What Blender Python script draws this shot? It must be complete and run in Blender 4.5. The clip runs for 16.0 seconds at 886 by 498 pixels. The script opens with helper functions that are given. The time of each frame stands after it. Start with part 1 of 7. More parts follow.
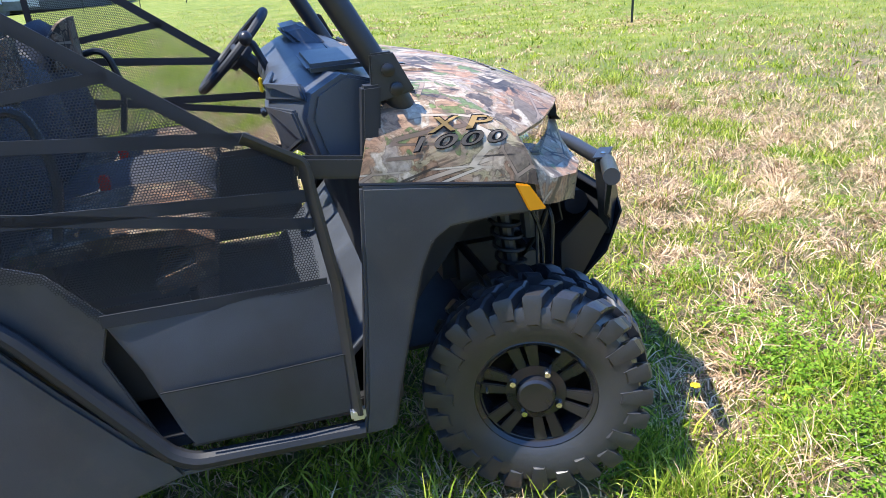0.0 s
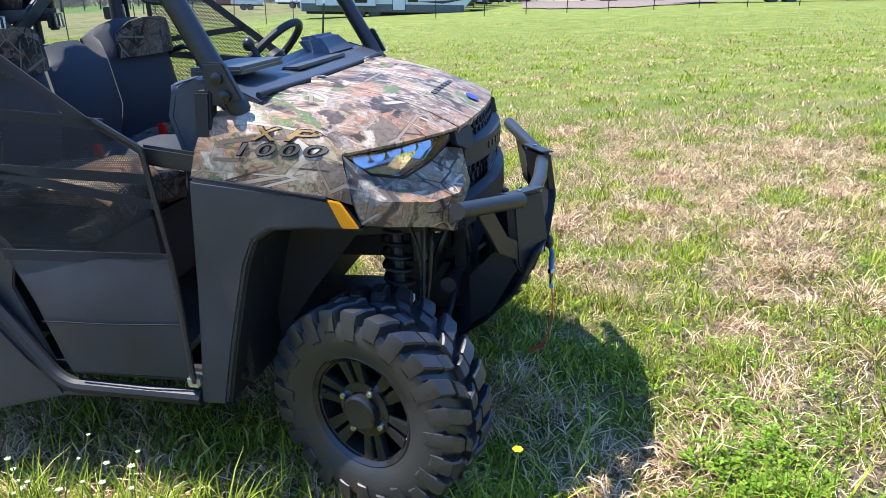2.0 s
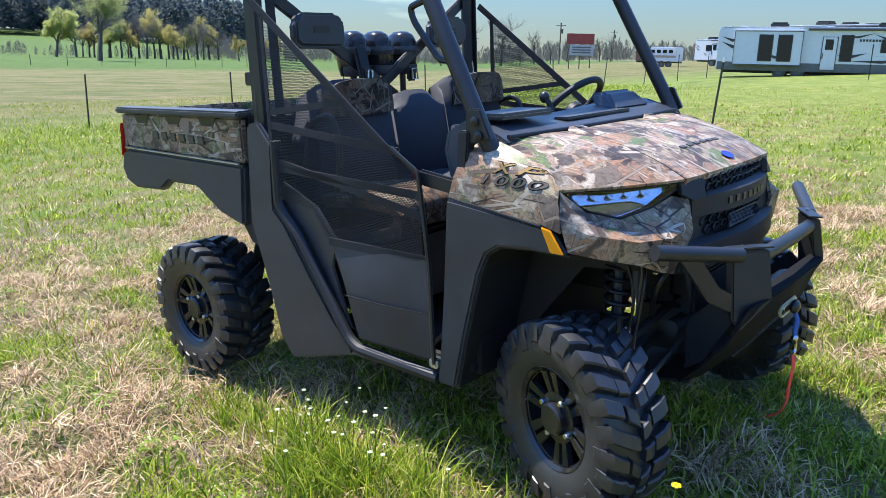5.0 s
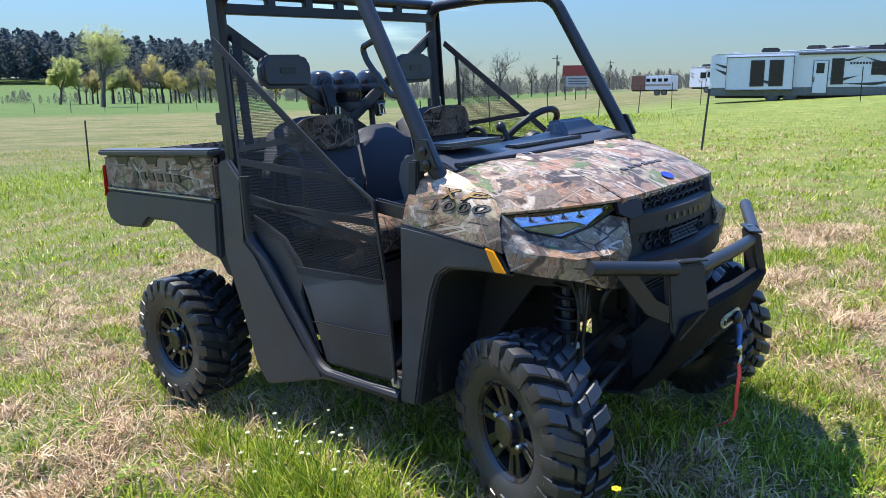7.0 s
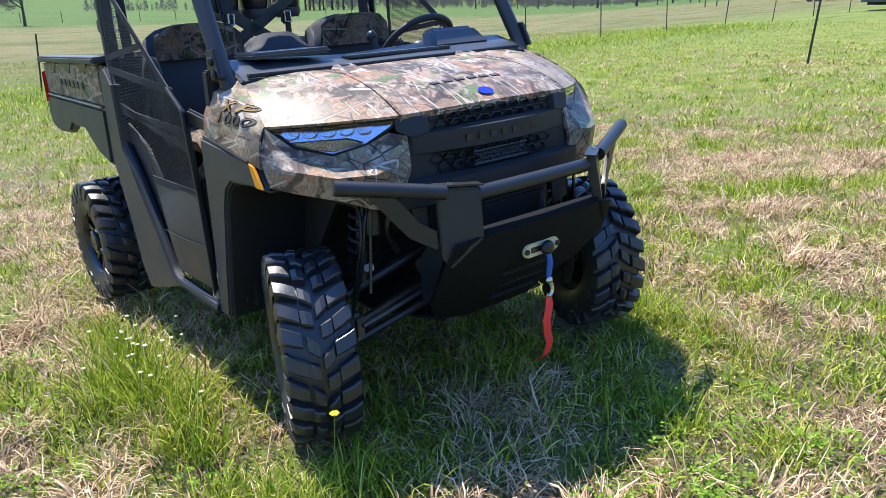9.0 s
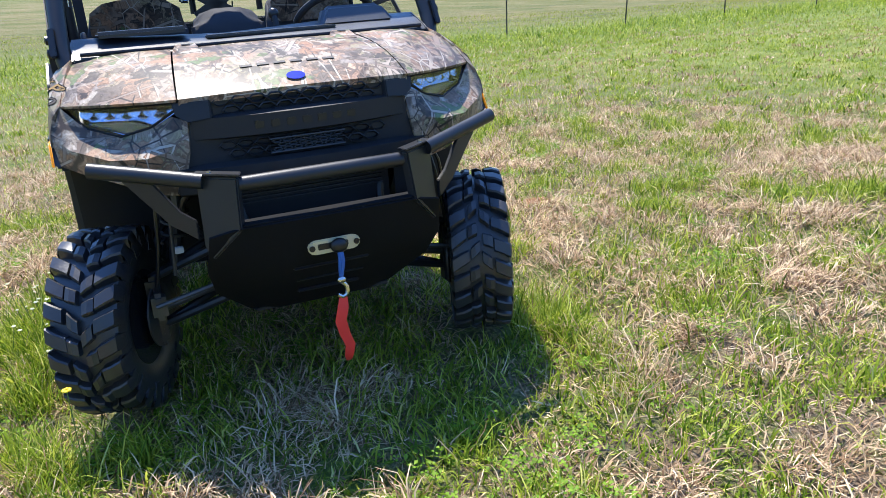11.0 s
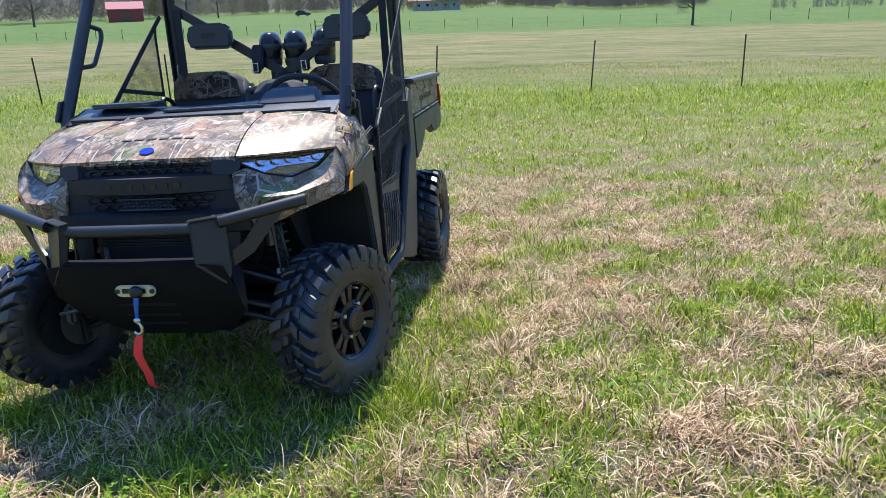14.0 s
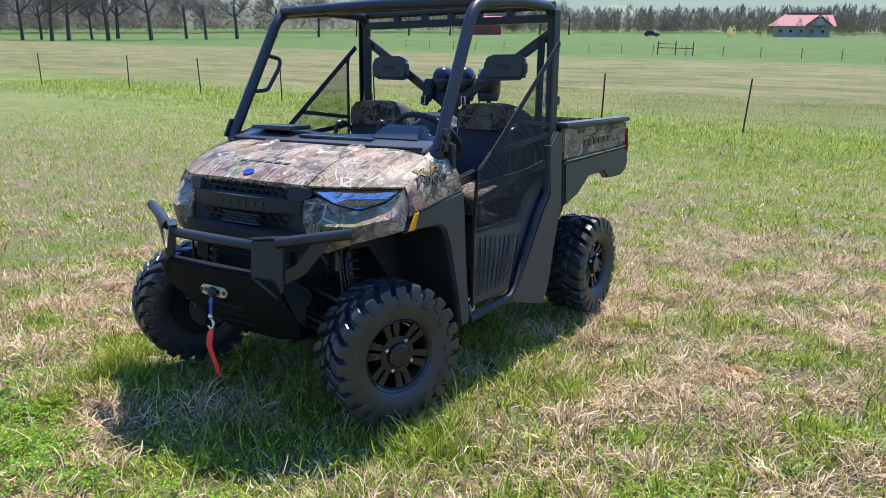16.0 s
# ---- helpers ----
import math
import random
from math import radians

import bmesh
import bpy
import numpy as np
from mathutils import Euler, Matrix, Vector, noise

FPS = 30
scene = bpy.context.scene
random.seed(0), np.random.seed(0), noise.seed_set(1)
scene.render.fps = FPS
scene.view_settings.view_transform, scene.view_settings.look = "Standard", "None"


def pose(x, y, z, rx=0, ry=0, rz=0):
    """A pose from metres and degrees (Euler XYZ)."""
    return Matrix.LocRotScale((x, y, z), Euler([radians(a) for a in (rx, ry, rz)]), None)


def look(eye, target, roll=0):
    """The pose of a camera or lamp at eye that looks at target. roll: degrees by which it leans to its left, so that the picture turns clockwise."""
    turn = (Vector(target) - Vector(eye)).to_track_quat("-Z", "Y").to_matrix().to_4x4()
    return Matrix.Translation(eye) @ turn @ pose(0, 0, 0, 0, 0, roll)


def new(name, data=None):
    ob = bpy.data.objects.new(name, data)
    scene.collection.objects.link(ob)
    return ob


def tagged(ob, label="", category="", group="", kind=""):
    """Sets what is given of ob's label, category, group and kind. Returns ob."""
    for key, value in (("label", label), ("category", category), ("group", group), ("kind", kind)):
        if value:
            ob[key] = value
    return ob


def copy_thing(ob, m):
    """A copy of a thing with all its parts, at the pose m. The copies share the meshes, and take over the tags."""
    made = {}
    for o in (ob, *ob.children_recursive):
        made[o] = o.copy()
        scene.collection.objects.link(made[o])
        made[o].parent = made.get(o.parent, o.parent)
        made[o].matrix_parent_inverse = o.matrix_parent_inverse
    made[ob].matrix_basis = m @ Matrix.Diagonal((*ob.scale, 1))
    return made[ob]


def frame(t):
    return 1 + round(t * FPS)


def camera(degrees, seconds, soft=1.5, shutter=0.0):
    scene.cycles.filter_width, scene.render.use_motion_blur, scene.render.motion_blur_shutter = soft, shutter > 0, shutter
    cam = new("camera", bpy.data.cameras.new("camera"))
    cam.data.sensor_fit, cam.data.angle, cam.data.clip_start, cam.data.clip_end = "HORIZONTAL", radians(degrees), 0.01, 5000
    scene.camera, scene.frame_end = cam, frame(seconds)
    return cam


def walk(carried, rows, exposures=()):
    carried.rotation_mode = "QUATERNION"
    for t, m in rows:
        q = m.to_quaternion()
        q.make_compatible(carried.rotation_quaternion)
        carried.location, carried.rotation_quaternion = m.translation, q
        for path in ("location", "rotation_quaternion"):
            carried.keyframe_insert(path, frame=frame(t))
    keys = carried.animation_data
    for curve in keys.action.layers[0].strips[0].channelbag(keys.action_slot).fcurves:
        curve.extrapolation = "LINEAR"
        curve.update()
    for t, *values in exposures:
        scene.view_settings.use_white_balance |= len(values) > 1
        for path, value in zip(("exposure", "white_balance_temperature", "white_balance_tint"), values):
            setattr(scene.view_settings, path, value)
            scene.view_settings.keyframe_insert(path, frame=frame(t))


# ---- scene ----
from mathutils.bvhtree import BVHTree

cam = camera(60.77, 16.0, 0.6)
PATH = [
    (0.0, pose(0.312, -2.537, 1.469, 70.87, 2.58, -15.03)),
    (0.5, pose(0.623, -2.550, 1.489, 70.48, 1.36, -13.31)),
    (1.0, pose(0.959, -2.646, 1.467, 70.33, -0.09, -3.80)),
    (1.5, pose(1.260, -2.690, 1.476, 70.60, -0.04, 2.88)),
    (2.0, pose(1.577, -2.621, 1.469, 72.44, -0.63, 10.67)),
    (2.5, pose(1.818, -2.630, 1.452, 74.22, -1.61, 21.13)),
    (3.0, pose(2.143, -2.714, 1.458, 73.37, -2.30, 33.01)),
    (3.5, pose(2.194, -2.708, 1.470, 69.50, -1.31, 39.15)),
    (4.0, pose(2.160, -2.702, 1.431, 69.06, -2.07, 40.14)),
    (4.5, pose(2.164, -2.718, 1.489, 73.75, -2.35, 40.40)),
    (7.0, pose(2.397, -2.711, 1.487, 78.42, 0.33, 40.75)),
    (7.5, pose(2.535, -2.463, 1.461, 77.48, -0.18, 39.30)),
    (8.0, pose(2.662, -2.246, 1.500, 76.30, 0.03, 38.95)),
    (8.5, pose(2.896, -2.056, 1.478, 74.00, 0.21, 43.97)),
    (11.0, pose(3.694, -0.592, 1.505, 69.66, 1.01, 66.66)),
    (11.5, pose(3.712, -0.242, 1.517, 69.84, 1.26, 68.00)),
    (12.0, pose(3.858, 0.114, 1.534, 70.38, 1.93, 73.71)),
    (12.5, pose(3.996, 0.469, 1.625, 71.55, 1.14, 85.96)),
    (13.0, pose(3.975, 0.835, 1.629, 72.58, 0.55, 94.79)),
    (13.5, pose(4.009, 1.211, 1.653, 73.19, 0.76, 98.04)),
    (14.0, pose(4.033, 1.603, 1.692, 72.56, 1.77, 98.31)),
    (14.5, pose(3.872, 1.894, 1.665, 71.42, 0.68, 100.70)),
    (15.0, pose(3.690, 2.126, 1.734, 71.27, -0.43, 109.33)),
    (15.5, pose(3.610, 2.418, 1.768, 72.90, -0.66, 118.36)),
    (16.0, pose(3.592, 2.613, 1.814, 74.09, -0.69, 123.51)),
]
walk(cam, PATH, [(0.0, 1.30), (2.0, 1.18), (4.5, 1.08), (7.0, 1.02), (8.5, 1.02), (11.0, 0.97), (16.0, 0.84)])

# ---- light ----
TILT = Matrix(((0.99881, -0.00092, -0.0488), (-0.00092, 0.99929, -0.0376), (0.0488, 0.0376, 0.9981))).to_4x4()
SUN = (TILT.to_3x3() @ Vector((-0.45, -0.03, 1.0))).normalized()
world = bpy.data.worlds.new("world")
scene.world = world
world.use_nodes = True
wn, wl = world.node_tree.nodes, world.node_tree.links
sky = wn.new("ShaderNodeTexSky")
sky.sky_type, sky.sun_disc = "NISHITA", False
sky.sun_elevation = math.asin(SUN.z)
sky.sun_rotation = math.atan2(SUN.x, SUN.y)
sky.air_density, sky.dust_density, sky.ozone_density = 1.6, 0.0, 4.0
tone = wn.new("ShaderNodeMix")
tone.data_type, tone.blend_type = "RGBA", "MULTIPLY"
tone.inputs[0].default_value, tone.inputs[7].default_value = 1.0, (0.56, 0.78, 1.18, 1)
wl.new(sky.outputs[0], tone.inputs[6])
# a few thin clouds low over the horizon
wtc, wmp, wnz, wrp = wn.new("ShaderNodeTexCoord"), wn.new("ShaderNodeMapping"), wn.new("ShaderNodeTexNoise"), wn.new("ShaderNodeValToRGB")
wmp.inputs["Scale"].default_value = (5.0, 5.0, 30.0)
wnz.inputs["Scale"].default_value, wnz.inputs["Detail"].default_value = 1.0, 6
wrp.color_ramp.elements[0].position, wrp.color_ramp.elements[0].color = 0.60, (1, 1, 1, 1)
wrp.color_ramp.elements[1].position, wrp.color_ramp.elements[1].color = 0.72, (1.75, 1.55, 1.35, 1)
wl.new(wtc.outputs["Generated"], wmp.inputs["Vector"])
wl.new(wmp.outputs[0], wnz.inputs["Vector"])
wl.new(wnz.outputs[0], wrp.inputs[0])
veil = wn.new("ShaderNodeMix")
veil.data_type, veil.blend_type = "RGBA", "MULTIPLY"
veil.inputs[0].default_value = 1.0
wl.new(tone.outputs[2], veil.inputs[6])
wl.new(wrp.outputs[0], veil.inputs[7])
# sky dimmed low down and raised overhead, added to fill the shade
wsep, wmr = wn.new("ShaderNodeSeparateXYZ"), wn.new("ShaderNodeMapRange")
wmr.interpolation_type = "SMOOTHSTEP"
for sock, val in zip(range(1, 5), (0.0, 0.55, 0.58, 1.70)):
    wmr.inputs[sock].default_value = val
wl.new(wtc.outputs["Generated"], wsep.inputs[0])
wl.new(wsep.outputs[2], wmr.inputs[0])
sky_gain = wn.new("ShaderNodeMix")
sky_gain.data_type, sky_gain.blend_type = "RGBA", "MULTIPLY"
sky_gain.inputs[0].default_value = 1.0
wl.new(veil.outputs[2], sky_gain.inputs[6])
wl.new(wmr.outputs[0], sky_gain.inputs[7])
wl.new(sky_gain.outputs[2], wn["Background"].inputs[0])
wn["Background"].inputs[1].default_value = 0.085
sun = new("sun", bpy.data.lights.new("sun", "SUN"))
sun.data.energy, sun.data.angle, sun.data.color = 4.7, radians(0.53), (1.0, 0.95, 0.87)
sun.matrix_world = look(SUN * 30, (0, 0, 0))

# ---- materials ----


def material(name, rough=0.6, metal=0.0):
    m = bpy.data.materials.new(name)
    m.use_nodes = True
    b = m.node_tree.nodes["Principled BSDF"]
    b.inputs["Roughness"].default_value, b.inputs["Metallic"].default_value = rough, metal
    return m, m.node_tree.nodes, m.node_tree.links, b


def coords(n, l, space="Object", scale=(1, 1, 1), rot=(0, 0, 0)):
    t, mp = n.new("ShaderNodeTexCoord"), n.new("ShaderNodeMapping")
    mp.inputs["Scale"].default_value, mp.inputs["Rotation"].default_value = scale, rot
    l.new(t.outputs[space], mp.inputs["Vector"])
    return mp.outputs[0]


def noise_tex(n, l, vec, scale, detail=4, rough=0.55, dist=0.0):
    t = n.new("ShaderNodeTexNoise")
    t.inputs["Scale"].default_value, t.inputs["Detail"].default_value = scale, detail
    t.inputs["Roughness"].default_value, t.inputs["Distortion"].default_value = rough, dist
    l.new(vec, t.inputs["Vector"])
    return t.outputs[0]


def ramp(n, l, fac, stops, interp="LINEAR"):
    r = n.new("ShaderNodeValToRGB")
    r.color_ramp.interpolation = interp
    while len(r.color_ramp.elements) < len(stops):
        r.color_ramp.elements.new(0.5)
    for e, (p, c) in zip(r.color_ramp.elements, stops):
        e.position, e.color = p, (*c, 1) if len(c) == 3 else c
    l.new(fac, r.inputs[0])
    return r.outputs[0]


def mix(n, l, fac, a, b, mode="MIX"):
    m = n.new("ShaderNodeMix")
    m.data_type, m.blend_type = "RGBA", mode
    for sock, v in ((m.inputs[0], fac), (m.inputs[6], a), (m.inputs[7], b)):
        if hasattr(v, "links"):
            l.new(v, sock)
        else:
            sock.default_value = v if isinstance(v, float) else (*v, 1)
    return m.outputs[2]


def bump(n, l, bsdf, height, strength=0.3, dist=0.01):
    b = n.new("ShaderNodeBump")
    b.inputs["Strength"].default_value, b.inputs["Distance"].default_value = strength, dist
    l.new(height, b.inputs["Height"])
    l.new(b.outputs[0], bsdf.inputs["Normal"])


def plain(name, col, rough=0.6, metal=0.0, grain=60.0, vary=0.25, bumps=0.15, dirt=None):
    """A painted, moulded or cast surface: a base colour with slow stains and a fine grain."""
    m, n, l, b = material(name, rough, metal)
    v = coords(n, l)
    big = noise_tex(n, l, v, 4.0, 5)
    c = ramp(n, l, big, [(0.3, tuple(x * (1 - vary) for x in col)), (0.7, tuple(min(1, x * (1 + vary)) for x in col))])
    fine = noise_tex(n, l, v, grain, 3)
    if dirt:
        d = noise_tex(n, l, v, 9.0, 8, 0.7)
        f = ramp(n, l, d, [(0.52, (0, 0, 0)), (0.72, (0.6, 0.6, 0.6))])
        c = mix(n, l, f, c, dirt)
    l.new(c, b.inputs["Base Color"])
    rr = ramp(n, l, big, [(0.3, (rough * 0.85,) * 3), (0.7, (min(1, rough * 1.15),) * 3)])
    l.new(rr, b.inputs["Roughness"])
    if bumps:
        bump(n, l, b, fine, bumps, 0.002)
    return m


def camo_material(name="camouflage print", rough=0.55, gain=1.04):
    """Woodland print: bark mottling, crisp overlapping leaves with dark rims, forked pale and dark twigs with their shadows."""
    m, n, l, b = material(name, rough)
    v = coords(n, l)

    def g(*c):
        return tuple(x * gain for x in c)
    nz = n.new("ShaderNodeTexNoise")
    nz.inputs["Scale"].default_value, nz.inputs["Detail"].default_value = 12.0, 6
    l.new(v, nz.inputs["Vector"])

    def warp(src, amount):
        add = n.new("ShaderNodeVectorMath")
        add.operation = "MULTIPLY_ADD"
        l.new(nz.outputs[1], add.inputs[0])
        add.inputs[1].default_value = (amount, amount, amount)
        l.new(src, add.inputs[2])
        return add.outputs[0]
    bark = noise_tex(n, l, coords(n, l, "Object", (7.0, 14.0, 12.0), (0.2, 0.1, 0.35)), 1.0, 7, 0.66, 0.8)
    c = ramp(n, l, bark, [(0.34, g(0.030, 0.023, 0.018)), (0.43, g(0.15, 0.105, 0.074)), (0.50, g(0.38, 0.280, 0.200)), (0.57, g(0.22, 0.160, 0.116)), (0.66, g(0.52, 0.415, 0.315))])
    tint = ramp(n, l, noise_tex(n, l, v, 5.0, 3, 0.5, 0.5), [(0.36, (1.0, 0.74, 0.57)), (0.47, (1.0, 0.93, 0.84)), (0.56, (0.80, 0.95, 0.72)), (0.66, (0.93, 0.95, 1.0))])
    c = mix(n, l, 0.8, c, tint, "MULTIPLY")
    shade = ramp(n, l, noise_tex(n, l, v, 70.0, 3, 0.6), [(0.35, (0.62, 0.60, 0.58)), (0.65, (1.1, 1.1, 1.1))])
    leaf = [(0.0, g(0.38, 0.205, 0.110)), (0.13, g(0.12, 0.180, 0.055)), (0.22, g(0.46, 0.365, 0.270)), (0.38, g(0.050, 0.038, 0.030)), (0.50, g(0.33, 0.275, 0.225)),
            (0.66, g(0.27, 0.165, 0.105)), (0.80, g(0.15, 0.115, 0.085)), (0.92, g(0.54, 0.46, 0.36))]
    for sc, rot, amt, keep in (((5, 11, 9), (0.2, 0.3, 0.5), 3.4, 0.66), ((12, 6.5, 10), (0.5, -0.3, -0.4), 3.4, 0.62), ((20, 10, 16), (-0.4, 0.2, 0.9), 3.2, 0.62)):
        src = warp(coords(n, l, "Object", sc, rot), amt)
        cell = n.new("ShaderNodeTexVoronoi")
        edge = n.new("ShaderNodeTexVoronoi")
        edge.feature = "DISTANCE_TO_EDGE"
        for t in (cell, edge):
            t.inputs["Scale"].default_value = 1.0
            l.new(src, t.inputs["Vector"])
        sep = n.new("ShaderNodeSeparateColor")
        l.new(cell.outputs["Color"], sep.inputs[0])
        some = ramp(n, l, sep.outputs[1], [(keep - 0.01, (0, 0, 0)), (keep, (1, 1, 1))], "CONSTANT")
        inside = ramp(n, l, edge.outputs["Distance"], [(0.03, (0, 0, 0)), (0.09, (0.85, 0.85, 0.85))])
        lc = mix(n, l, 1.0, ramp(n, l, sep.outputs[0], leaf, "CONSTANT"), shade, "MULTIPLY")
        rim = ramp(n, l, edge.outputs["Distance"], [(0.05, (0.50, 0.46, 0.42)), (0.16, (1, 1, 1))])
        c = mix(n, l, mix(n, l, 1.0, inside, some, "MULTIPLY"), c, mix(n, l, 1.0, lc, rim, "MULTIPLY"))
    # twigs: straight, forking edges of stretched cells, each with a dark side
    for rot, col, sc, w in (((0.5, 0.2, 0.7), g(0.075, 0.052, 0.038), (1.7, 8, 7), 0.050), ((-0.3, 0.4, -0.5), g(0.46, 0.37, 0.28), (1.8, 9, 8), 0.036), ((0.4, 0.3, 0.5), g(0.030, 0.024, 0.020), (2.6, 13, 12), 0.022),
                            ((0.2, -0.5, -0.25), g(0.52, 0.44, 0.34), (2.0, 12, 11), 0.026), ((-0.6, 0.9, 0.25), g(0.30, 0.22, 0.16), (12, 2.4, 11), 0.045), ((0.1, 0.7, 1.1), g(0.16, 0.11, 0.08), (2.6, 15, 14), 0.030)):
        vo = n.new("ShaderNodeTexVoronoi")
        vo.feature = "DISTANCE_TO_EDGE"
        vo.inputs["Scale"].default_value = 1.0
        l.new(coords(n, l, "Object", sc, rot), vo.inputs["Vector"])
        gap = ramp(n, l, noise_tex(n, l, coords(n, l, "Object", (5, 5, 5), rot), 1.0, 2), [(0.53, (0, 0, 0)), (0.58, (0.85, 0.85, 0.85))])
        f = ramp(n, l, vo.outputs["Distance"], [(w * 1.0, (0.75, 0.75, 0.75)), (w * 1.5, (0, 0, 0))])
        c = mix(n, l, mix(n, l, 1.0, f, gap, "MULTIPLY"), c, g(0.022, 0.018, 0.015))
        f = ramp(n, l, vo.outputs["Distance"], [(w * 0.75, (1, 1, 1)), (w * 0.95, (0, 0, 0))])
        c = mix(n, l, mix(n, l, 1.0, f, gap, "MULTIPLY"), c, col)
    l.new(c, b.inputs["Base Color"])
    b.inputs["Specular IOR Level"].default_value = 0.2
    b.inputs["Coat Weight"].default_value, b.inputs["Coat Roughness"].default_value = 0.28, 0.36
    bump(n, l, b, noise_tex(n, l, v, 180, 2), 0.04, 0.001)
    return m


CAMO = camo_material()
CLOTH_CAMO = camo_material("camouflage seat fabric", 0.8, 0.50)
CLOTH_CAMO.node_tree.nodes["Principled BSDF"].inputs["Coat Weight"].default_value = 0.0
PLASTIC = plain("moulded black plastic", (0.042, 0.046, 0.054), 0.44, 0, 260, 0.2, 0.25, (0.066, 0.062, 0.056))
PLASTIC_DARK = plain("dull black plastic", (0.012, 0.013, 0.016), 0.58, 0, 200, 0.2, 0.2)
STEEL = plain("black powder coated steel", (0.018, 0.019, 0.022), 0.38, 0.0, 320, 0.2, 0.12)
STEEL_DULL = plain("dull black powder coat", (0.010, 0.0105, 0.012), 0.78, 0.0, 320, 0.2, 0.12)
STEEL_DULL.node_tree.nodes["Principled BSDF"].inputs["Specular IOR Level"].default_value = 0.12
RUBBER = plain("tyre rubber", (0.024, 0.025, 0.029), 0.40, 0, 70, 0.35, 0.4, (0.036, 0.034, 0.031))
RUBBER.node_tree.nodes["Principled BSDF"].inputs["Specular IOR Level"].default_value = 0.7
RIM = plain("gloss black alloy", (0.016, 0.016, 0.018), 0.14, 0.0, 40, 0.2, 0.0)
CHROME = plain("zinc plated steel", (0.62, 0.62, 0.60), 0.25, 1.0, 60, 0.1, 0.0)
CAST = plain("cast iron and alloy", (0.11, 0.11, 0.11), 0.5, 0.7, 60, 0.3, 0.3)
VINYL = plain("black door vinyl", (0.030, 0.036, 0.048), 0.42, 0, 300, 0.3, 0.3)
FABRIC = plain("black woven fabric", (0.024, 0.027, 0.036), 0.75, 0, 420, 0.2, 0.4)
WEBBING = plain("black webbing", (0.014, 0.016, 0.021), 0.7, 0, 500, 0.2, 0.4)
DASH = plain("charcoal dash plastic", (0.048, 0.055, 0.068), 0.40, 0, 240, 0.2, 0.3)
ORANGE = plain("amber reflector", (0.85, 0.33, 0.01), 0.25, 0, 60, 0.1, 0.0)
RED = plain("red lens", (0.55, 0.02, 0.015), 0.15, 0, 60, 0.1, 0.0)
STRAP_RED = plain("red nylon strap", (0.92, 0.050, 0.040), 0.65, 0, 300, 0.15, 0.3)
ROPE_BLUE = plain("blue synthetic rope", (0.03, 0.13, 0.42), 0.6, 0, 300, 0.3, 0.4)
FAIR = plain("pale anodised aluminium", (0.62, 0.58, 0.40), 0.35, 0.3, 120, 0.1, 0.05)
BADGE = plain("blue badge", (0.015, 0.025, 0.42), 0.2, 0, 60, 0.1, 0.0)
DECAL_DIM = plain("dark bronze decal", (0.060, 0.048, 0.034), 0.4, 0, 60, 0.1, 0.0)
GOLD = plain("bronze decal", (0.30, 0.195, 0.085), 0.8, 0, 60, 0.1, 0.0)
DECAL_MATT = plain("matt black decal", (0.016, 0.015, 0.015), 0.8, 0, 60, 0.1, 0.0)
DECAL_GREY = plain("grey-brown decal", (0.115, 0.098, 0.084), 0.8, 0, 60, 0.1, 0.0)
DECAL = plain("black decal", (0.012, 0.012, 0.014), 0.3, 0, 60, 0.1, 0.0)
DECAL_OLIVE = plain("dark olive decal", (0.085, 0.075, 0.045), 0.5, 0, 60, 0.1, 0.0)
DECAL_BLUE = plain("dark blue decal", (0.02, 0.05, 0.16), 0.3, 0, 60, 0.1, 0.0)
SILVER = plain("silver edge trim", (0.55, 0.56, 0.58), 0.3, 0.8, 60, 0.1, 0.0)
YELLOW = plain("yellow plastic", (0.75, 0.55, 0.02), 0.4, 0, 60, 0.1, 0.0)
WHITE_LABEL = plain("white label", (0.7, 0.7, 0.7), 0.5, 0, 60, 0.1, 0.0)
for mm in (DECAL_MATT, DECAL_GREY, GOLD):
    mm.node_tree.nodes["Principled BSDF"].inputs["Specular IOR Level"].default_value = 0.1
# the blue of a sky reflection is put into the housing's colour
LAMP_BACK = plain("silvered lamp housing, tinted sky blue", (0.50, 0.62, 0.86), 0.13, 1.0, 30, 0.25, 0.0)
LAMP_STEP = plain("smoked chrome", (0.20, 0.25, 0.34), 0.20, 0.9, 30, 0.3, 0.0)
REFLECT = plain("headlight reflector", (0.70, 0.74, 0.80), 0.12, 1.0, 30, 0.1, 0.0)


def lens_material():
    m, n, l, b = material("clear lens", 0.02)
    b.inputs["Base Color"].default_value = (0.92, 0.95, 1.0, 1)
    b.inputs["Transmission Weight"].default_value = 1.0
    b.inputs["IOR"].default_value = 1.45
    return m


LENS = lens_material()

# ---- mesh helpers ----


def part(name, bm, mat, parent=None, label="", angle=35.0):
    """Links a bmesh as one mesh object under a thing or under a part."""
    me = bpy.data.meshes.new(name)
    bm.to_mesh(me)
    bm.free()
    me.polygons.foreach_set("use_smooth", [True] * len(me.polygons))
    me.set_sharp_from_angle(angle=radians(angle))
    for mm in mat if isinstance(mat, (list, tuple)) else (mat,):
        me.materials.append(mm)
    ob = new(name, me)
    if parent is not None:
        ob.parent = parent
    if label:
        tagged(ob, label)
    return ob


def thing(name, label, category, m=None, group="", kind=""):
    ob = new(name)
    ob.empty_display_size = 0.1
    if m is not None:
        ob.matrix_world = m
    return tagged(ob, label, category, group, kind)


def tidy(bm):
    bmesh.ops.recalc_face_normals(bm, faces=bm.faces)
    return bm


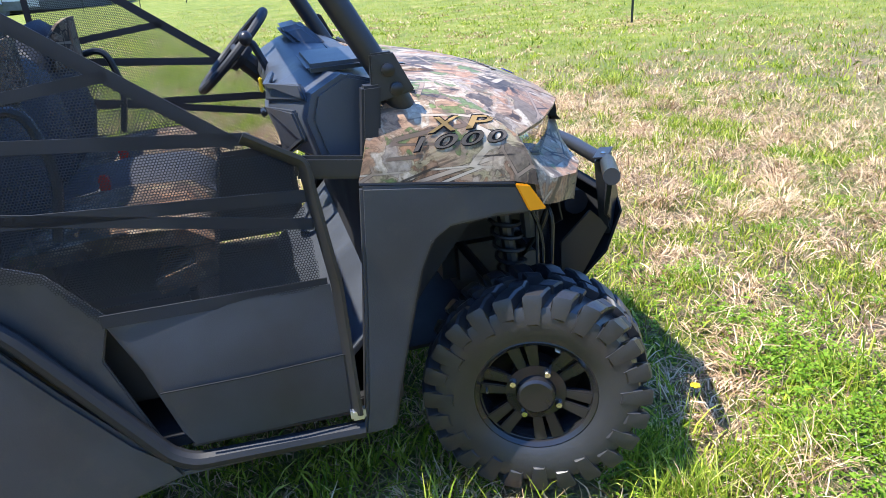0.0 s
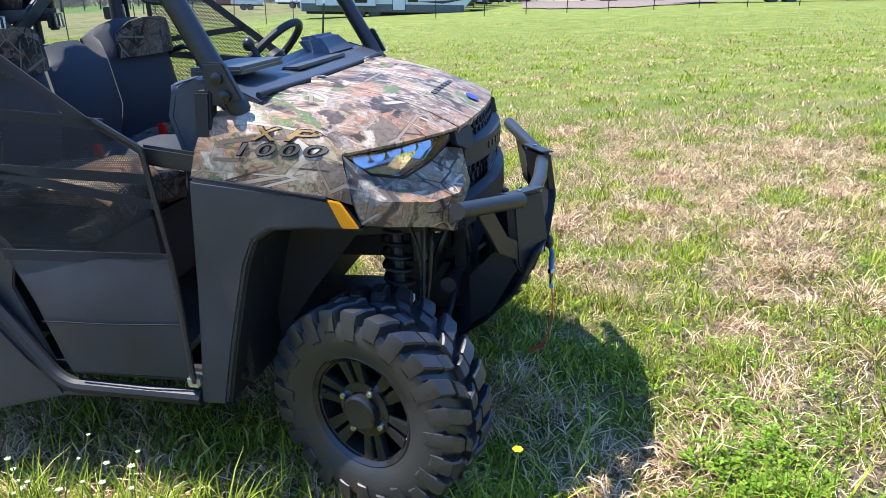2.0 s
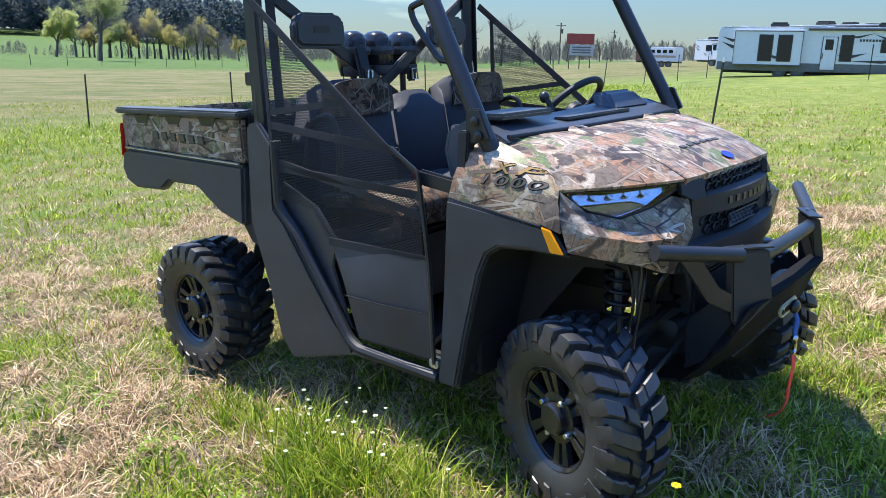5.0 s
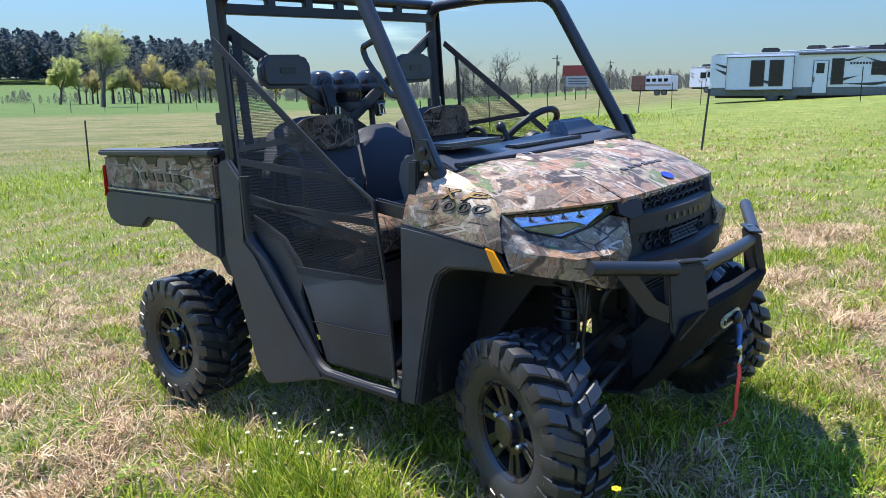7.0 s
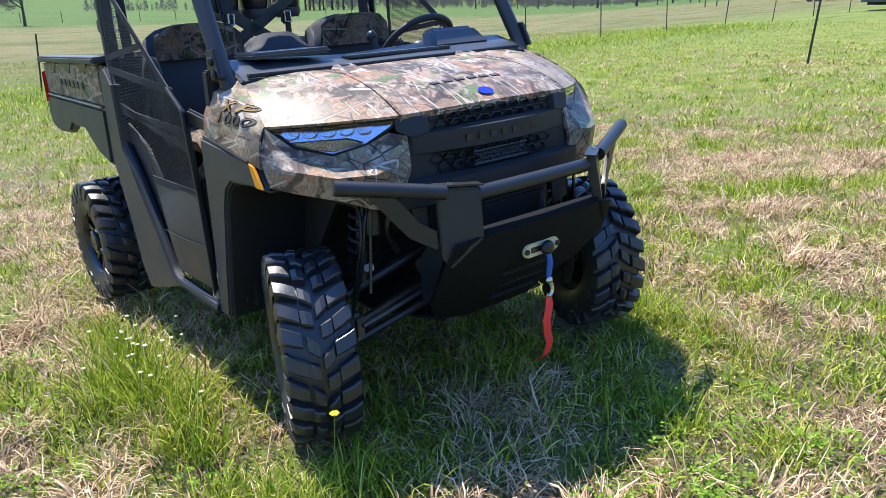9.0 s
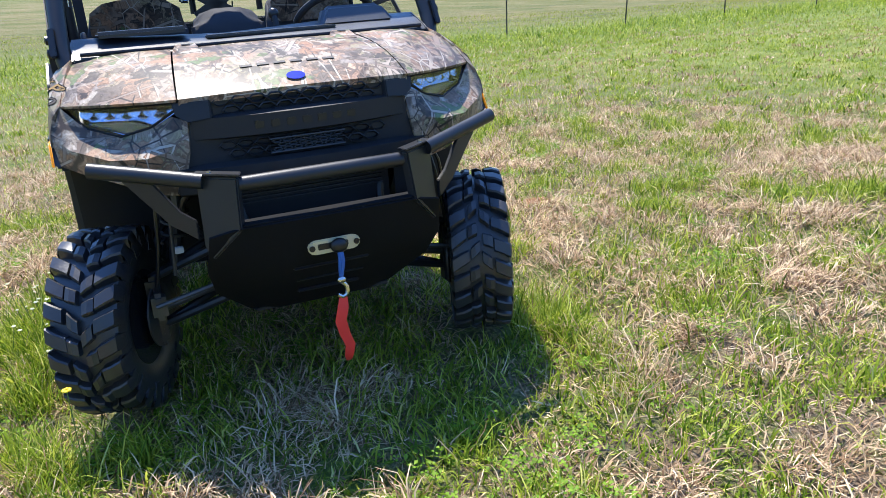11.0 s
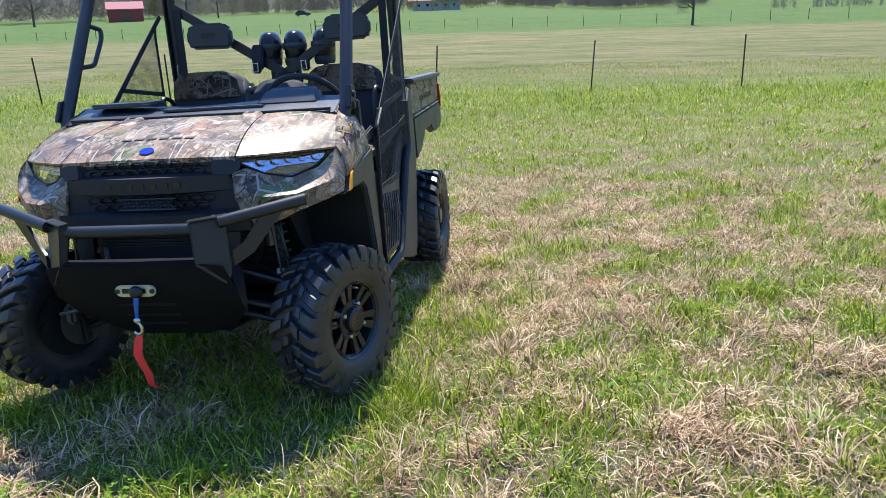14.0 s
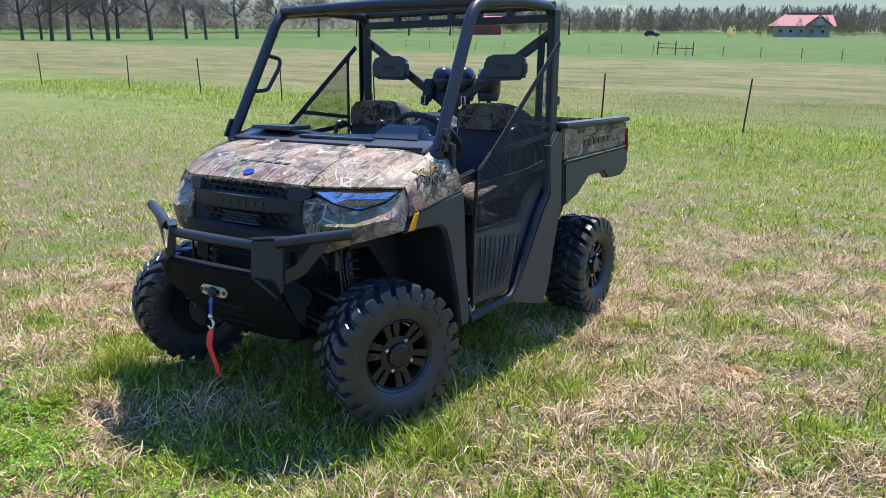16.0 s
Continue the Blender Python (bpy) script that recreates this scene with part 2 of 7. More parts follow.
def bevel(bm, w, seg=2, ang=30.0):
    es = [e for e in bm.edges if len(e.link_faces) == 2 and e.calc_face_angle(0) > radians(ang)]
    if w > 0 and es:
        bmesh.ops.bevel(bm, geom=es, offset=w, segments=seg, affect="EDGES", clamp_overlap=True)
    return bm


def box(c, size, bev=0.0, rot=None, bm=None, seg=2):
    b2 = bmesh.new()
    bmesh.ops.create_cube(b2, size=1.0, matrix=Matrix.Diagonal((*size, 1)))
    bevel(b2, bev, seg)
    m = Matrix.Translation(c) @ (rot.to_4x4() if rot is not None else Matrix())
    b2.transform(m)
    return join(bm, b2)


def join(bm, b2):
    if bm is None:
        return b2
    me = bpy.data.meshes.new("scratch")
    b2.to_mesh(me)
    b2.free()
    bm.from_mesh(me)
    bpy.data.meshes.remove(me)
    return bm


def prism(pts, vec, bev=0.0, bm=None, seg=2):
    """A slab: the outline pts swept along vec."""
    b2 = bmesh.new()
    a = [b2.verts.new(p) for p in pts]
    f = b2.faces.new(a)
    r = bmesh.ops.extrude_face_region(b2, geom=[f])
    bmesh.ops.translate(b2, vec=vec, verts=[g for g in r["geom"] if isinstance(g, bmesh.types.BMVert)])
    tidy(b2)
    bevel(b2, bev, seg)
    return join(bm, b2)


def tube(path, r, n=10, bm=None, closed=False, flat=1.0):
    """A round bar along a path; flat squeezes it in its second direction."""
    b2 = bmesh.new()
    ps = [Vector(p) for p in path]
    rings, up = [], None
    for i, p in enumerate(ps):
        q0 = ps[i - 1] if (i or closed) else p
        q1 = ps[(i + 1) % len(ps)] if (i < len(ps) - 1 or closed) else p
        d = (q1 - q0).normalized()
        if up is None:
            up = d.orthogonal().normalized()
        up = (up - d * up.dot(d)).normalized()
        side = d.cross(up)
        rad = r[i] if isinstance(r, (list, tuple)) else r
        rings.append([b2.verts.new(p + (up * math.cos(a) + side * math.sin(a) * flat) * rad) for a in (2 * math.pi * k / n for k in range(n))])
    for i in range(len(rings) if closed else len(rings) - 1):
        a, b = rings[i], rings[(i + 1) % len(rings)]
        for k in range(n):
            b2.faces.new((a[k], a[(k + 1) % n], b[(k + 1) % n], b[k]))
    if not closed:
        b2.faces.new(rings[0][::-1])
        b2.faces.new(rings[-1])
    return join(bm, tidy(b2))


def bent(path, r=0.05, seg=4):
    """A path with its inner corners rounded."""
    ps = [Vector(p) for p in path]
    out = [ps[0]]
    for a, b, c in zip(ps, ps[1:], ps[2:]):
        u, w = (a - b), (c - b)
        k = min(r, u.length * 0.45, w.length * 0.45)
        p0, p1 = b + u.normalized() * k, b + w.normalized() * k
        for j in range(seg + 1):
            t = j / seg
            out.append(p0 * (1 - t) ** 2 + b * 2 * t * (1 - t) + p1 * t * t)
    return out + [ps[-1]]


def sheet(rows, thick=0.0, bm=None, sub=1, bev=0.0):
    """A skin over rows of points, smoothed by sub steps of linear refinement and given a thickness."""
    b2 = bmesh.new()
    vs = [[b2.verts.new(p) for p in r] for r in rows]
    for a, b in zip(vs, vs[1:]):
        for k in range(len(a) - 1):
            b2.faces.new((a[k], a[k + 1], b[k + 1], b[k]))
    for _ in range(sub):
        bmesh.ops.subdivide_edges(b2, edges=b2.edges[:], cuts=1, use_grid_fill=True, smooth=0.9)
    tidy(b2)
    if thick:
        bmesh.ops.solidify(b2, geom=b2.faces[:], thickness=thick)
    return join(bm, b2)


def lathe(profile, n=32, bm=None, m=None):
    """Turned about the y axis: profile of (radius, y)."""
    b2 = bmesh.new()
    rings = [[b2.verts.new((r * math.cos(a), y, r * math.sin(a))) for a in (2 * math.pi * k / n for k in range(n))] for r, y in profile]
    for a, b in zip(rings, rings[1:]):
        for k in range(n):
            b2.faces.new((a[k], a[(k + 1) % n], b[(k + 1) % n], b[k]))
    b2.faces.new(rings[0])
    b2.faces.new(rings[-1])
    tidy(b2)
    if m is not None:
        b2.transform(m)
    return join(bm, b2)


def ball(c, size, bm=None, seg=14, rings=10):
    b2 = bmesh.new()
    bmesh.ops.create_uvsphere(b2, u_segments=seg, v_segments=rings, radius=0.5, matrix=Matrix.Translation(c) @ Matrix.Diagonal((*size, 1)))
    return join(bm, b2)


def flip(bm, s):
    """Mirrors a bmesh in y for the other side (s = -1)."""
    if s < 0:
        bmesh.ops.transform(bm, matrix=Matrix.Diagonal((1, -1, 1, 1)), verts=bm.verts)
        bmesh.ops.reverse_faces(bm, faces=bm.faces)
    return bm


def net(inside, x0, x1, z0, z1, y, cell=0.0115, wire=0.0019, wave=0.0):
    """Hexagonal netting in the xz plane: one ring of six strands a cell, where inside(x, z) holds."""
    verts, faces = [], []
    dx, dz = cell * math.sqrt(3), cell * 1.5
    out, inn = cell, cell - wire
    for j in range(int((z1 - z0) / dz) + 1):
        for i in range(int((x1 - x0) / dx) + 2):
            cx, cz = x0 + i * dx + (dx / 2 if j % 2 else 0), z0 + j * dz
            if not inside(cx, cz):
                continue
            k0 = len(verts)
            yy = y + wave * math.sin(cx * 9 + cz * 5)
            for rad in (out, inn):
                for q in range(6):
                    a = math.pi / 6 + q * math.pi / 3
                    verts.append((cx + rad * math.cos(a), yy, cz + rad * math.sin(a)))
            for q in range(6):
                w = (q + 1) % 6
                faces.append((k0 + q, k0 + w, k0 + 6 + w, k0 + 6 + q))
    me = bpy.data.meshes.new("netting")
    me.from_pydata(verts, [], faces)
    b2 = bmesh.new()
    b2.from_mesh(me)
    bpy.data.meshes.remove(me)
    return b2


def in_poly(pts):
    def test(x, z):
        hit = False
        for (xa, za), (xb, zb) in zip(pts, pts[1:] + pts[:1]):
            if (za > z) != (zb > z) and x < (xb - xa) * (z - za) / (zb - za) + xa:
                hit = not hit
        return hit
    return test


# ---- ground ----


def lie(x, y):
    """Height of the field: a slope that levels out below and on its crest, and lifts again towards the far farm."""
    s = 0.0489 * x + 0.0377 * y
    lift = min(5.0, max(0.0, -x - 100) * 0.019) * max(0.0, min(1.0, (20 - y) / 40))
    if s < -0.3:
        return -0.3 - 0.3 * math.tanh((-0.3 - s) / 0.3) + lift
    if s > 1.2:
        return 1.2 + 1.5 * math.tanh((s - 1.2) / 1.5)
    return s

# ---- utility vehicle ----
# Built in its own frame: x ahead, y to its left, z up from the wheels' footing.
utv = thing("utility_vehicle", "black and woodland-camouflage side-by-side utility vehicle parked on grass", "utility vehicle", TILT)


def mirrored(name, make, mat, parent, label="", angle=35.0):
    """A left part from make() and its mirror image on the right."""
    return [part(name, flip(make(), s), mat, parent, label, angle) for s in (1, -1)]


# hood and front
def hood_rows(ys, rear, front, bulge, n=7):
    rows = []
    for i in range(n):
        u = i / (n - 1)
        rows.append([Vector((r[0] * (1 - u) + f[0] * u, r[1] * (1 - u) + f[1] * u,
                             r[2] * (1 - u) + f[2] * u + bulge * 4 * u * (1 - u) * (0.75 + 0.5 * u))) for r, f in zip(rear, front)])
    return rows


def with_lip(rows, drop=0.02, back=0.012):
    return rows + [[p + Vector((-back * 0.2, 0, -drop)) for p in rows[-1]], [p + Vector((-back, 0, -drop)) for p in rows[-1]]]


hood_y = [-0.335, -0.22, -0.11, 0.0, 0.11, 0.22, 0.335]
rear_h = [(0.795 + 0.012 * (1 - (y / 0.335) ** 2), y, 1.226 + 0.004 * (1 - (y / 0.335) ** 2)) for y in hood_y]
front_h = [(1.268 + 0.030 * (1 - (y / 0.335) ** 2), y * 1.13, 1.096 + 0.006 * (1 - (y / 0.335) ** 2)) for y in hood_y]
hood = part("hood", sheet(with_lip(hood_rows(hood_y, rear_h, front_h, 0.030)), 0.008), CAMO, utv, "camouflage hood with pale bark print", 50)


def fender_top():
    rear = [(0.790, 0.341, 1.228), (0.745, 0.45, 1.236), (0.705, 0.56, 1.236), (0.675, 0.655, 1.222)]
    front = [(1.266, 0.384, 1.096), (1.225, 0.46, 1.094), (1.135, 0.60, 1.092), (1.018, 0.722, 1.090)]
    return sheet(with_lip(hood_rows(None, rear, front, 0.030), 0.008), 0.008)


fender_tops = mirrored("fender_top", fender_top, CAMO, utv, "", 50)


def fender_side():
    rows = []
    top = [(0.675, 0.657, 1.222), (0.76, 0.672, 1.222), (0.85, 0.688, 1.196), (0.94, 0.706, 1.150), (1.018, 0.724, 1.092)]
    mid = [(0.650, 0.728, 1.190), (0.76, 0.736, 1.180), (0.86, 0.748, 1.150), (0.95, 0.756, 1.108), (1.030, 0.752, 1.060)]
    low = [(0.625, 0.756, 1.110), (0.76, 0.758, 1.095), (0.87, 0.764, 1.072), (0.97, 0.770, 1.045), (1.045, 0.766, 1.015)]
    bot = [(0.603, 0.758, 1.040), (0.76, 0.764, 1.020), (0.88, 0.771, 1.003), (0.985, 0.778, 0.990), (1.050, 0.772, 0.968)]
    return sheet([top, mid, low, bot], 0.01)


fender_sides = mirrored("fender_side", fender_side, CAMO, utv, "camouflage front fender", 50)


def cheek():
    cols = [[(1.020, 0.724, 1.086), (1.048, 0.768, 1.000), (1.068, 0.756, 0.908)],
            [(1.075, 0.660, 1.016), (1.118, 0.714, 0.960), (1.125, 0.700, 0.886)],
            [(1.135, 0.560, 0.984), (1.228, 0.606, 0.930), (1.220, 0.595, 0.854)],
            [(1.195, 0.470, 1.008), (1.285, 0.500, 0.930), (1.262, 0.512, 0.818)],
            [(1.232, 0.405, 1.042), (1.290, 0.418, 0.945), (1.264, 0.445, 0.800)],
            [(1.272, 0.362, 1.030), (1.296, 0.372, 0.930), (1.258, 0.405, 0.793)]]
    return sheet(cols, 0.012)


mirrored("front_cheek", cheek, CAMO, utv, "camouflage panel under the headlight", 40)


# headlights: dark bowl, reflector steps, clear lens
def lamp_outline(inset, back=0.0, slant=0.12):
    o = [(1.020, 0.716, 1.080), (1.075, 0.655, 1.018), (1.137, 0.560, 0.988), (1.195, 0.470, 1.012), (1.246, 0.396, 1.062), (1.250, 0.398, 1.082), (1.130, 0.600, 1.080)]
    c = sum((Vector(p) for p in o), Vector()) / len(o)
    out = [Vector(p).lerp(c, inset) for p in o]
    return [p + Vector((-0.8, -0.6, 0)) * (back + max(0.0, p.z - 0.985) * slant) for p in out]


for s in (1, -1):
    light = part("headlight", flip(prism(lamp_outline(0.0, 0.020, 0.42), (-0.012, -0.009, 0), 0.0), s), LAMP_BACK, utv, "angular headlight with a clear lens")
    part("lens", flip(prism(lamp_outline(0.0), (0.004, 0.003, 0.001), 0.002), s), LENS, light, "clear lens").visible_shadow = False
    for k in range(5):
        c = Vector((1.035, 0.680, 1.056)).lerp(Vector((1.212, 0.432, 1.058)), 0.10 + 0.19 * k)
        m = Matrix.Translation(c + Vector((-0.020, -0.015, 0))) @ Matrix.Rotation(radians(37), 4, "Z") @ Matrix.Rotation(radians(-90), 4, "Z") @ Matrix.Rotation(radians(20), 4, "X")
        bowl = lathe([(0.020, 0.016), (0.017, 0.008), (0.011, 0.002), (0.004, 0.0), (0.0045, 0.001), (0.012, 0.003), (0.0185, 0.009), (0.022, 0.016)], 14, None, m @ Matrix.Diagonal((1.15, 1, 0.85, 1)))
        part("reflector", flip(bowl, s), REFLECT, light)
    part("inner_step", flip(prism([Vector(p) + Vector((-0.014, -0.0105, 0)) for p in ((1.062, 0.672, 1.030), (1.085, 0.638, 1.014), (1.137, 0.560, 0.992), (1.190, 0.478, 1.014), (1.165, 0.520, 1.030), (1.115, 0.595, 1.030))], (-0.008, -0.006, 0.004), 0.001), s), LAMP_STEP, light, "smoked chrome lower step")
    part("trim", flip(tube([p for p in lamp_outline(-0.012)], 0.0045, 6, None, True), s), DECAL, light, "black surround")

# grille: bars with strips of hexagons between
grille = part("grille", prism([(1.262, -0.335, 1.085), (1.262, 0.335, 1.085), (1.262, 0.43, 0.80), (1.262, -0.43, 0.80)], (0.014, 0, 0), 0.004), PLASTIC_DARK, utv, "black plastic grille with hexagon mesh strips")
for z, dz, w, x in ((0.998, 0.084, 0.70, 1.322), (0.838, 0.100, 0.84, 1.330)):
    rows = [[(x + 0.016 - 0.060 * (y / 0.37) ** 2 - (0.034 if q in (0, 4) else 0), y * w / 0.74, z + (-0.5, -0.38, 0.0, 0.38, 0.5)[q] * dz) for y in [-0.37 + 0.74 * i / 12 for i in range(13)]] for q in range(5)]
    part("bar", sheet(rows, 0.02), PLASTIC_DARK, grille)
for s in (1, -1):
    part("filler", flip(prism([(1.258, 0.400, 1.084), (1.292, 0.290, 1.086), (1.300, 0.290, 1.030), (1.292, 0.360, 1.024), (1.262, 0.395, 1.045)], (-0.02, -0.01, 0), 0.003), s), PLASTIC_DARK, grille)


def hex_piece(c, r, t=0.012, slope=0.0):
    pts = [(c[0], c[1] + r * 1.75 * math.cos(a), c[2] + r * math.sin(a)) for a in (k * math.pi / 3 for k in range(6))]
    b2 = bmesh.new()
    o = [b2.verts.new(p) for p in pts]
    i2 = [b2.verts.new((c[0] + 0.002, c[1] + (p[1] - c[1]) * 0.84, c[2] + (p[2] - c[2]) * 0.76)) for p in pts]
    for k in range(6):
        b2.faces.new((o[k], o[(k + 1) % 6], i2[(k + 1) % 6], i2[k]))
    tidy(b2)
    bmesh.ops.solidify(b2, geom=b2.faces[:], thickness=t)
    return b2


for zc, half in ((1.061, 0.295), (0.922, 0.37)):
    for j in (0, 1):
        for i in range(-7, 8):
            y = i * 0.056 + (0.028 if j else 0)
            if abs(y) < half:
                part("hex", hex_piece((1.300 - 0.045 * (y / 0.37) ** 2, y, zc + (j - 0.5) * 0.029), 0.0180), PLASTIC_DARK, grille)
# lettering of the maker, as plain blocks
for i in range(7):
    part("block", box((1.3375 - 0.060 * ((-0.15 + i * 0.05) / 0.35) ** 2, -0.15 + i * 0.05, 0.998), (0.006, 0.030, 0.024), 0.002), DECAL, grille)
# fine screen set in the middle of the lower strip
# lighter PLASTIC here stands in for light on the cell edges
screen = part("screen", tube([(1.316, -0.125, 0.900), (1.316, 0.125, 0.900), (1.316, 0.125, 0.944), (1.316, -0.125, 0.944)], 0.0035, 6, None, True), PLASTIC, grille)
for j in range(3):
    for i in range(-3, 4):
        y = i * 0.034 + (0.017 if j % 2 else 0)
        if abs(y) < 0.112:
            part("cell", hex_piece((1.315, y, 0.908 + j * 0.014), 0.0092, 0.006), PLASTIC, screen)

badge = part("badge", lathe([(0.001, 0.003), (0.028, 0.003), (0.031, 0.004), (0.031, 0.006)], 24, None, Matrix.Translation((1.250, 0.0, 1.126)) @ Matrix.Rotation(radians(28), 4, "Y") @ Matrix.Rotation(radians(90), 4, "X") @ Matrix.Diagonal((0.75, 1, 1.0, 1)).to_4x4()), BADGE, utv, "oval blue badge")


def hood_z(x, y):
    """Height of the hood's middle panel."""
    k = 1 - (y / 0.335) ** 2
    x0, z0, x1, z1 = 0.795 + 0.012 * k, 1.226 + 0.004 * k, 1.268 + 0.030 * k, 1.096 + 0.006 * k
    u = (x - x0) / (x1 - x0)
    return z0 + (z1 - z0) * u + 0.030 * 4 * u * (1 - u) * (0.75 + 0.5 * u)


for i in range(6):
    y = 0.14 - i * 0.056
    part("hood_decal", box((1.150, y, hood_z(1.150, y) + 0.001), (0.017, 0.040, 0.003), 0.001, Euler((0, radians(19), 0)).to_matrix()), DECAL_DIM, utv)
for s in (1, -1):
    scoop = [[(x, y * s, hood_z(x, y) + h * (0.1 if abs(y - 0.290) > 0.035 else 1.0)) for y in (0.246, 0.256, 0.275, 0.305, 0.324, 0.334)] for x, h in ((0.806, 0.016), (0.840, 0.013), (0.885, 0.006), (0.915, 0.001))]
    part("hood_pocket", sheet(scoop, 0.003, None, 0), CAMO, utv)
    part("hood_latch", box((0.812, 0.290 * s, hood_z(0.812, 0.29) + 0.006), (0.014, 0.050, 0.008), 0.002, None, box((0.826, 0.290 * s, hood_z(0.826, 0.29) + 0.015), (0.022, 0.030, 0.003), 0.001, Euler((0, radians(8), 0)).to_matrix())), DECAL, utv, "black hood latch")


def mark_on(surface, s, text, cx, cz, high, wide, slope, mat, off, bold, label):
    """Letters laid on a body side: drawn flat in x and z, then dropped onto the surface."""
    trees_ = [BVHTree.FromPolygons([v.co for v in ob.data.vertices], [tuple(p.vertices) for p in ob.data.polygons]) for ob in surface]
    down = Vector((0, -s, -0.45)).normalized()
    for i, ch in enumerate(text):
        cu = bpy.data.curves.new("decal", "FONT")
        cu.body, cu.size, cu.shear, cu.offset, cu.resolution_u = ch, 1.0, 0.28, bold, 3
        cu.align_x, cu.align_y = "CENTER", "CENTER"
        tmp = bpy.data.objects.new("scratch", cu)
        me = bpy.data.meshes.new_from_object(tmp)
        bpy.data.objects.remove(tmp)
        bpy.data.curves.remove(cu)
        b2 = bmesh.new()
        b2.from_mesh(me)
        bpy.data.meshes.remove(me)
        for reach in (0.3, 0.15, 0.08):
            bmesh.ops.triangulate(b2, faces=b2.faces[:])
            bmesh.ops.subdivide_edges(b2, edges=[e for e in b2.edges if e.calc_length() > reach], cuts=1)
        bmesh.ops.triangulate(b2, faces=b2.faces[:])
        lo, hi = min(p.co.x for p in b2.verts), max(p.co.x for p in b2.verts)
        bot, top = min(p.co.y for p in b2.verts), max(p.co.y for p in b2.verts)
        fill = 0.55 if ch == "1" else 0.93
        for p in b2.verts:
            u = ((p.co.x - lo) / (hi - lo) - 0.5) * wide * fill + (i - (len(text) - 1) / 2) * wide
            w = ((p.co.y - bot) / (top - bot) - 0.5) * high
            x, z = cx - s * u, cz + w - slope * (-s * u)
            at = Vector((x, 0.755 * s, z)) - down * 0.3
            hits = [h[0] for h in (t.ray_cast(at, down) for t in trees_) if h[0]]
            p.co = (min(hits, key=lambda q: (q - at).length) if hits else at + down * 0.3) - down * off
        bmesh.ops.recalc_face_normals(b2, faces=b2.faces)
        part("decal", b2, mat, utv, label)


for side_panel_, s in zip(zip(fender_sides, fender_tops), (1, -1)):
    mark_on(side_panel_, s, "XP", 0.872, 1.152, 0.046, 0.094, 0.03, DECAL_MATT, 0.0020, 0.045, "black edge of the model letters")
    mark_on(side_panel_, s, "XP", 0.872, 1.152, 0.039, 0.094, 0.03, GOLD, 0.0035, 0.012, "bronze model letters")
    mark_on(side_panel_, s, "1000", 0.858, 1.108, 0.040, 0.066, 0.03, DECAL_MATT, 0.0015, 0.045, "black model number")
    mark_on(side_panel_, s, "1000", 0.858, 1.108, 0.034, 0.066, 0.03, DECAL_GREY, 0.0030, 0.0, "grey core of the model number")


# black front fender below the camouflage
def fender_black():
    o = [(0.603, 1.034), (0.76, 1.014), (0.88, 0.998), (0.985, 0.983), (1.020, 0.972), (1.070, 0.900), (0.935, 0.905), (0.815, 0.897), (0.765, 0.865), (0.730, 0.790), (0.695, 0.665),
         (0.660, 0.540), (0.615, 0.352), (0.530, 0.352), (0.545, 0.430), (0.575, 0.700)]
    return prism([(x, 0.745, z) for x, z in o], (0, 0.030, 0), 0.008)


mirrored("front_fender", fender_black, PLASTIC, utv, "black plastic fender")


def arch_lip():
    o = [(1.070, 0.900), (0.935, 0.905), (0.815, 0.897), (0.765, 0.865), (0.730, 0.790), (0.695, 0.665), (0.660, 0.540), (0.615, 0.352)]
    return sheet([[(x, y, z) for x, z in o] for y in (0.755, 0.62, 0.46)], 0.008, None, 0)


mirrored("wheel_arch", arch_lip, PLASTIC_DARK, utv)
mirrored("side_marker", lambda: prism([(0.985, 0.774, 0.984), (1.022, 0.774, 0.976), (1.068, 0.774, 0.905), (1.020, 0.774, 0.906)], (0, 0.008, 0), 0.003), ORANGE, utv, "amber side marker")
mirrored("seam_trim", lambda: tube([(0.603, 0.762, 1.037), (0.76, 0.768, 1.017), (0.88, 0.775, 1.000), (0.985, 0.781, 0.986)], 0.0035, 6), DECAL, utv)
mirrored("inner_liner", lambda: prism([(0.62, 0.44, 0.36), (0.66, 0.44, 1.0), (1.20, 0.44, 1.0), (1.24, 0.44, 0.80), (0.95, 0.44, 0.78), (0.80, 0.44, 0.60)], (0, 0.02, 0), 0.0), PLASTIC_DARK, utv)
part("arch_roof", prism([(0.64, -0.69, 0.975), (0.90, -0.69, 0.975), (0.96, -0.60, 0.975), (1.10, -0.42, 0.975), (1.10, 0.42, 0.975), (0.96, 0.60, 0.975), (0.90, 0.69, 0.975), (0.64, 0.69, 0.975)], (0, 0, 0.015)), PLASTIC_DARK, utv)

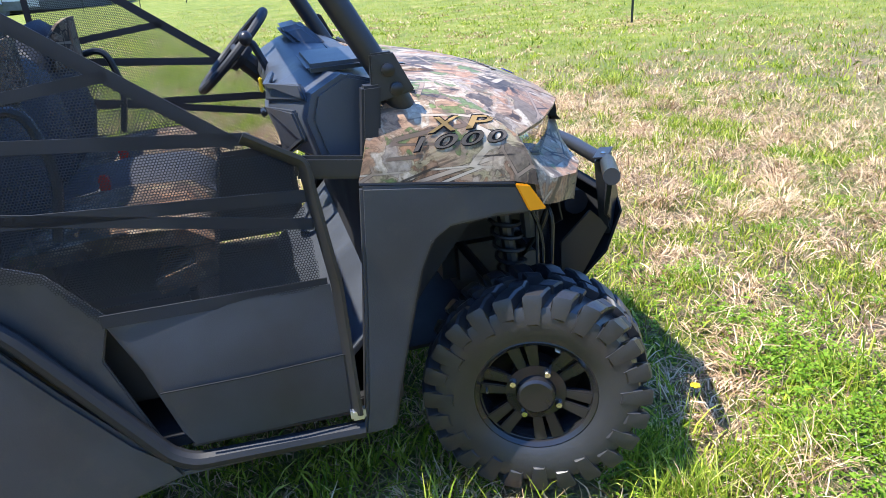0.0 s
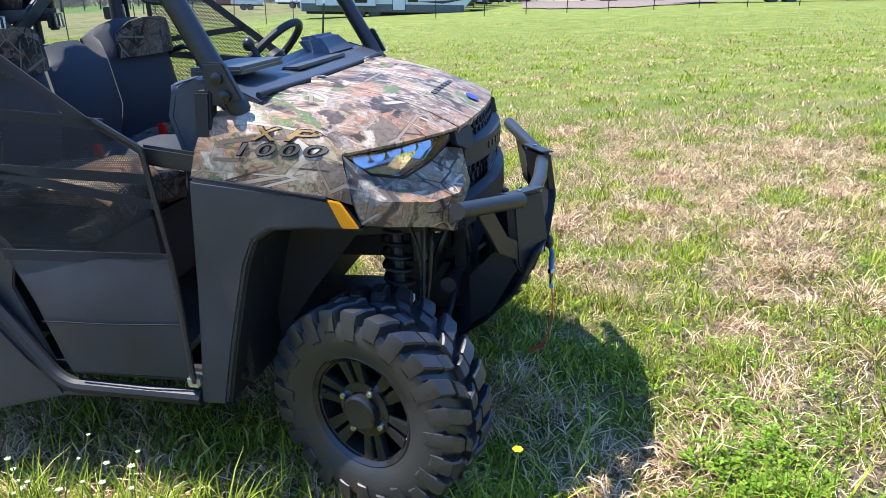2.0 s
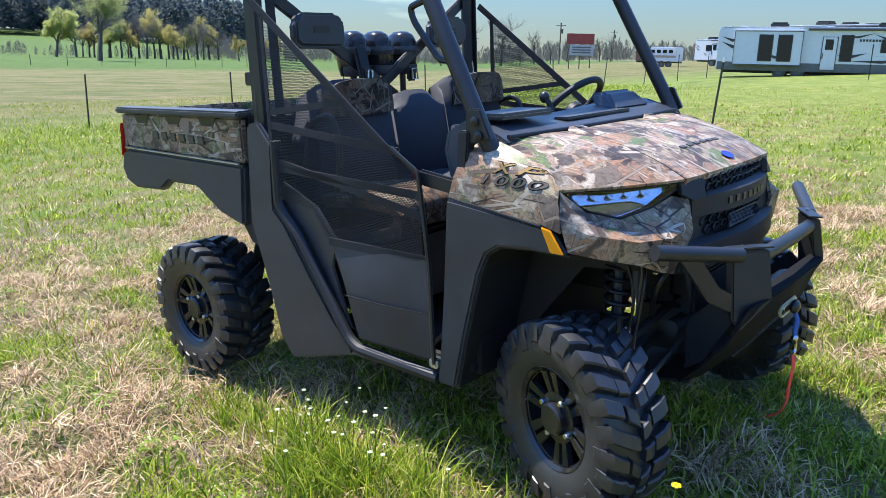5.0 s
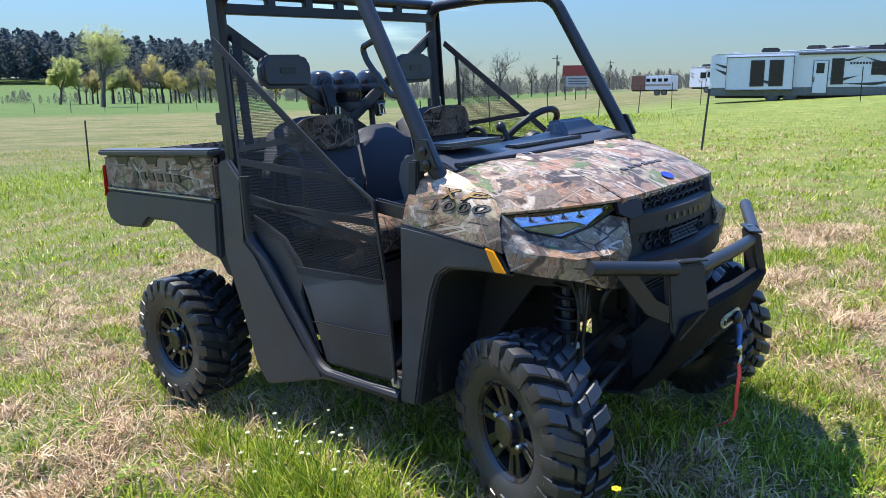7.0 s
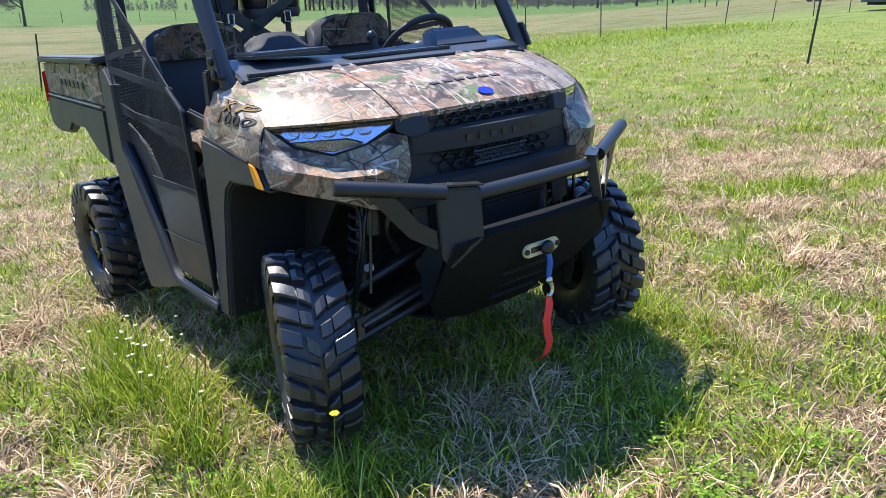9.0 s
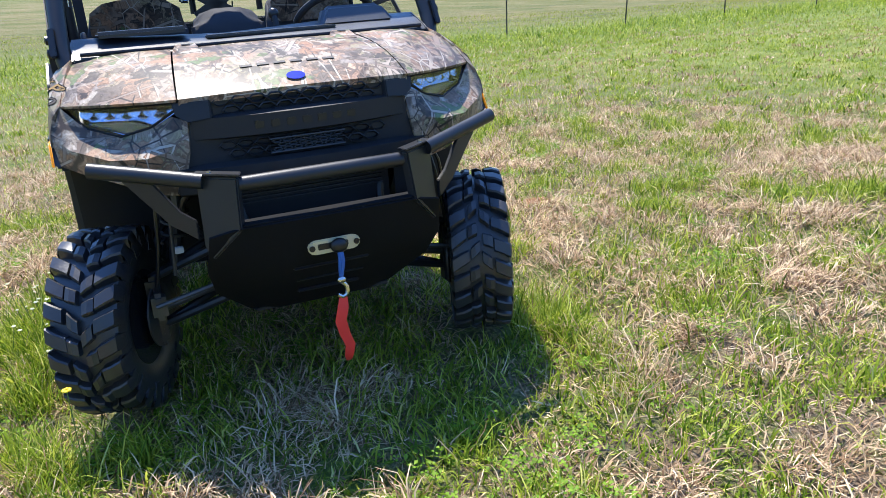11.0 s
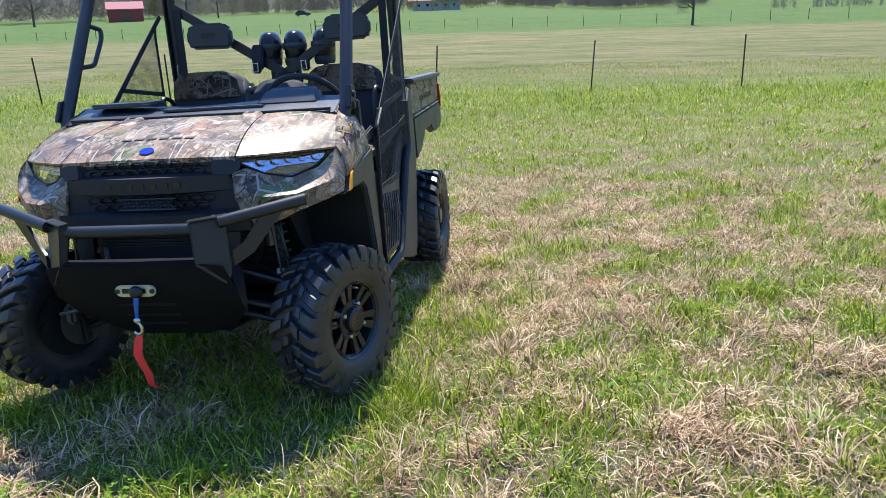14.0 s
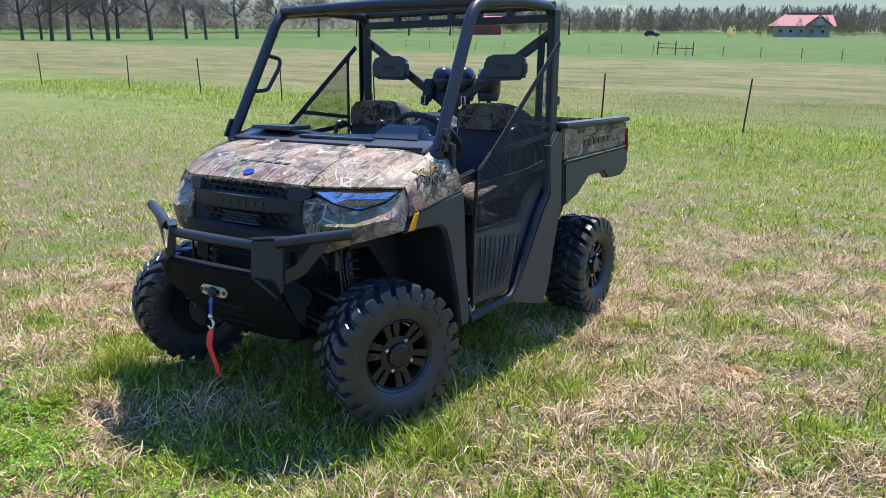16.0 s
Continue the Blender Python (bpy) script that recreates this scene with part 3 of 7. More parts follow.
# bumper
bumper = part("front_bumper", tube([(1.470, -0.285, 0.848), (1.480, 0, 0.850), (1.470, 0.285, 0.848)], 0.024, 14), STEEL, utv, "black steel front bumper with tubes and plates")
for s in (1, -1):
    part("tube_end", flip(tube([(1.445, 0.360, 0.868), (1.305, 0.668, 0.922)], 0.024, 14), s), STEEL, bumper)
    part("plate", flip(prism([(1.505, 0.270, 0.875), (1.428, 0.380, 0.880), (1.440, 0.388, 0.662), (1.462, 0.370, 0.622), (1.526, 0.282, 0.718)], (-0.03, -0.018, 0), 0.005), s), STEEL, bumper)
    part("plate_cap", flip(prism([(1.516, 0.262, 0.880), (1.430, 0.390, 0.886), (1.388, 0.372, 0.886), (1.470, 0.250, 0.880)], (0, 0, 0.006), 0.002), s), STEEL, bumper)
    part("bolt", flip(lathe([(0.008, 0), (0.008, 0.01)], 8, None, Matrix.Translation((1.44, 0.34, 0.885)) @ Matrix.Rotation(radians(90), 4, "X")), s), CHROME, bumper)
    part("gusset", flip(prism([(1.348, 0.592, 0.894), (1.392, 0.470, 0.735), (1.440, 0.400, 0.690), (1.440, 0.400, 0.750), (1.414, 0.440, 0.778), (1.380, 0.512, 0.884)], (-0.012, -0.006, 0), 0.002), s), STEEL, bumper)
    part("side_mount", flip(prism([(1.440, 0.380, 0.660), (1.350, 0.372, 0.500), (1.28, 0.36, 0.450), (1.28, 0.36, 0.620), (1.38, 0.372, 0.720)], (0, -0.012, 0), 0.002), s), STEEL, bumper)
part("shelf", sheet([[(1.522, -0.285, 0.722), (1.526, -0.20, 0.722), (1.526, 0.20, 0.722), (1.522, 0.285, 0.722)], [(1.490, -0.375, 0.700), (1.512, -0.22, 0.692), (1.512, 0.22, 0.692), (1.490, 0.375, 0.700)], [(1.428, -0.392, 0.575), (1.478, -0.21, 0.598), (1.478, 0.21, 0.598), (1.428, 0.392, 0.575)],
                     [(1.335, -0.37, 0.470), (1.400, -0.19, 0.490), (1.400, 0.19, 0.490), (1.335, 0.37, 0.470)], [(1.220, -0.26, 0.352), (1.255, -0.16, 0.345), (1.255, 0.16, 0.345), (1.220, 0.26, 0.352)]], 0.008, None, 0), STEEL_DULL, bumper, "black steel lower plate", 20)
part("shelf_back", prism([(1.522, -0.27, 0.726), (1.522, 0.27, 0.726), (1.472, 0.29, 0.732), (1.472, -0.29, 0.732)], (0, 0, 0.006), 0.002), STEEL_DULL, bumper)
for i in range(3):
    part("slot", box((1.432 - 0.044 * i, 0, 0.535 - 0.055 * i), (0.012, 0.26 - 0.02 * i, 0.016), 0.005, Euler((0, 0.6, 0)).to_matrix()), PLASTIC_DARK, bumper)
for i in range(7):
    part("fin", box((1.276, 0, 0.740 + i * 0.014), (0.010, 0.50, 0.004)), PLASTIC, bumper)
for y in (-0.14, 0.0, 0.15):
    part("bolt", lathe([(0.007, 0), (0.007, 0.008)], 8, None, Matrix.Translation((1.290, y, 0.842)) @ Matrix.Rotation(radians(-90), 4, "Z")), CHROME, bumper)
part("winch_drum", tube([(1.44, -0.13, 0.665), (1.44, 0.13, 0.665)], 0.045, 14), CAST, bumper, "dark winch behind the plate")

# winch line: fairlead, rope, hook and strap
fair = part("fairlead", prism([(1.484, y, z) for y, z in [(-0.062, 0.588), (0.062, 0.588), (0.080, 0.594), (0.088, 0.612), (0.080, 0.630), (0.062, 0.636), (-0.062, 0.636), (-0.080, 0.630), (-0.088, 0.612), (-0.080, 0.594)]], (0.014, 0, 0), 0.004), FAIR, utv, "pale hawse fairlead")
part("slot", box((1.499, -0.004, 0.613), (0.004, 0.10, 0.020), 0.003), DECAL, fair)
for s in (1, -1):
    part("bolt", lathe([(0.010, 0), (0.010, 0.006)], 8, None, Matrix.Translation((1.497, 0.073 * s, 0.612)) @ Matrix.Rotation(radians(-90), 4, "Z")), DECAL, fair)
part("stopper", ball((1.512, 0.012, 0.612), (0.034, 0.058, 0.050)), DECAL, fair, "black rubber stopper")
rope = part("winch_rope", tube([(1.510, 0.010, 0.605), (1.522, 0.008, 0.57), (1.518, 0.005, 0.53), (1.520, 0.004, 0.495)], 0.0075, 8, tube([(1.512, 0.016, 0.605), (1.524, 0.016, 0.56), (1.522, 0.006, 0.515)], 0.006, 8)), ROPE_BLUE, utv, "blue synthetic winch rope")
hook = part("winch_hook", tube(bent([(1.520, -0.004, 0.500), (1.520, 0.018, 0.480), (1.520, 0.020, 0.452), (1.520, 0.002, 0.440), (1.520, -0.014, 0.452)], 0.012, 3), 0.0075, 8), CHROME, utv, "zinc winch hook")
part("clevis", ball((1.520, 0.004, 0.500), (0.026, 0.032, 0.026)), CHROME, hook)
strap_pts = [(1.520, 0.004, 0.448), (1.528, -0.004, 0.405), (1.526, -0.016, 0.360), (1.518, -0.006, 0.310), (1.512, 0.010, 0.262), (1.500, 0.004, 0.218), (1.472, 0.008, 0.190), (1.440, 0.014, 0.172)]
part("pull_strap", sheet([[Vector(p) + Vector((0, -w, 0)), Vector(p) + Vector((0, w, 0))] for p, w in zip(strap_pts, (0.012, 0.019, 0.019, 0.018, 0.017, 0.015, 0.010, 0.005))], 0.003, None, 1), STRAP_RED, utv, "red nylon pull strap")

# frame, floor and drive under the body
part("skid_plate", prism([(1.25, -0.24, 0.345), (1.25, 0.24, 0.345), (0.9, 0.33, 0.325), (-1.10, 0.33, 0.325), (-1.10, -0.33, 0.325), (0.9, -0.33, 0.325)], (0, 0, 0.012), 0.002), PLASTIC_DARK, utv)
part("engine_block", box((-0.55, 0, 0.60), (0.75, 0.60, 0.50), 0.05), PLASTIC_DARK, utv)
part("front_gearcase", box((1.10, 0, 0.50), (0.30, 0.22, 0.24), 0.05), CAST, utv)
part("frame_box", box((0.95, 0, 0.80), (0.50, 0.50, 0.34), 0.03), PLASTIC_DARK, utv)
part("radiator", box((1.245, 0, 0.78), (0.05, 0.56, 0.34), 0.01), PLASTIC_DARK, utv)
for s in (1, -1):
    for xa, za, zb in ((0.98, 0.42, 0.30), (1.16, 0.42, 0.30), (0.98, 0.62, 0.48), (1.16, 0.62, 0.48)):
        part("control_arm", tube([(xa, 0.20 * s, za), (1.07, 0.56 * s, zb)], 0.016, 8), STEEL, utv)
    part("drive_shaft", tube([(1.07, 0.12 * s, 0.46), (1.07, 0.60 * s, 0.35)], 0.015, 8), CAST, utv)
    part("tie_rod", tube([(1.20, 0.15 * s, 0.50), (1.21, 0.56 * s, 0.42)], 0.009, 8), CAST, utv)
    part("brake_disc", lathe([(0.02, 0), (0.115, 0), (0.115, 0.006), (0.02, 0.006)], 24, None, Matrix.Translation((1.07, 0.555 * s, 0.345)) @ Matrix.Rotation(radians(-22), 4, "Z")), CAST, utv)
    part("caliper", box((1.14, 0.55 * s, 0.40), (0.07, 0.05, 0.10), 0.015), CAST, utv, "bare metal brake caliper")
    part("knuckle", box((1.07, 0.56 * s, 0.36), (0.07, 0.05, 0.26), 0.015), STEEL, utv)
    shock = part("front_shock", tube([(1.055, 0.400 * s, 0.950), (1.085, 0.470 * s, 0.520)], 0.022, 10), STEEL, utv, "coil-over shock absorber")
    coil = [Vector((1.055, 0.400 * s, 0.940)).lerp(Vector((1.080, 0.458 * s, 0.600)), k / 110) + Vector((0.044 * math.cos(k * 0.5), 0.044 * math.sin(k * 0.5), 0)) for k in range(111)]
    part("spring", tube(coil, 0.0065, 6), PLASTIC_DARK, shock, "black coil spring")
    part("label", box((1.110, 0.462 * s - 0.01 * s, 0.575), (0.02, 0.03, 0.022), 0.002), WHITE_LABEL, shock)
    part("reservoir", tube([(1.135, 0.43 * s, 0.90), (1.145, 0.44 * s, 0.70)], 0.024, 10), CAST, shock)
    part("brake_hose", tube(bent([(1.14, 0.40 * s, 0.86), (1.20, 0.50 * s, 0.80), (1.18, 0.52 * s, 0.60), (1.14, 0.55 * s, 0.45)], 0.08), 0.006, 6), DECAL, utv)
    part("rear_arm", tube([(-0.60, 0.35 * s, 0.42), (-1.03, 0.60 * s, 0.33)], 0.022, 8), STEEL, utv)
    part("rear_arm", tube([(-1.20, 0.30 * s, 0.42), (-1.05, 0.60 * s, 0.33)], 0.018, 8), STEEL, utv)
    part("rear_shock", tube([(-0.85, 0.42 * s, 0.88), (-0.95, 0.50 * s, 0.42)], 0.035, 10), STEEL, utv)


# hoses, brackets and rack between the front wheels
part("steering_rack", tube([(1.20, -0.30, 0.56), (1.20, 0.30, 0.56)], 0.028, 10), CAST, utv)
for s in (1, -1):
    part("bracket", flip(prism([(1.255, 0.30, 0.86), (1.255, 0.37, 0.84), (1.285, 0.36, 0.70), (1.265, 0.30, 0.66)], (0.006, 0, 0), 0.001), s), STEEL, utv)
    part("hose", flip(tube(bent([(1.22, 0.20, 0.92), (1.26, 0.34, 0.86), (1.20, 0.44, 0.74), (1.16, 0.36, 0.62)], 0.10, 5), 0.010, 8), s), DECAL, utv)
    part("hose", flip(tube(bent([(1.02, 0.30, 0.93), (1.10, 0.47, 0.88), (1.17, 0.50, 0.72), (1.13, 0.54, 0.48)], 0.10, 5), 0.006, 6), s), DECAL, utv)
    part("link", flip(tube([(1.165, 0.455, 0.82), (1.150, 0.480, 0.50)], 0.006, 8), s), CAST, utv, "bare metal sway bar link")
    part("clip", flip(box((1.20, 0.43, 0.80), (0.02, 0.012, 0.03), 0.003), s), CHROME, utv)
    part("sway_bar", flip(tube(bent([(1.24, 0.0, 0.83), (1.24, 0.36, 0.83), (1.165, 0.455, 0.82)], 0.06, 4), 0.011, 8), s), STEEL, utv)
    part("frame_rail", flip(tube(bent([(1.30, 0.20, 0.42), (1.27, 0.24, 0.70), (1.18, 0.28, 0.96)], 0.08, 4), 0.016, 8), s), STEEL, utv)


# wheels
def tyre(width, lugs=24, R=0.325, rim=0.168):
    h = width / 2
    prof = [(rim - 0.004, -h * 0.80), (rim + 0.012, -h * 0.90), (rim + 0.05, -h * 1.0), (R - 0.065, -h * 1.02), (R - 0.042, -h * 0.93), (R - 0.034, -h * 0.6), (R - 0.031, 0),
            (R - 0.034, h * 0.6), (R - 0.042, h * 0.93), (R - 0.065, h * 1.02), (rim + 0.05, h * 1.0), (rim + 0.012, h * 0.90), (rim - 0.004, h * 0.80)]
    bm = bmesh.new()
    n = 72
    rings = [[bm.verts.new((r * math.cos(a), y, r * math.sin(a))) for a in (2 * math.pi * k / n for k in range(n))] for r, y in prof]
    for a, b in zip(rings, rings[1:]):
        for k in range(n):
            bm.faces.new((a[k], b[k], b[(k + 1) % n], a[(k + 1) % n]))
    pitch = 2 * math.pi / lugs

    def block(a_in, a_out, w_in, w_out, half_in, half_out, wrap, side):
        """One tread lug from y = w_in to w_out, leaning from angle a_in to a_out, with a shoulder that wraps down."""
        cross = [(w_in, R - 0.004, R - 0.040, a_in, half_in), ((w_in + w_out) / 2, R, R - 0.040, (a_in + a_out) / 2, (half_in + half_out) / 2), (w_out * 0.96, R - 0.006, R - 0.050, a_out, half_out)]
        if wrap:
            cross += [(h * 1.025, R - 0.026, R - 0.050, a_out, half_out), (h * 1.040, R - 0.030 - wrap, R - 0.050 - wrap * 0.8, a_out, half_out * 0.85)]
        rs = []
        for k, (y, ro, ri, a, hf) in enumerate(cross):
            yi = y if k < 3 else y - 0.028
            rs.append([bm.verts.new((rr * math.cos(a + q * hf), yy * side, rr * math.sin(a + q * hf))) for q, rr, yy in ((-0.78, ro, y), (0.78, ro, y), (1.0, ro - 0.006, y), (1.12, ri, yi), (-1.12, ri, yi), (-1.0, ro - 0.006, y))])
        for p, q in zip(rs, rs[1:]):
            for k in range(6):
                bm.faces.new((p[k], p[(k + 1) % 6], q[(k + 1) % 6], q[k]))
        bm.faces.new(rs[0])
        bm.faces.new(rs[-1][::-1])

    jit = random.Random(17)
    for side in (1, -1):
        for k in range(lugs):
            a = k * pitch + (pitch / 2 if side < 0 else 0)
            long = k % 2 == 0
            block(a + pitch * (0.30 + 0.12 * jit.random()), a, (0.046 + 0.010 * jit.random()) * h / 0.12, h, pitch * (0.27 + 0.05 * jit.random()), pitch * 0.32, 0.058 if long else 0.036, side)
            block(a + pitch * (0.80 if long else 0.62), a + pitch * 0.46, 0.004 if long else 0.010, (0.042 if long else 0.050) * h / 0.12, pitch * 0.27, pitch * 0.30, 0, side)
    return tidy(bm)


def wheel_at(name, m, width, tmesh, label):
    hub = part(name, lathe([(0.02, -0.02), (0.075, -0.02), (0.075, 0.03), (0.02, 0.03)], 24), CAST, utv, label)
    hub.matrix_local = m
    ty = new("tyre", tmesh)
    ty.parent = hub
    h = width / 2
    # barrel and lip
    rim = part("rim", lathe([(0.165, -h * 0.8), (0.184, -h * 0.82), (0.186, -h * 0.78), (0.168, -h * 0.7), (0.160, 0.0), (0.166, h * 0.72), (0.187, h * 0.80), (0.190, h * 0.86), (0.184, h * 0.88), (0.172, h * 0.80), (0.164, h * 0.6), (0.156, 0.0), (0.158, -h * 0.78)], 48), RIM, hub, "gloss black alloy rim", 30)
    face = h * 0.62
    for k in range(6):
        a = 2 * math.pi * k / 6 + 0.3
        ca, sa = math.cos(a), math.sin(a)

        def q(r, w, y):
            return (r * ca - w * sa, y, r * sa + w * ca)
        b2 = None
        for w0, w1, o in ((0.012, 0.020, 1), (0.012, 0.020, -1)):
            b2 = prism([q(0.055, 0.004 * o, face), q(0.168, 0.008 * o, face + 0.016), q(0.168, 0.048 * o, face + 0.016), q(0.09, 0.034 * o, face + 0.006), q(0.055, 0.026 * o, face)], (0, -0.022, 0), 0.003, b2)
        part("spoke", b2, RIM, rim)
    cap = part("hub_cap", lathe([(0.095, face - 0.02), (0.092, face + 0.006), (0.062, face + 0.010), (0.058, face + 0.030), (0.050, face + 0.036), (0.02, face + 0.034), (0.001, face + 0.034)], 32), RIM, rim, "round centre cap")
    for k in range(4):
        a = 2 * math.pi * k / 4 + 0.5
        part("lug_nut", lathe([(0.013, face), (0.013, face + 0.018), (0.009, face + 0.024), (0.001, face + 0.024)], 8, None, Matrix.Translation((0.078 * math.cos(a), 0, 0.078 * math.sin(a)))), CHROME, rim, "bright lug nut")
    part("sticker", box((0.150 * math.cos(2.1), h * 0.40, 0.150 * math.sin(2.1)), (0.006, 0.045, 0.030), 0.001, Euler((0, -2.1, 0)).to_matrix()), WHITE_LABEL, rim, "pale balance sticker")
    part("valve", tube([(0.150, face + 0.0, 0.02), (0.146, face + 0.035, 0.02)], 0.004, 6), CAST, rim)
    rim.scale = (0.93, 1.0, 0.93)
    return hub


def tyre_mesh(width):
    me = bpy.data.meshes.new("tyre")
    bm = tyre(width)
    bm.to_mesh(me)
    bm.free()
    me.polygons.foreach_set("use_smooth", [True] * len(me.polygons))
    me.set_sharp_from_angle(angle=radians(28))
    me.materials.append(RUBBER)
    return me


front_tyre, rear_tyre = tyre_mesh(0.225), tyre_mesh(0.270)
STEER = radians(-21)
for s in (1, -1):
    turn = STEER + (0 if s > 0 else math.pi)
    c = Vector((1.0725, 0.635 * s, 0.352)) + Matrix.Rotation(turn, 3, "Z") @ Vector((0, 0.050, 0))
    wheel_at("front_wheel", Matrix.Translation(c) @ Matrix.Rotation(turn, 4, "Z"), 0.225, front_tyre, "steered front wheel with a chunky mud tyre")
    wheel_at("rear_wheel", Matrix.Translation((-1.025, 0.700 * s, 0.350)) @ Matrix.Rotation(0 if s > 0 else math.pi, 4, "Z"), 0.270, rear_tyre, "rear wheel with a chunky mud tyre")

# cab sides
C_OUT = [(-0.44, 1.268), (-0.352, 1.175), (-0.372, 0.90), (-0.300, 0.835), (-0.16, 0.640), (-0.03, 0.470), (0.045, 0.400), (0.075, 0.345), (-0.15, 0.285), (-0.33, 0.240), (-0.40, 0.33), (-0.455, 0.55), (-0.545, 0.83), (-0.515, 1.25)]
mirrored("side_panel", lambda: prism([(x, 0.735, z) for x, z in C_OUT], (0, 0.030, 0), 0.010), PLASTIC, utv, "black plastic panel behind the door")
mirrored("door_frame", lambda: tube(bent([(-0.335, 0.752, 1.190), (-0.345, 0.752, 0.915), (-0.235, 0.752, 0.815), (0.045, 0.755, 0.408), (0.10, 0.758, 0.378), (0.535, 0.765, 0.368)], 0.05), 0.024, 10), PLASTIC_DARK, utv)
mirrored("rocker", lambda: prism([(0.06, 0.72, 0.345), (0.53, 0.735, 0.352), (0.53, 0.775, 0.352), (0.06, 0.765, 0.345)], (0, 0, 0.022), 0.006), PLASTIC, utv)
mirrored("step", lambda: prism([(0.07, 0.60, 0.425), (0.53, 0.60, 0.425), (0.53, 0.745, 0.405), (0.10, 0.745, 0.412)], (0, 0, 0.012), 0.003), PLASTIC_DARK, utv)
mirrored("inner_panel", lambda: prism([(-0.345, 0.715, 1.02), (-0.13, 0.715, 0.930), (-0.02, 0.715, 0.800), (-0.055, 0.715, 0.690), (0.03, 0.715, 0.44), (-0.20, 0.715, 0.72), (-0.345, 0.715, 0.80)], (0, 0.014, 0), 0.004), PLASTIC, utv)
mirrored("front_pillar", lambda: prism([(0.545, 0.70, 0.40), (0.585, 0.70, 0.40), (0.685, 0.70, 1.26), (0.640, 0.70, 1.26)], (0, 0.045, 0), 0.006), PLASTIC_DARK, utv)
part("cab_floor", box((0.25, 0, 0.415), (0.80, 1.42, 0.03), 0.004), PLASTIC_DARK, utv)
part("firewall", box((0.650, 0, 0.78), (0.03, 1.36, 0.80), 0.004), PLASTIC_DARK, utv)
part("toe_board", prism([(0.40, -0.68, 0.43), (0.64, -0.68, 0.66), (0.64, 0.68, 0.66), (0.40, 0.68, 0.43)], (0.012, 0, -0.012), 0.002), DASH, utv)
part("rear_wall", box((-0.50, 0, 0.85), (0.03, 1.36, 0.86), 0.004), PLASTIC_DARK, utv)

# cage
cage = part("roll_cage", tube(bent([(0.768, 0.672, 1.140), (0.722, 0.700, 1.235), (0.358, 0.664, 1.925), (-0.10, 0.680, 1.968), (-0.47, 0.690, 1.968), (-0.478, 0.700, 1.25), (-0.50, 0.690, 0.85)], 0.09, 6), 0.030, 14), STEEL, utv, "black steel roll cage")
part("side_hoop", flip(tube(bent([(0.768, 0.672, 1.140), (0.722, 0.700, 1.235), (0.358, 0.664, 1.925), (-0.10, 0.680, 1.968), (-0.47, 0.690, 1.968), (-0.478, 0.700, 1.25), (-0.50, 0.690, 0.85)], 0.09, 6), 0.030, 14), -1), STEEL, cage)
part("front_bar", tube([(0.332, -0.664, 1.934), (0.338, 0, 1.944), (0.332, 0.664, 1.934)], 0.028, 12), STEEL, cage)
part("front_plate", box((0.245, 0, 1.958), (0.10, 1.22, 0.012), 0.004), STEEL, cage)
part("top_bar", tube([(-0.06, -0.697, 1.968), (-0.06, 0.697, 1.968)], 0.022, 10), STEEL, cage)
part("rear_bar", tube([(-0.47, -0.70, 1.978), (-0.47, 0.70, 1.978)], 0.026, 12), STEEL, cage)
part("rear_beam", box((-0.462, 0, 1.906), (0.035, 1.35, 0.045), 0.004), STEEL, cage)
for y in (-0.42, -0.20, 0.0, 0.20, 0.42):
    part("web", box((-0.465, y, 1.945), (0.03, 0.05, 0.06), 0.004), STEEL, cage)
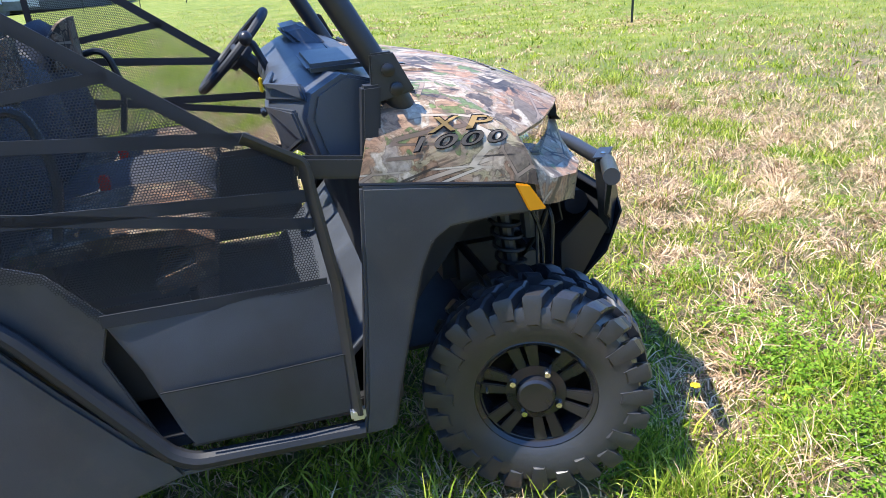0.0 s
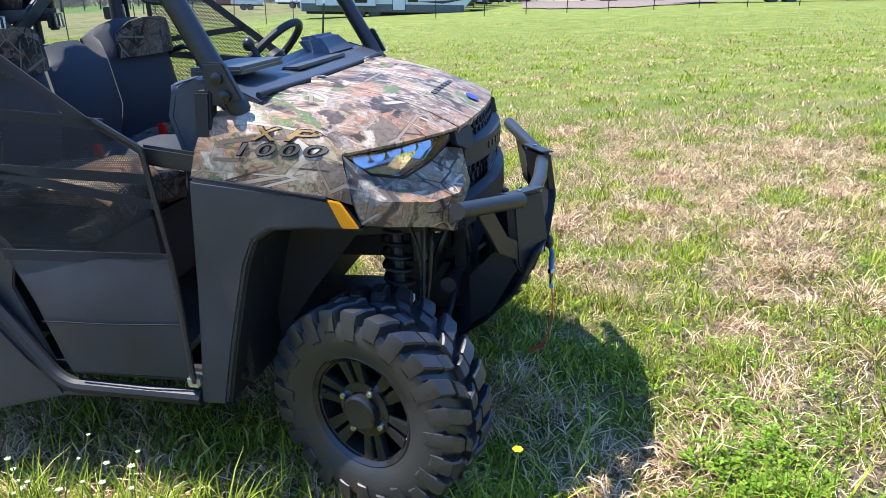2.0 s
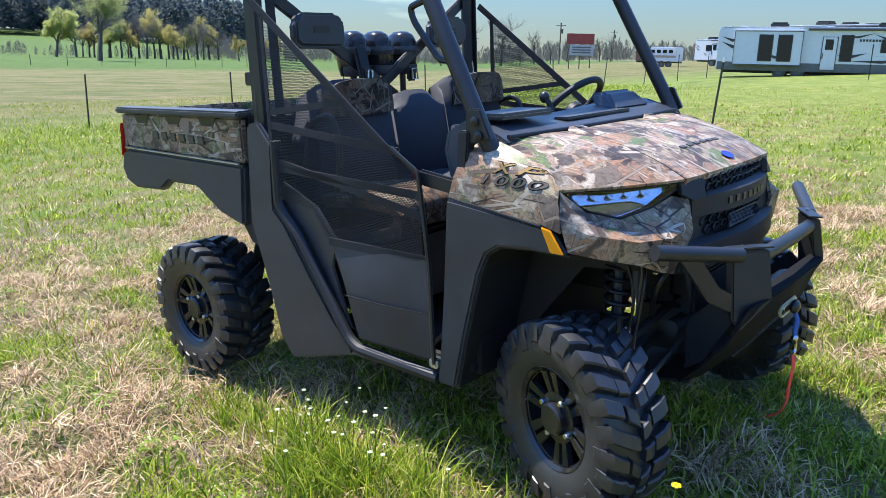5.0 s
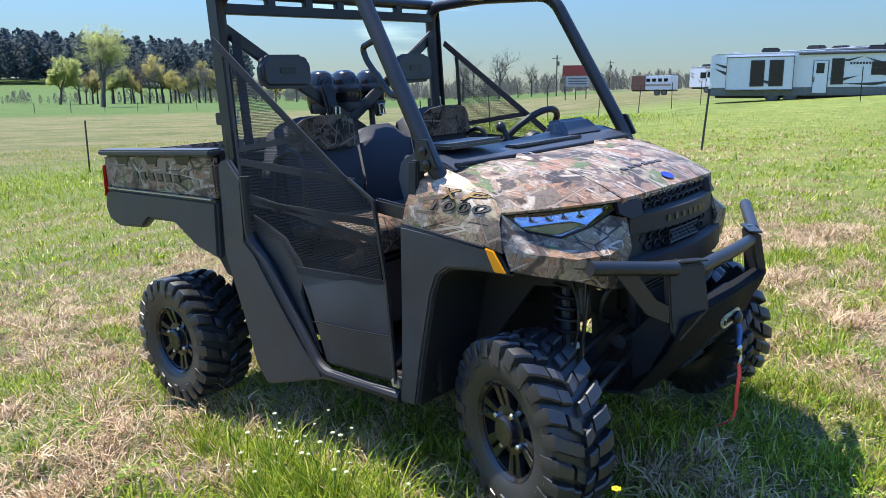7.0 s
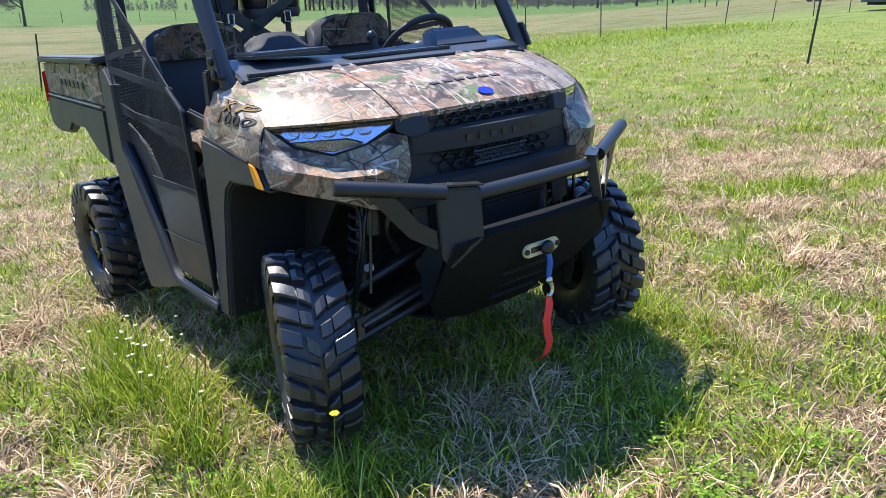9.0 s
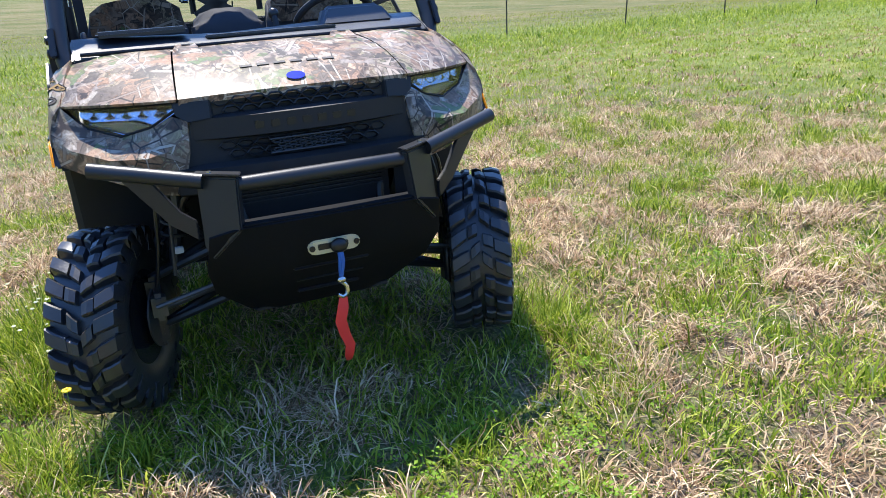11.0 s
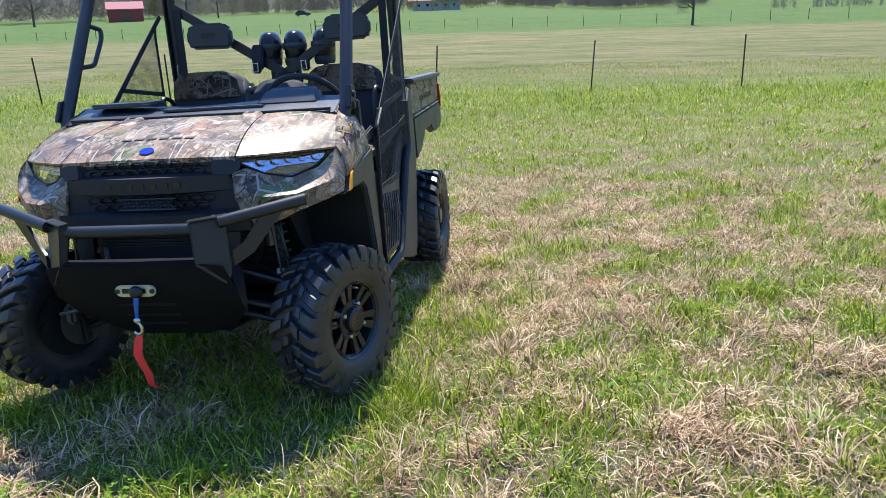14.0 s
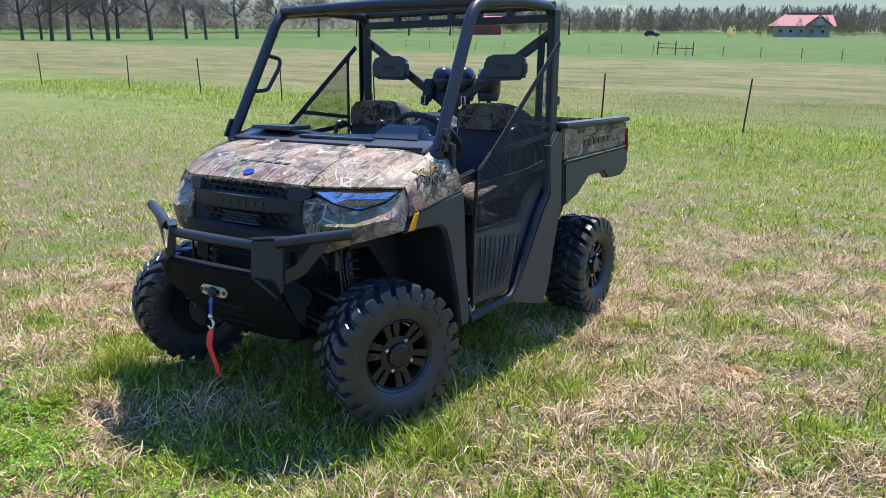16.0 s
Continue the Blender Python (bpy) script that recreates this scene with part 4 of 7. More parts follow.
for s in (1, -1):
    part("base_plate", flip(prism([(0.667, 0.712, 1.330), (0.722, 0.708, 1.330), (0.767, 0.712, 1.235), (0.662, 0.712, 1.215)], (0, 0.022, 0), 0.004), s), STEEL, cage)
    for x, z in ((0.706, 1.290), (0.722, 1.245)):
        part("bolt", flip(lathe([(0.016, 0), (0.016, 0.008), (0.008, 0.012)], 10, None, Matrix.Translation((x, 0.733, z))), s), DECAL, cage)
    part("post_plate", flip(prism([(-0.505, 0.715, 1.95), (-0.430, 0.715, 1.95), (-0.430, 0.715, 1.20), (-0.505, 0.715, 1.20)], (0, 0.012, 0), 0.003), s), STEEL, cage)
    part("hinge", flip(box((-0.52, 0.712, 1.440), (0.06, 0.02, 0.055), 0.004), s), STEEL, cage)
    # slanting seat-back brace with its headrest
    part("brace", flip(prism([(-0.470, 0.675, 1.846), (-0.470, 0.690, 1.790), (-0.470, -0.085, 1.296), (-0.470, -0.115, 1.344)], (0.022, 0, 0), 0.005), s), STEEL, cage, "flat slanting brace")
    rest = part("headrest", flip(prism([(-0.425, 0.285, 1.570), (-0.425, 0.310, 1.550), (-0.425, 0.545, 1.556), (-0.425, 0.572, 1.585), (-0.425, 0.572, 1.665), (-0.425, 0.535, 1.702), (-0.425, 0.330, 1.702), (-0.425, 0.288, 1.668)], (0.055, 0, 0.006), 0.018, None, 3), s), PLASTIC, cage, "black moulded headrest with a slot")
    part("slot", flip(box((-0.371, 0.430, 1.635), (0.006, 0.09, 0.030), 0.002), s), DECAL, rest)
    part("belt_guide", flip(box((-0.40, 0.155, 1.430), (0.03, 0.05, 0.07), 0.008), s), PLASTIC_DARK, cage)
    part("belt_tongue", flip(tube([(-0.375, 0.135, 1.455), (-0.370, 0.165, 1.455), (-0.370, 0.170, 1.405), (-0.375, 0.140, 1.405)], 0.005, 6, None, True), s), CHROME, cage, "bright belt tongue")
    part("belt_tongue", flip(tube([(-0.435, 0.655, 1.475), (-0.430, 0.680, 1.475), (-0.430, 0.685, 1.415), (-0.435, 0.660, 1.415)], 0.005, 6, None, True), s), CHROME, cage, "bright belt tongue")
    part("seat_belt", flip(prism([(-0.44, 0.62, 1.80), (-0.44, 0.665, 1.80), (-0.425, 0.665, 1.10), (-0.425, 0.62, 1.10)], (0.004, 0, 0), 0.0), s), WEBBING, cage, "black seat belt webbing")
part("seat_belt", box((-0.425, -0.150, 1.490), (0.03, 0.070, 0.150), 0.008, Euler((0, -0.25, 0)).to_matrix()), WEBBING, cage, "black belt over the brace")
part("grab_handle", tube(bent([(0.480, -0.680, 1.690), (0.372, -0.660, 1.668), (0.385, -0.656, 1.620), (0.490, -0.652, 1.490), (0.590, -0.684, 1.480)], 0.025, 4), 0.012, 8), STEEL, cage, "bent grab handle")

# seats
for y, w, nm in ((-0.40, 0.45, "side"), (0.02, 0.36, "mid"), (0.43, 0.45, "side")):
    z1 = 1.425 if nm == "side" else 1.360
    rows = []
    for k, (x, z) in enumerate([(-0.34, 0.93), (-0.20, 0.93), (-0.165, 1.10), (-0.195, 1.28), (-0.235, z1 - 0.03), (-0.275, z1), (-0.32, z1 - 0.02), (-0.38, 1.10)]):
        crown = 0.0 if k in (0, 7) else 0.018
        top = 1 if k in (4, 5, 6) else 0
        rows.append([(x - 0.035 * abs(u) ** 3 + crown * (1 - u * u), y + u * w / 2 * (0.88 if top else 1.0), z - (0.05 * abs(u) ** 4 if top else 0)) for u in (-1, -0.8, -0.4, 0, 0.4, 0.8, 1)])
    rows.append(rows[0])
    b2 = sheet(rows, 0.0, None, 1)
    bmesh.ops.holes_fill(b2, edges=b2.edges[:], sides=60)
    back = part("seat_back", tidy(b2), FABRIC, utv, "padded black seat back", 60)
    if nm == "side":
        part("cap", sheet([[(-0.160 - 0.03 * abs(u) ** 3 + 0.012 * (1 - u * u) - 0.0 * k, y + u * w / 2 * (0.92 - 0.04 * (k > 1)), z - 0.05 * abs(u) ** 4 * (k > 0)) for u in (-1, -0.7, -0.35, 0, 0.35, 0.7, 1)]
                           for k, z in enumerate((1.275, 1.36, 1.425))] , 0.012), CLOTH_CAMO, back, "camouflage upper seat panel")
    rows = []
    for x, z in [(-0.22, 0.965), (0.02, 0.985), (0.18, 0.975), (0.245, 0.930), (0.240, 0.84), (0.10, 0.80)]:
        rows.append([(x, y + u * w / 2, z + 0.012 * (1 - u * u) - 0.02 * abs(u) ** 4) for u in (-1, -0.8, -0.4, 0, 0.4, 0.8, 1)])
    part("seat_cushion", sheet(rows, 0.05, None, 1), CLOTH_CAMO if nm == "side" else FABRIC, utv, "camouflage seat cushion" if nm == "side" else "black seat cushion", 60)
part("seat_base", box((0.0, 0, 0.66), (0.36, 1.30, 0.30), 0.02), PLASTIC_DARK, utv)
part("buckle", box((-0.05, -0.215, 0.985), (0.03, 0.03, 0.07), 0.006), RED, utv, "red belt buckle")
part("buckle", box((-0.05, 0.215, 0.985), (0.03, 0.03, 0.07), 0.006), RED, utv, "red belt buckle")

# three dome-topped helmets on the rack behind the seats
for y in (-0.105, 0.055, 0.238):
    hel = part("helmet", lathe([(0.001, 0.105), (0.030, 0.102), (0.052, 0.085), (0.064, 0.055), (0.068, 0.015), (0.066, -0.03), (0.060, -0.075), (0.052, -0.105), (0.03, -0.108)], 20, None, Matrix.Translation((-0.540, y, 1.535)) @ Matrix.Rotation(radians(90), 4, "X") @ Matrix.Diagonal((1.35, 1, 1, 1))), RIM, utv, "glossy black helmet hung behind the seats")
    part("visor", sheet([[(-0.540 + r * 1.30 * math.cos(a), y + r * math.sin(a), z) for a in [radians(d) for d in range(-80, 81, 16)]] for z, r in ((1.525, 0.073), (1.545, 0.080), (1.565, 0.076))], 0.006), PLASTIC, hel, "dark visor")
    part("chin_guard", sheet([[(-0.540 + r * 1.35 * math.cos(a), y + r * math.sin(a), z) for a in [radians(d) for d in range(-90, 91, 18)]] for z, r in ((1.428, 0.056), (1.445, 0.064), (1.475, 0.066))], 0.006), PLASTIC, hel)
    part("hook", tube([(-0.54, y, 1.43), (-0.54, y, 1.34)], 0.016, 8), STEEL, hel)

# dash and steering
dash_sec = [(0.790, 1.218), (0.740, 1.244), (0.640, 1.276), (0.530, 1.284), (0.455, 1.245), (0.437, 1.185), (0.462, 1.085), (0.530, 1.045), (0.655, 1.030)]


def dash_x(k, x, y):
    """The lower dash face is cut back towards the doors."""
    return x + (0.085 * max(0.0, min(1.0, (abs(y) - 0.44) / 0.20)) if 3 <= k <= 7 else 0.0)



for s in (1, -1):
    part("dash_end", flip(prism([(dash_x(k, x, 0.65), 0.650, z) for k, (x, z) in enumerate(dash_sec)], (0, 0.020, 0), 0.008), s), DASH, utv)
part("dashboard", sheet([[(dash_x(k, x, y) + 0.010 * math.cos(y * 5), y, z - (0.022 * max(0.0, 1 - abs(y + 0.1) / 0.5) if 2 <= k < 5 else 0)) for k, (x, z) in enumerate(dash_sec)] for y in (-0.665, -0.64, -0.55, -0.45, -0.44, -0.25, -0.12, 0.0, 0.15, 0.30, 0.44, 0.45, 0.60, 0.665)], 0.012, None, 1), DASH, utv, "charcoal moulded dashboard", 40)
part("cowl_edge", tube([(0.77, -0.64, 1.234), (0.790, -0.3, 1.233), (0.797, 0, 1.234), (0.790, 0.3, 1.233), (0.77, 0.64, 1.234)], 0.008, 8), PLASTIC_DARK, utv)
glove = part("glove_lid", prism([(0.452, -0.20, 1.180), (0.438, -0.43, 1.190), (0.500, -0.595, 1.200), (0.520, -0.600, 1.125), (0.470, -0.43, 1.050), (0.474, -0.20, 1.060)], (-0.020, -0.008, 0), 0.006), DASH, utv, "faceted glove box lid")
part("catch", box((0.420, -0.32, 1.155), (0.014, 0.060, 0.020), 0.004), DECAL, glove)
part("dash_facet", prism([(0.470, -0.30, 1.262), (0.448, -0.44, 1.250), (0.520, -0.610, 1.262), (0.530, -0.630, 1.222), (0.440, -0.43, 1.205), (0.452, -0.30, 1.215)], (-0.016, -0.008, 0.004), 0.005), DASH, utv, "faceted upper dash panel")
part("dash_tray", box((0.620, -0.42, 1.292), (0.17, 0.32, 0.022), 0.01), DASH, utv, "dash-top bin lid")
pod = part("instrument_pod", prism([(0.690, 0.24, 1.255), (0.690, 0.57, 1.255), (0.610, 0.53, 1.335), (0.610, 0.29, 1.335)], (-0.09, 0, -0.012), 0.018, None, 3), DASH, utv, "instrument pod behind the steering wheel")
part("shelf_pad", box((0.69, 0.05, 1.258), (0.06, 0.5, 0.012), 0.004), PLASTIC, utv)
wheel_c, wr = Vector((0.362, 0.395, 1.257)), 0.177
wn_ = Vector((-0.69, 0, 0.72)).normalized()
wu = Vector((0.72, 0, 0.69)).normalized()
ring = [wheel_c + (wu * math.cos(a) + Vector((0, 1, 0)) * math.sin(a)) * wr for a in [2 * math.pi * k / 40 for k in range(40)]]
steer = part("steering_wheel", tube(ring, 0.0155, 10, None, True), PLASTIC_DARK, utv, "black steering wheel")
for a in (radians(90), radians(-90), radians(180)):
    part("spoke", tube([wheel_c - wn_ * 0.03, wheel_c + (wu * math.cos(a) + Vector((0, 1, 0)) * math.sin(a)) * (wr - 0.01)], 0.014, 8, None, False, 0.5), PLASTIC_DARK, steer)
part("hub", lathe([(0.05, -0.02), (0.055, 0.0), (0.045, 0.025), (0.001, 0.03)], 16, None, Matrix.Translation(wheel_c - wn_ * 0.03) @ wn_.to_track_quat("Y", "Z").to_matrix().to_4x4()), PLASTIC_DARK, steer)
part("column", tube([wheel_c - wn_ * 0.05, wheel_c - wn_ * 0.30], 0.035, 10), PLASTIC_DARK, steer)
part("key_tag", box((0.435, 0.20, 1.155), (0.012, 0.035, 0.05), 0.004), YELLOW, utv, "yellow tag")
part("gear_lever", tube(bent([(0.47, 0.12, 1.20), (0.43, 0.12, 1.30), (0.41, 0.12, 1.315)], 0.03), 0.012, 8), PLASTIC_DARK, utv, "gear lever")
part("lever_knob", ball((0.41, 0.12, 1.318), (0.045, 0.045, 0.05)), DECAL, utv)
for s in (1, -1):
    part("hip_bar", flip(tube(bent([(-0.30, 0.640, 1.02), (-0.24, 0.640, 1.26), (-0.10, 0.640, 1.30), (-0.06, 0.640, 1.14), (-0.10, 0.640, 0.98)], 0.06, 5), 0.013, 8), s), STEEL, utv, "bent hip bar")

# doors: nets, straps and the front bar
NET_P = [(0.350, 1.165), (-0.385, 1.722), (-0.350, 1.60), (-0.350, 0.955), (-0.13, 0.925), (-0.03, 0.800), (0.480, 0.795), (0.462, 1.100)]
for s in (1, -1):
    door = part("net_door", flip(tube(bent([(0.355, 0.768, 1.188), (0.480, 0.772, 1.112), (0.516, 0.775, 0.80), (0.520, 0.775, 0.425)], 0.012, 3), 0.020, 8, None, False, 0.45), s), STEEL, utv, "netting door with webbing straps and a steel front bar")
    nb = net(in_poly(NET_P), -0.39, 0.50, 0.79, 1.73, 0.760, 0.0040, 0.0012, 0.004)
    part("netting", flip(nb, s), WEBBING, door, "black hexagon netting")
    part("lower_panel", flip(sheet([[(0.500, 0.764, 0.800), (0.25, 0.760, 0.800), (0.0, 0.752, 0.800), (-0.12, 0.748, 0.915)], [(0.508, 0.770, 0.68), (0.27, 0.778, 0.67), (0.06, 0.770, 0.66), (-0.02, 0.755, 0.78)],
                                     [(0.514, 0.770, 0.54), (0.29, 0.774, 0.53), (0.09, 0.768, 0.53), (0.03, 0.755, 0.66)], [(0.518, 0.766, 0.432), (0.30, 0.764, 0.430), (0.11, 0.760, 0.430), (0.085, 0.752, 0.47)]], 0.004, None, 1), s), VINYL, door, "black vinyl lower door panel", 60)
    for a, b, w in (((0.340, 1.172), (-0.440, 1.770), 0.026), ((-0.352, 1.69), (-0.352, 0.94), 0.018), ((0.375, 1.180), (-0.35, 1.255), 0.024), ((0.11, 1.352), (-0.35, 1.305), 0.020),
                    ((0.480, 1.030), (-0.35, 1.082), 0.024), ((0.485, 0.958), (-0.35, 1.112), 0.022), ((-0.03, 0.805), (0.495, 0.800), 0.026)):
        d = Vector((b[0] - a[0], 0, b[1] - a[1])).normalized()
        nrm = Vector((-d.z, 0, d.x)) * w * 0.62
        p0, p1 = Vector((a[0], 0.757, a[1])), Vector((b[0], 0.757, b[1]))
        part("strap", flip(prism([p0 - nrm, p1 - nrm, p1 + nrm, p0 + nrm], (0, 0.004, 0)), s), WEBBING, door)
    # ridges shaped to stand for light streaks through the netting, left door only
    for k in range(8 if s > 0 else 0):
        x0, x1 = 0.075 + 0.052 * k, 0.155 + 0.043 * k
        part("streak_ridge", flip(tube([(x0 - 0.01, 0.766, 0.775 - 0.006 * (7 - k)), (x0 + (x1 - x0) * 0.4, 0.780, 0.66), (x1, 0.776, 0.475)], 0.0045, 5, None, False, 0.5), s), VINYL, door)
    part("hem", flip(tube([(0.060, 0.776, 0.600), (0.28, 0.783, 0.602), (0.512, 0.776, 0.606)], 0.0035, 5, None, False, 0.6), s), WEBBING, door)
    part("latch_arm", flip(box((0.545, 0.745, 1.085), (0.17, 0.022, 0.055), 0.008, Euler((0, 0.15, 0)).to_matrix()), s), STEEL, door)
    part("foot", flip(box((0.522, 0.770, 0.425), (0.04, 0.03, 0.035), 0.006), s), SILVER, door, "bright latch foot")

# cargo bed
BED_LOW = [(-0.575, 1.072), (-1.585, 1.104), (-1.640, 1.090), (-1.675, 1.00), (-1.640, 0.930), (-1.560, 0.900), (-1.300, 0.905), (-1.215, 0.955), (-0.975, 0.952), (-0.800, 0.845), (-0.610, 0.795)]
bed = part("cargo_bed", box((-1.09, 0, 1.03), (1.04, 1.42, 0.03), 0.005), PLASTIC_DARK, utv, "black cargo bed with camouflage sides")
for s in (1, -1):
    part("lower_side", flip(prism([(x, 0.705, z) for x, z in BED_LOW], (0, 0.055, 0), 0.014), s), PLASTIC, bed)
    part("side_panel", flip(prism([(-0.575, 0.715, 1.082), (-1.590, 0.715, 1.112), (-1.620, 0.715, 1.180), (-1.600, 0.715, 1.282), (-0.575, 0.715, 1.276)], (0, 0.035, 0), 0.008), s), CAMO, bed, "camouflage bed side")
    part("rail", flip(prism([(-0.560, 0.690, 1.280), (-1.640, 0.690, 1.288), (-1.640, 0.775, 1.284), (-0.560, 0.775, 1.276)], (0, 0, 0.030), 0.008), s), PLASTIC, bed)
    part("edge", flip(prism([(-0.60, 0.752, 1.077), (-1.60, 0.752, 1.107), (-1.60, 0.764, 1.105), (-0.60, 0.764, 1.075)], (0, 0, 0.006)), s), SILVER, bed, "thin silver strip along the lower edge")
    part("inner_side", flip(box((-1.09, 0.695, 1.16), (1.03, 0.03, 0.25), 0.004), s), PLASTIC_DARK, bed)
    for x in (-0.83, -1.12, -1.42):
        # flat black plate put in for the shade inside each pocket
        part("tie_down", flip(prism([(x - 0.075, 0.748, 1.276), (x + 0.075, 0.748, 1.276), (x + 0.045, 0.748, 1.238), (x - 0.045, 0.748, 1.238)], (0, 0.004, 0)), s), DECAL, bed, "tie-down pocket, its shade drawn as a black plate")
        part("lip", flip(box((x, 0.755, 1.232), (0.10, 0.008, 0.010), 0.002), s), CAMO, bed)
    for i in range(6):
        part("mark", flip(prism([(-0.865 - i * 0.080, 0.7505, 1.148 + i * 0.0025), (-0.918 - i * 0.080, 0.7505, 1.148 + i * 0.0025), (-0.924 - i * 0.080, 0.7505, 1.188 + i * 0.0025), (-0.872 - i * 0.080, 0.7505, 1.188 + i * 0.0025)], (0, 0.002, 0)), s), DECAL, bed, "dark edge of a letter block")
        part("mark", flip(prism([(-0.872 - i * 0.080, 0.7525, 1.154 + i * 0.0025), (-0.911 - i * 0.080, 0.7525, 1.154 + i * 0.0025), (-0.916 - i * 0.080, 0.7525, 1.182 + i * 0.0025), (-0.878 - i * 0.080, 0.7525, 1.182 + i * 0.0025)], (0, 0.002, 0)), s), DECAL_OLIVE, bed, "olive face of a letter block")
    part("tail_light", flip(prism([(-1.618, 0.748, 1.232), (-1.668, 0.69, 1.232), (-1.682, 0.69, 1.085), (-1.640, 0.748, 1.060)], (0, 0.022, 0), 0.004), s), RED, bed, "red tail light")
    part("corner", flip(box((-1.610, 0.70, 1.19), (0.05, 0.10, 0.20), 0.015), s), CAMO, bed)
    part("rear_leg", flip(prism([(-0.60, 0.70, 1.05), (-0.555, 0.70, 1.05), (-0.52, 0.70, 0.70), (-0.60, 0.70, 0.72), (-0.66, 0.70, 0.80)], (0, 0.03, 0), 0.006), s), PLASTIC_DARK, bed)
part("front_wall", box((-0.565, 0, 1.16), (0.03, 1.42, 0.27), 0.006), PLASTIC_DARK, bed)
part("tailgate", box((-1.615, 0, 1.17), (0.04, 1.36, 0.25), 0.01), CAMO, bed, "camouflage tailgate")

# ---- terrain ----


def field(x, y, scale, seed, octaves=3):
    """Smooth value noise of an array of places, about 0 to 1."""
    out, amp, tot = np.zeros_like(x), 1.0, 0.0
    for o in range(octaves):
        s = scale * 2 ** o
        r = np.random.default_rng(seed + o).random((256, 256))
        u, w = x * s + 1000.5, y * s + 1000.5
        i, j = np.floor(u).astype(int), np.floor(w).astype(int)
        fu, fw = u - i, w - j
        fu, fw = fu * fu * (3 - 2 * fu), fw * fw * (3 - 2 * fw)
        a, b = r[i % 256, j % 256], r[(i + 1) % 256, j % 256]
        c, d = r[i % 256, (j + 1) % 256], r[(i + 1) % 256, (j + 1) % 256]
        out += amp * ((a * (1 - fu) + b * fu) * (1 - fw) + (c * (1 - fu) + d * fu) * fw)
        tot += amp
        amp *= 0.5
    return out / tot


def hummock(x, y):
    """Low tussocky relief of the unmown ground round the vehicle."""
    near = np.exp(-((x - 0.5) ** 2 + (y - 0.5) ** 2) / 120)
    return near * (0.085 * np.clip(field(x, y, 2.3, 71, 2) - 0.30, 0, 1) + 0.030 * field(x, y, 7.0, 75, 2) - 0.035)


def terrain():
    """One sheet to the horizon: fine near the vehicle, coarse far off."""
    def axis():
        a = [0.0]
        step = 0.13
        while a[-1] < 4500:
            a.append(a[-1] + step)
            if a[-1] > 6:
                step *= 1.13
        return [-v for v in a[:0:-1]] + a
    xs, ys = axis(), axis()
    verts = []
    for x in xs:
        for y in ys:
            z = lie(x, y) - 0.02
            d = math.hypot(x, y)
            az = math.degrees(math.atan2(y, x))
            rise = max(0.0, min(1.0, (d - 250) / 300)) * max(0.0, 1 - abs(az - 160) / 30)
            verts.append((x, y, z + 14 * rise))
    co = np.array(verts)
    co[:, 2] += hummock(co[:, 0], co[:, 1])
    verts = co.tolist()
    n = len(ys)
    faces = [(i * n + j, (i + 1) * n + j, (i + 1) * n + j + 1, i * n + j + 1) for i in range(len(xs) - 1) for j in range(n - 1)]
    me = bpy.data.meshes.new("ground")
    me.from_pydata(verts, [], faces)
    me.polygons.foreach_set("use_smooth", [True] * len(faces))
    return me


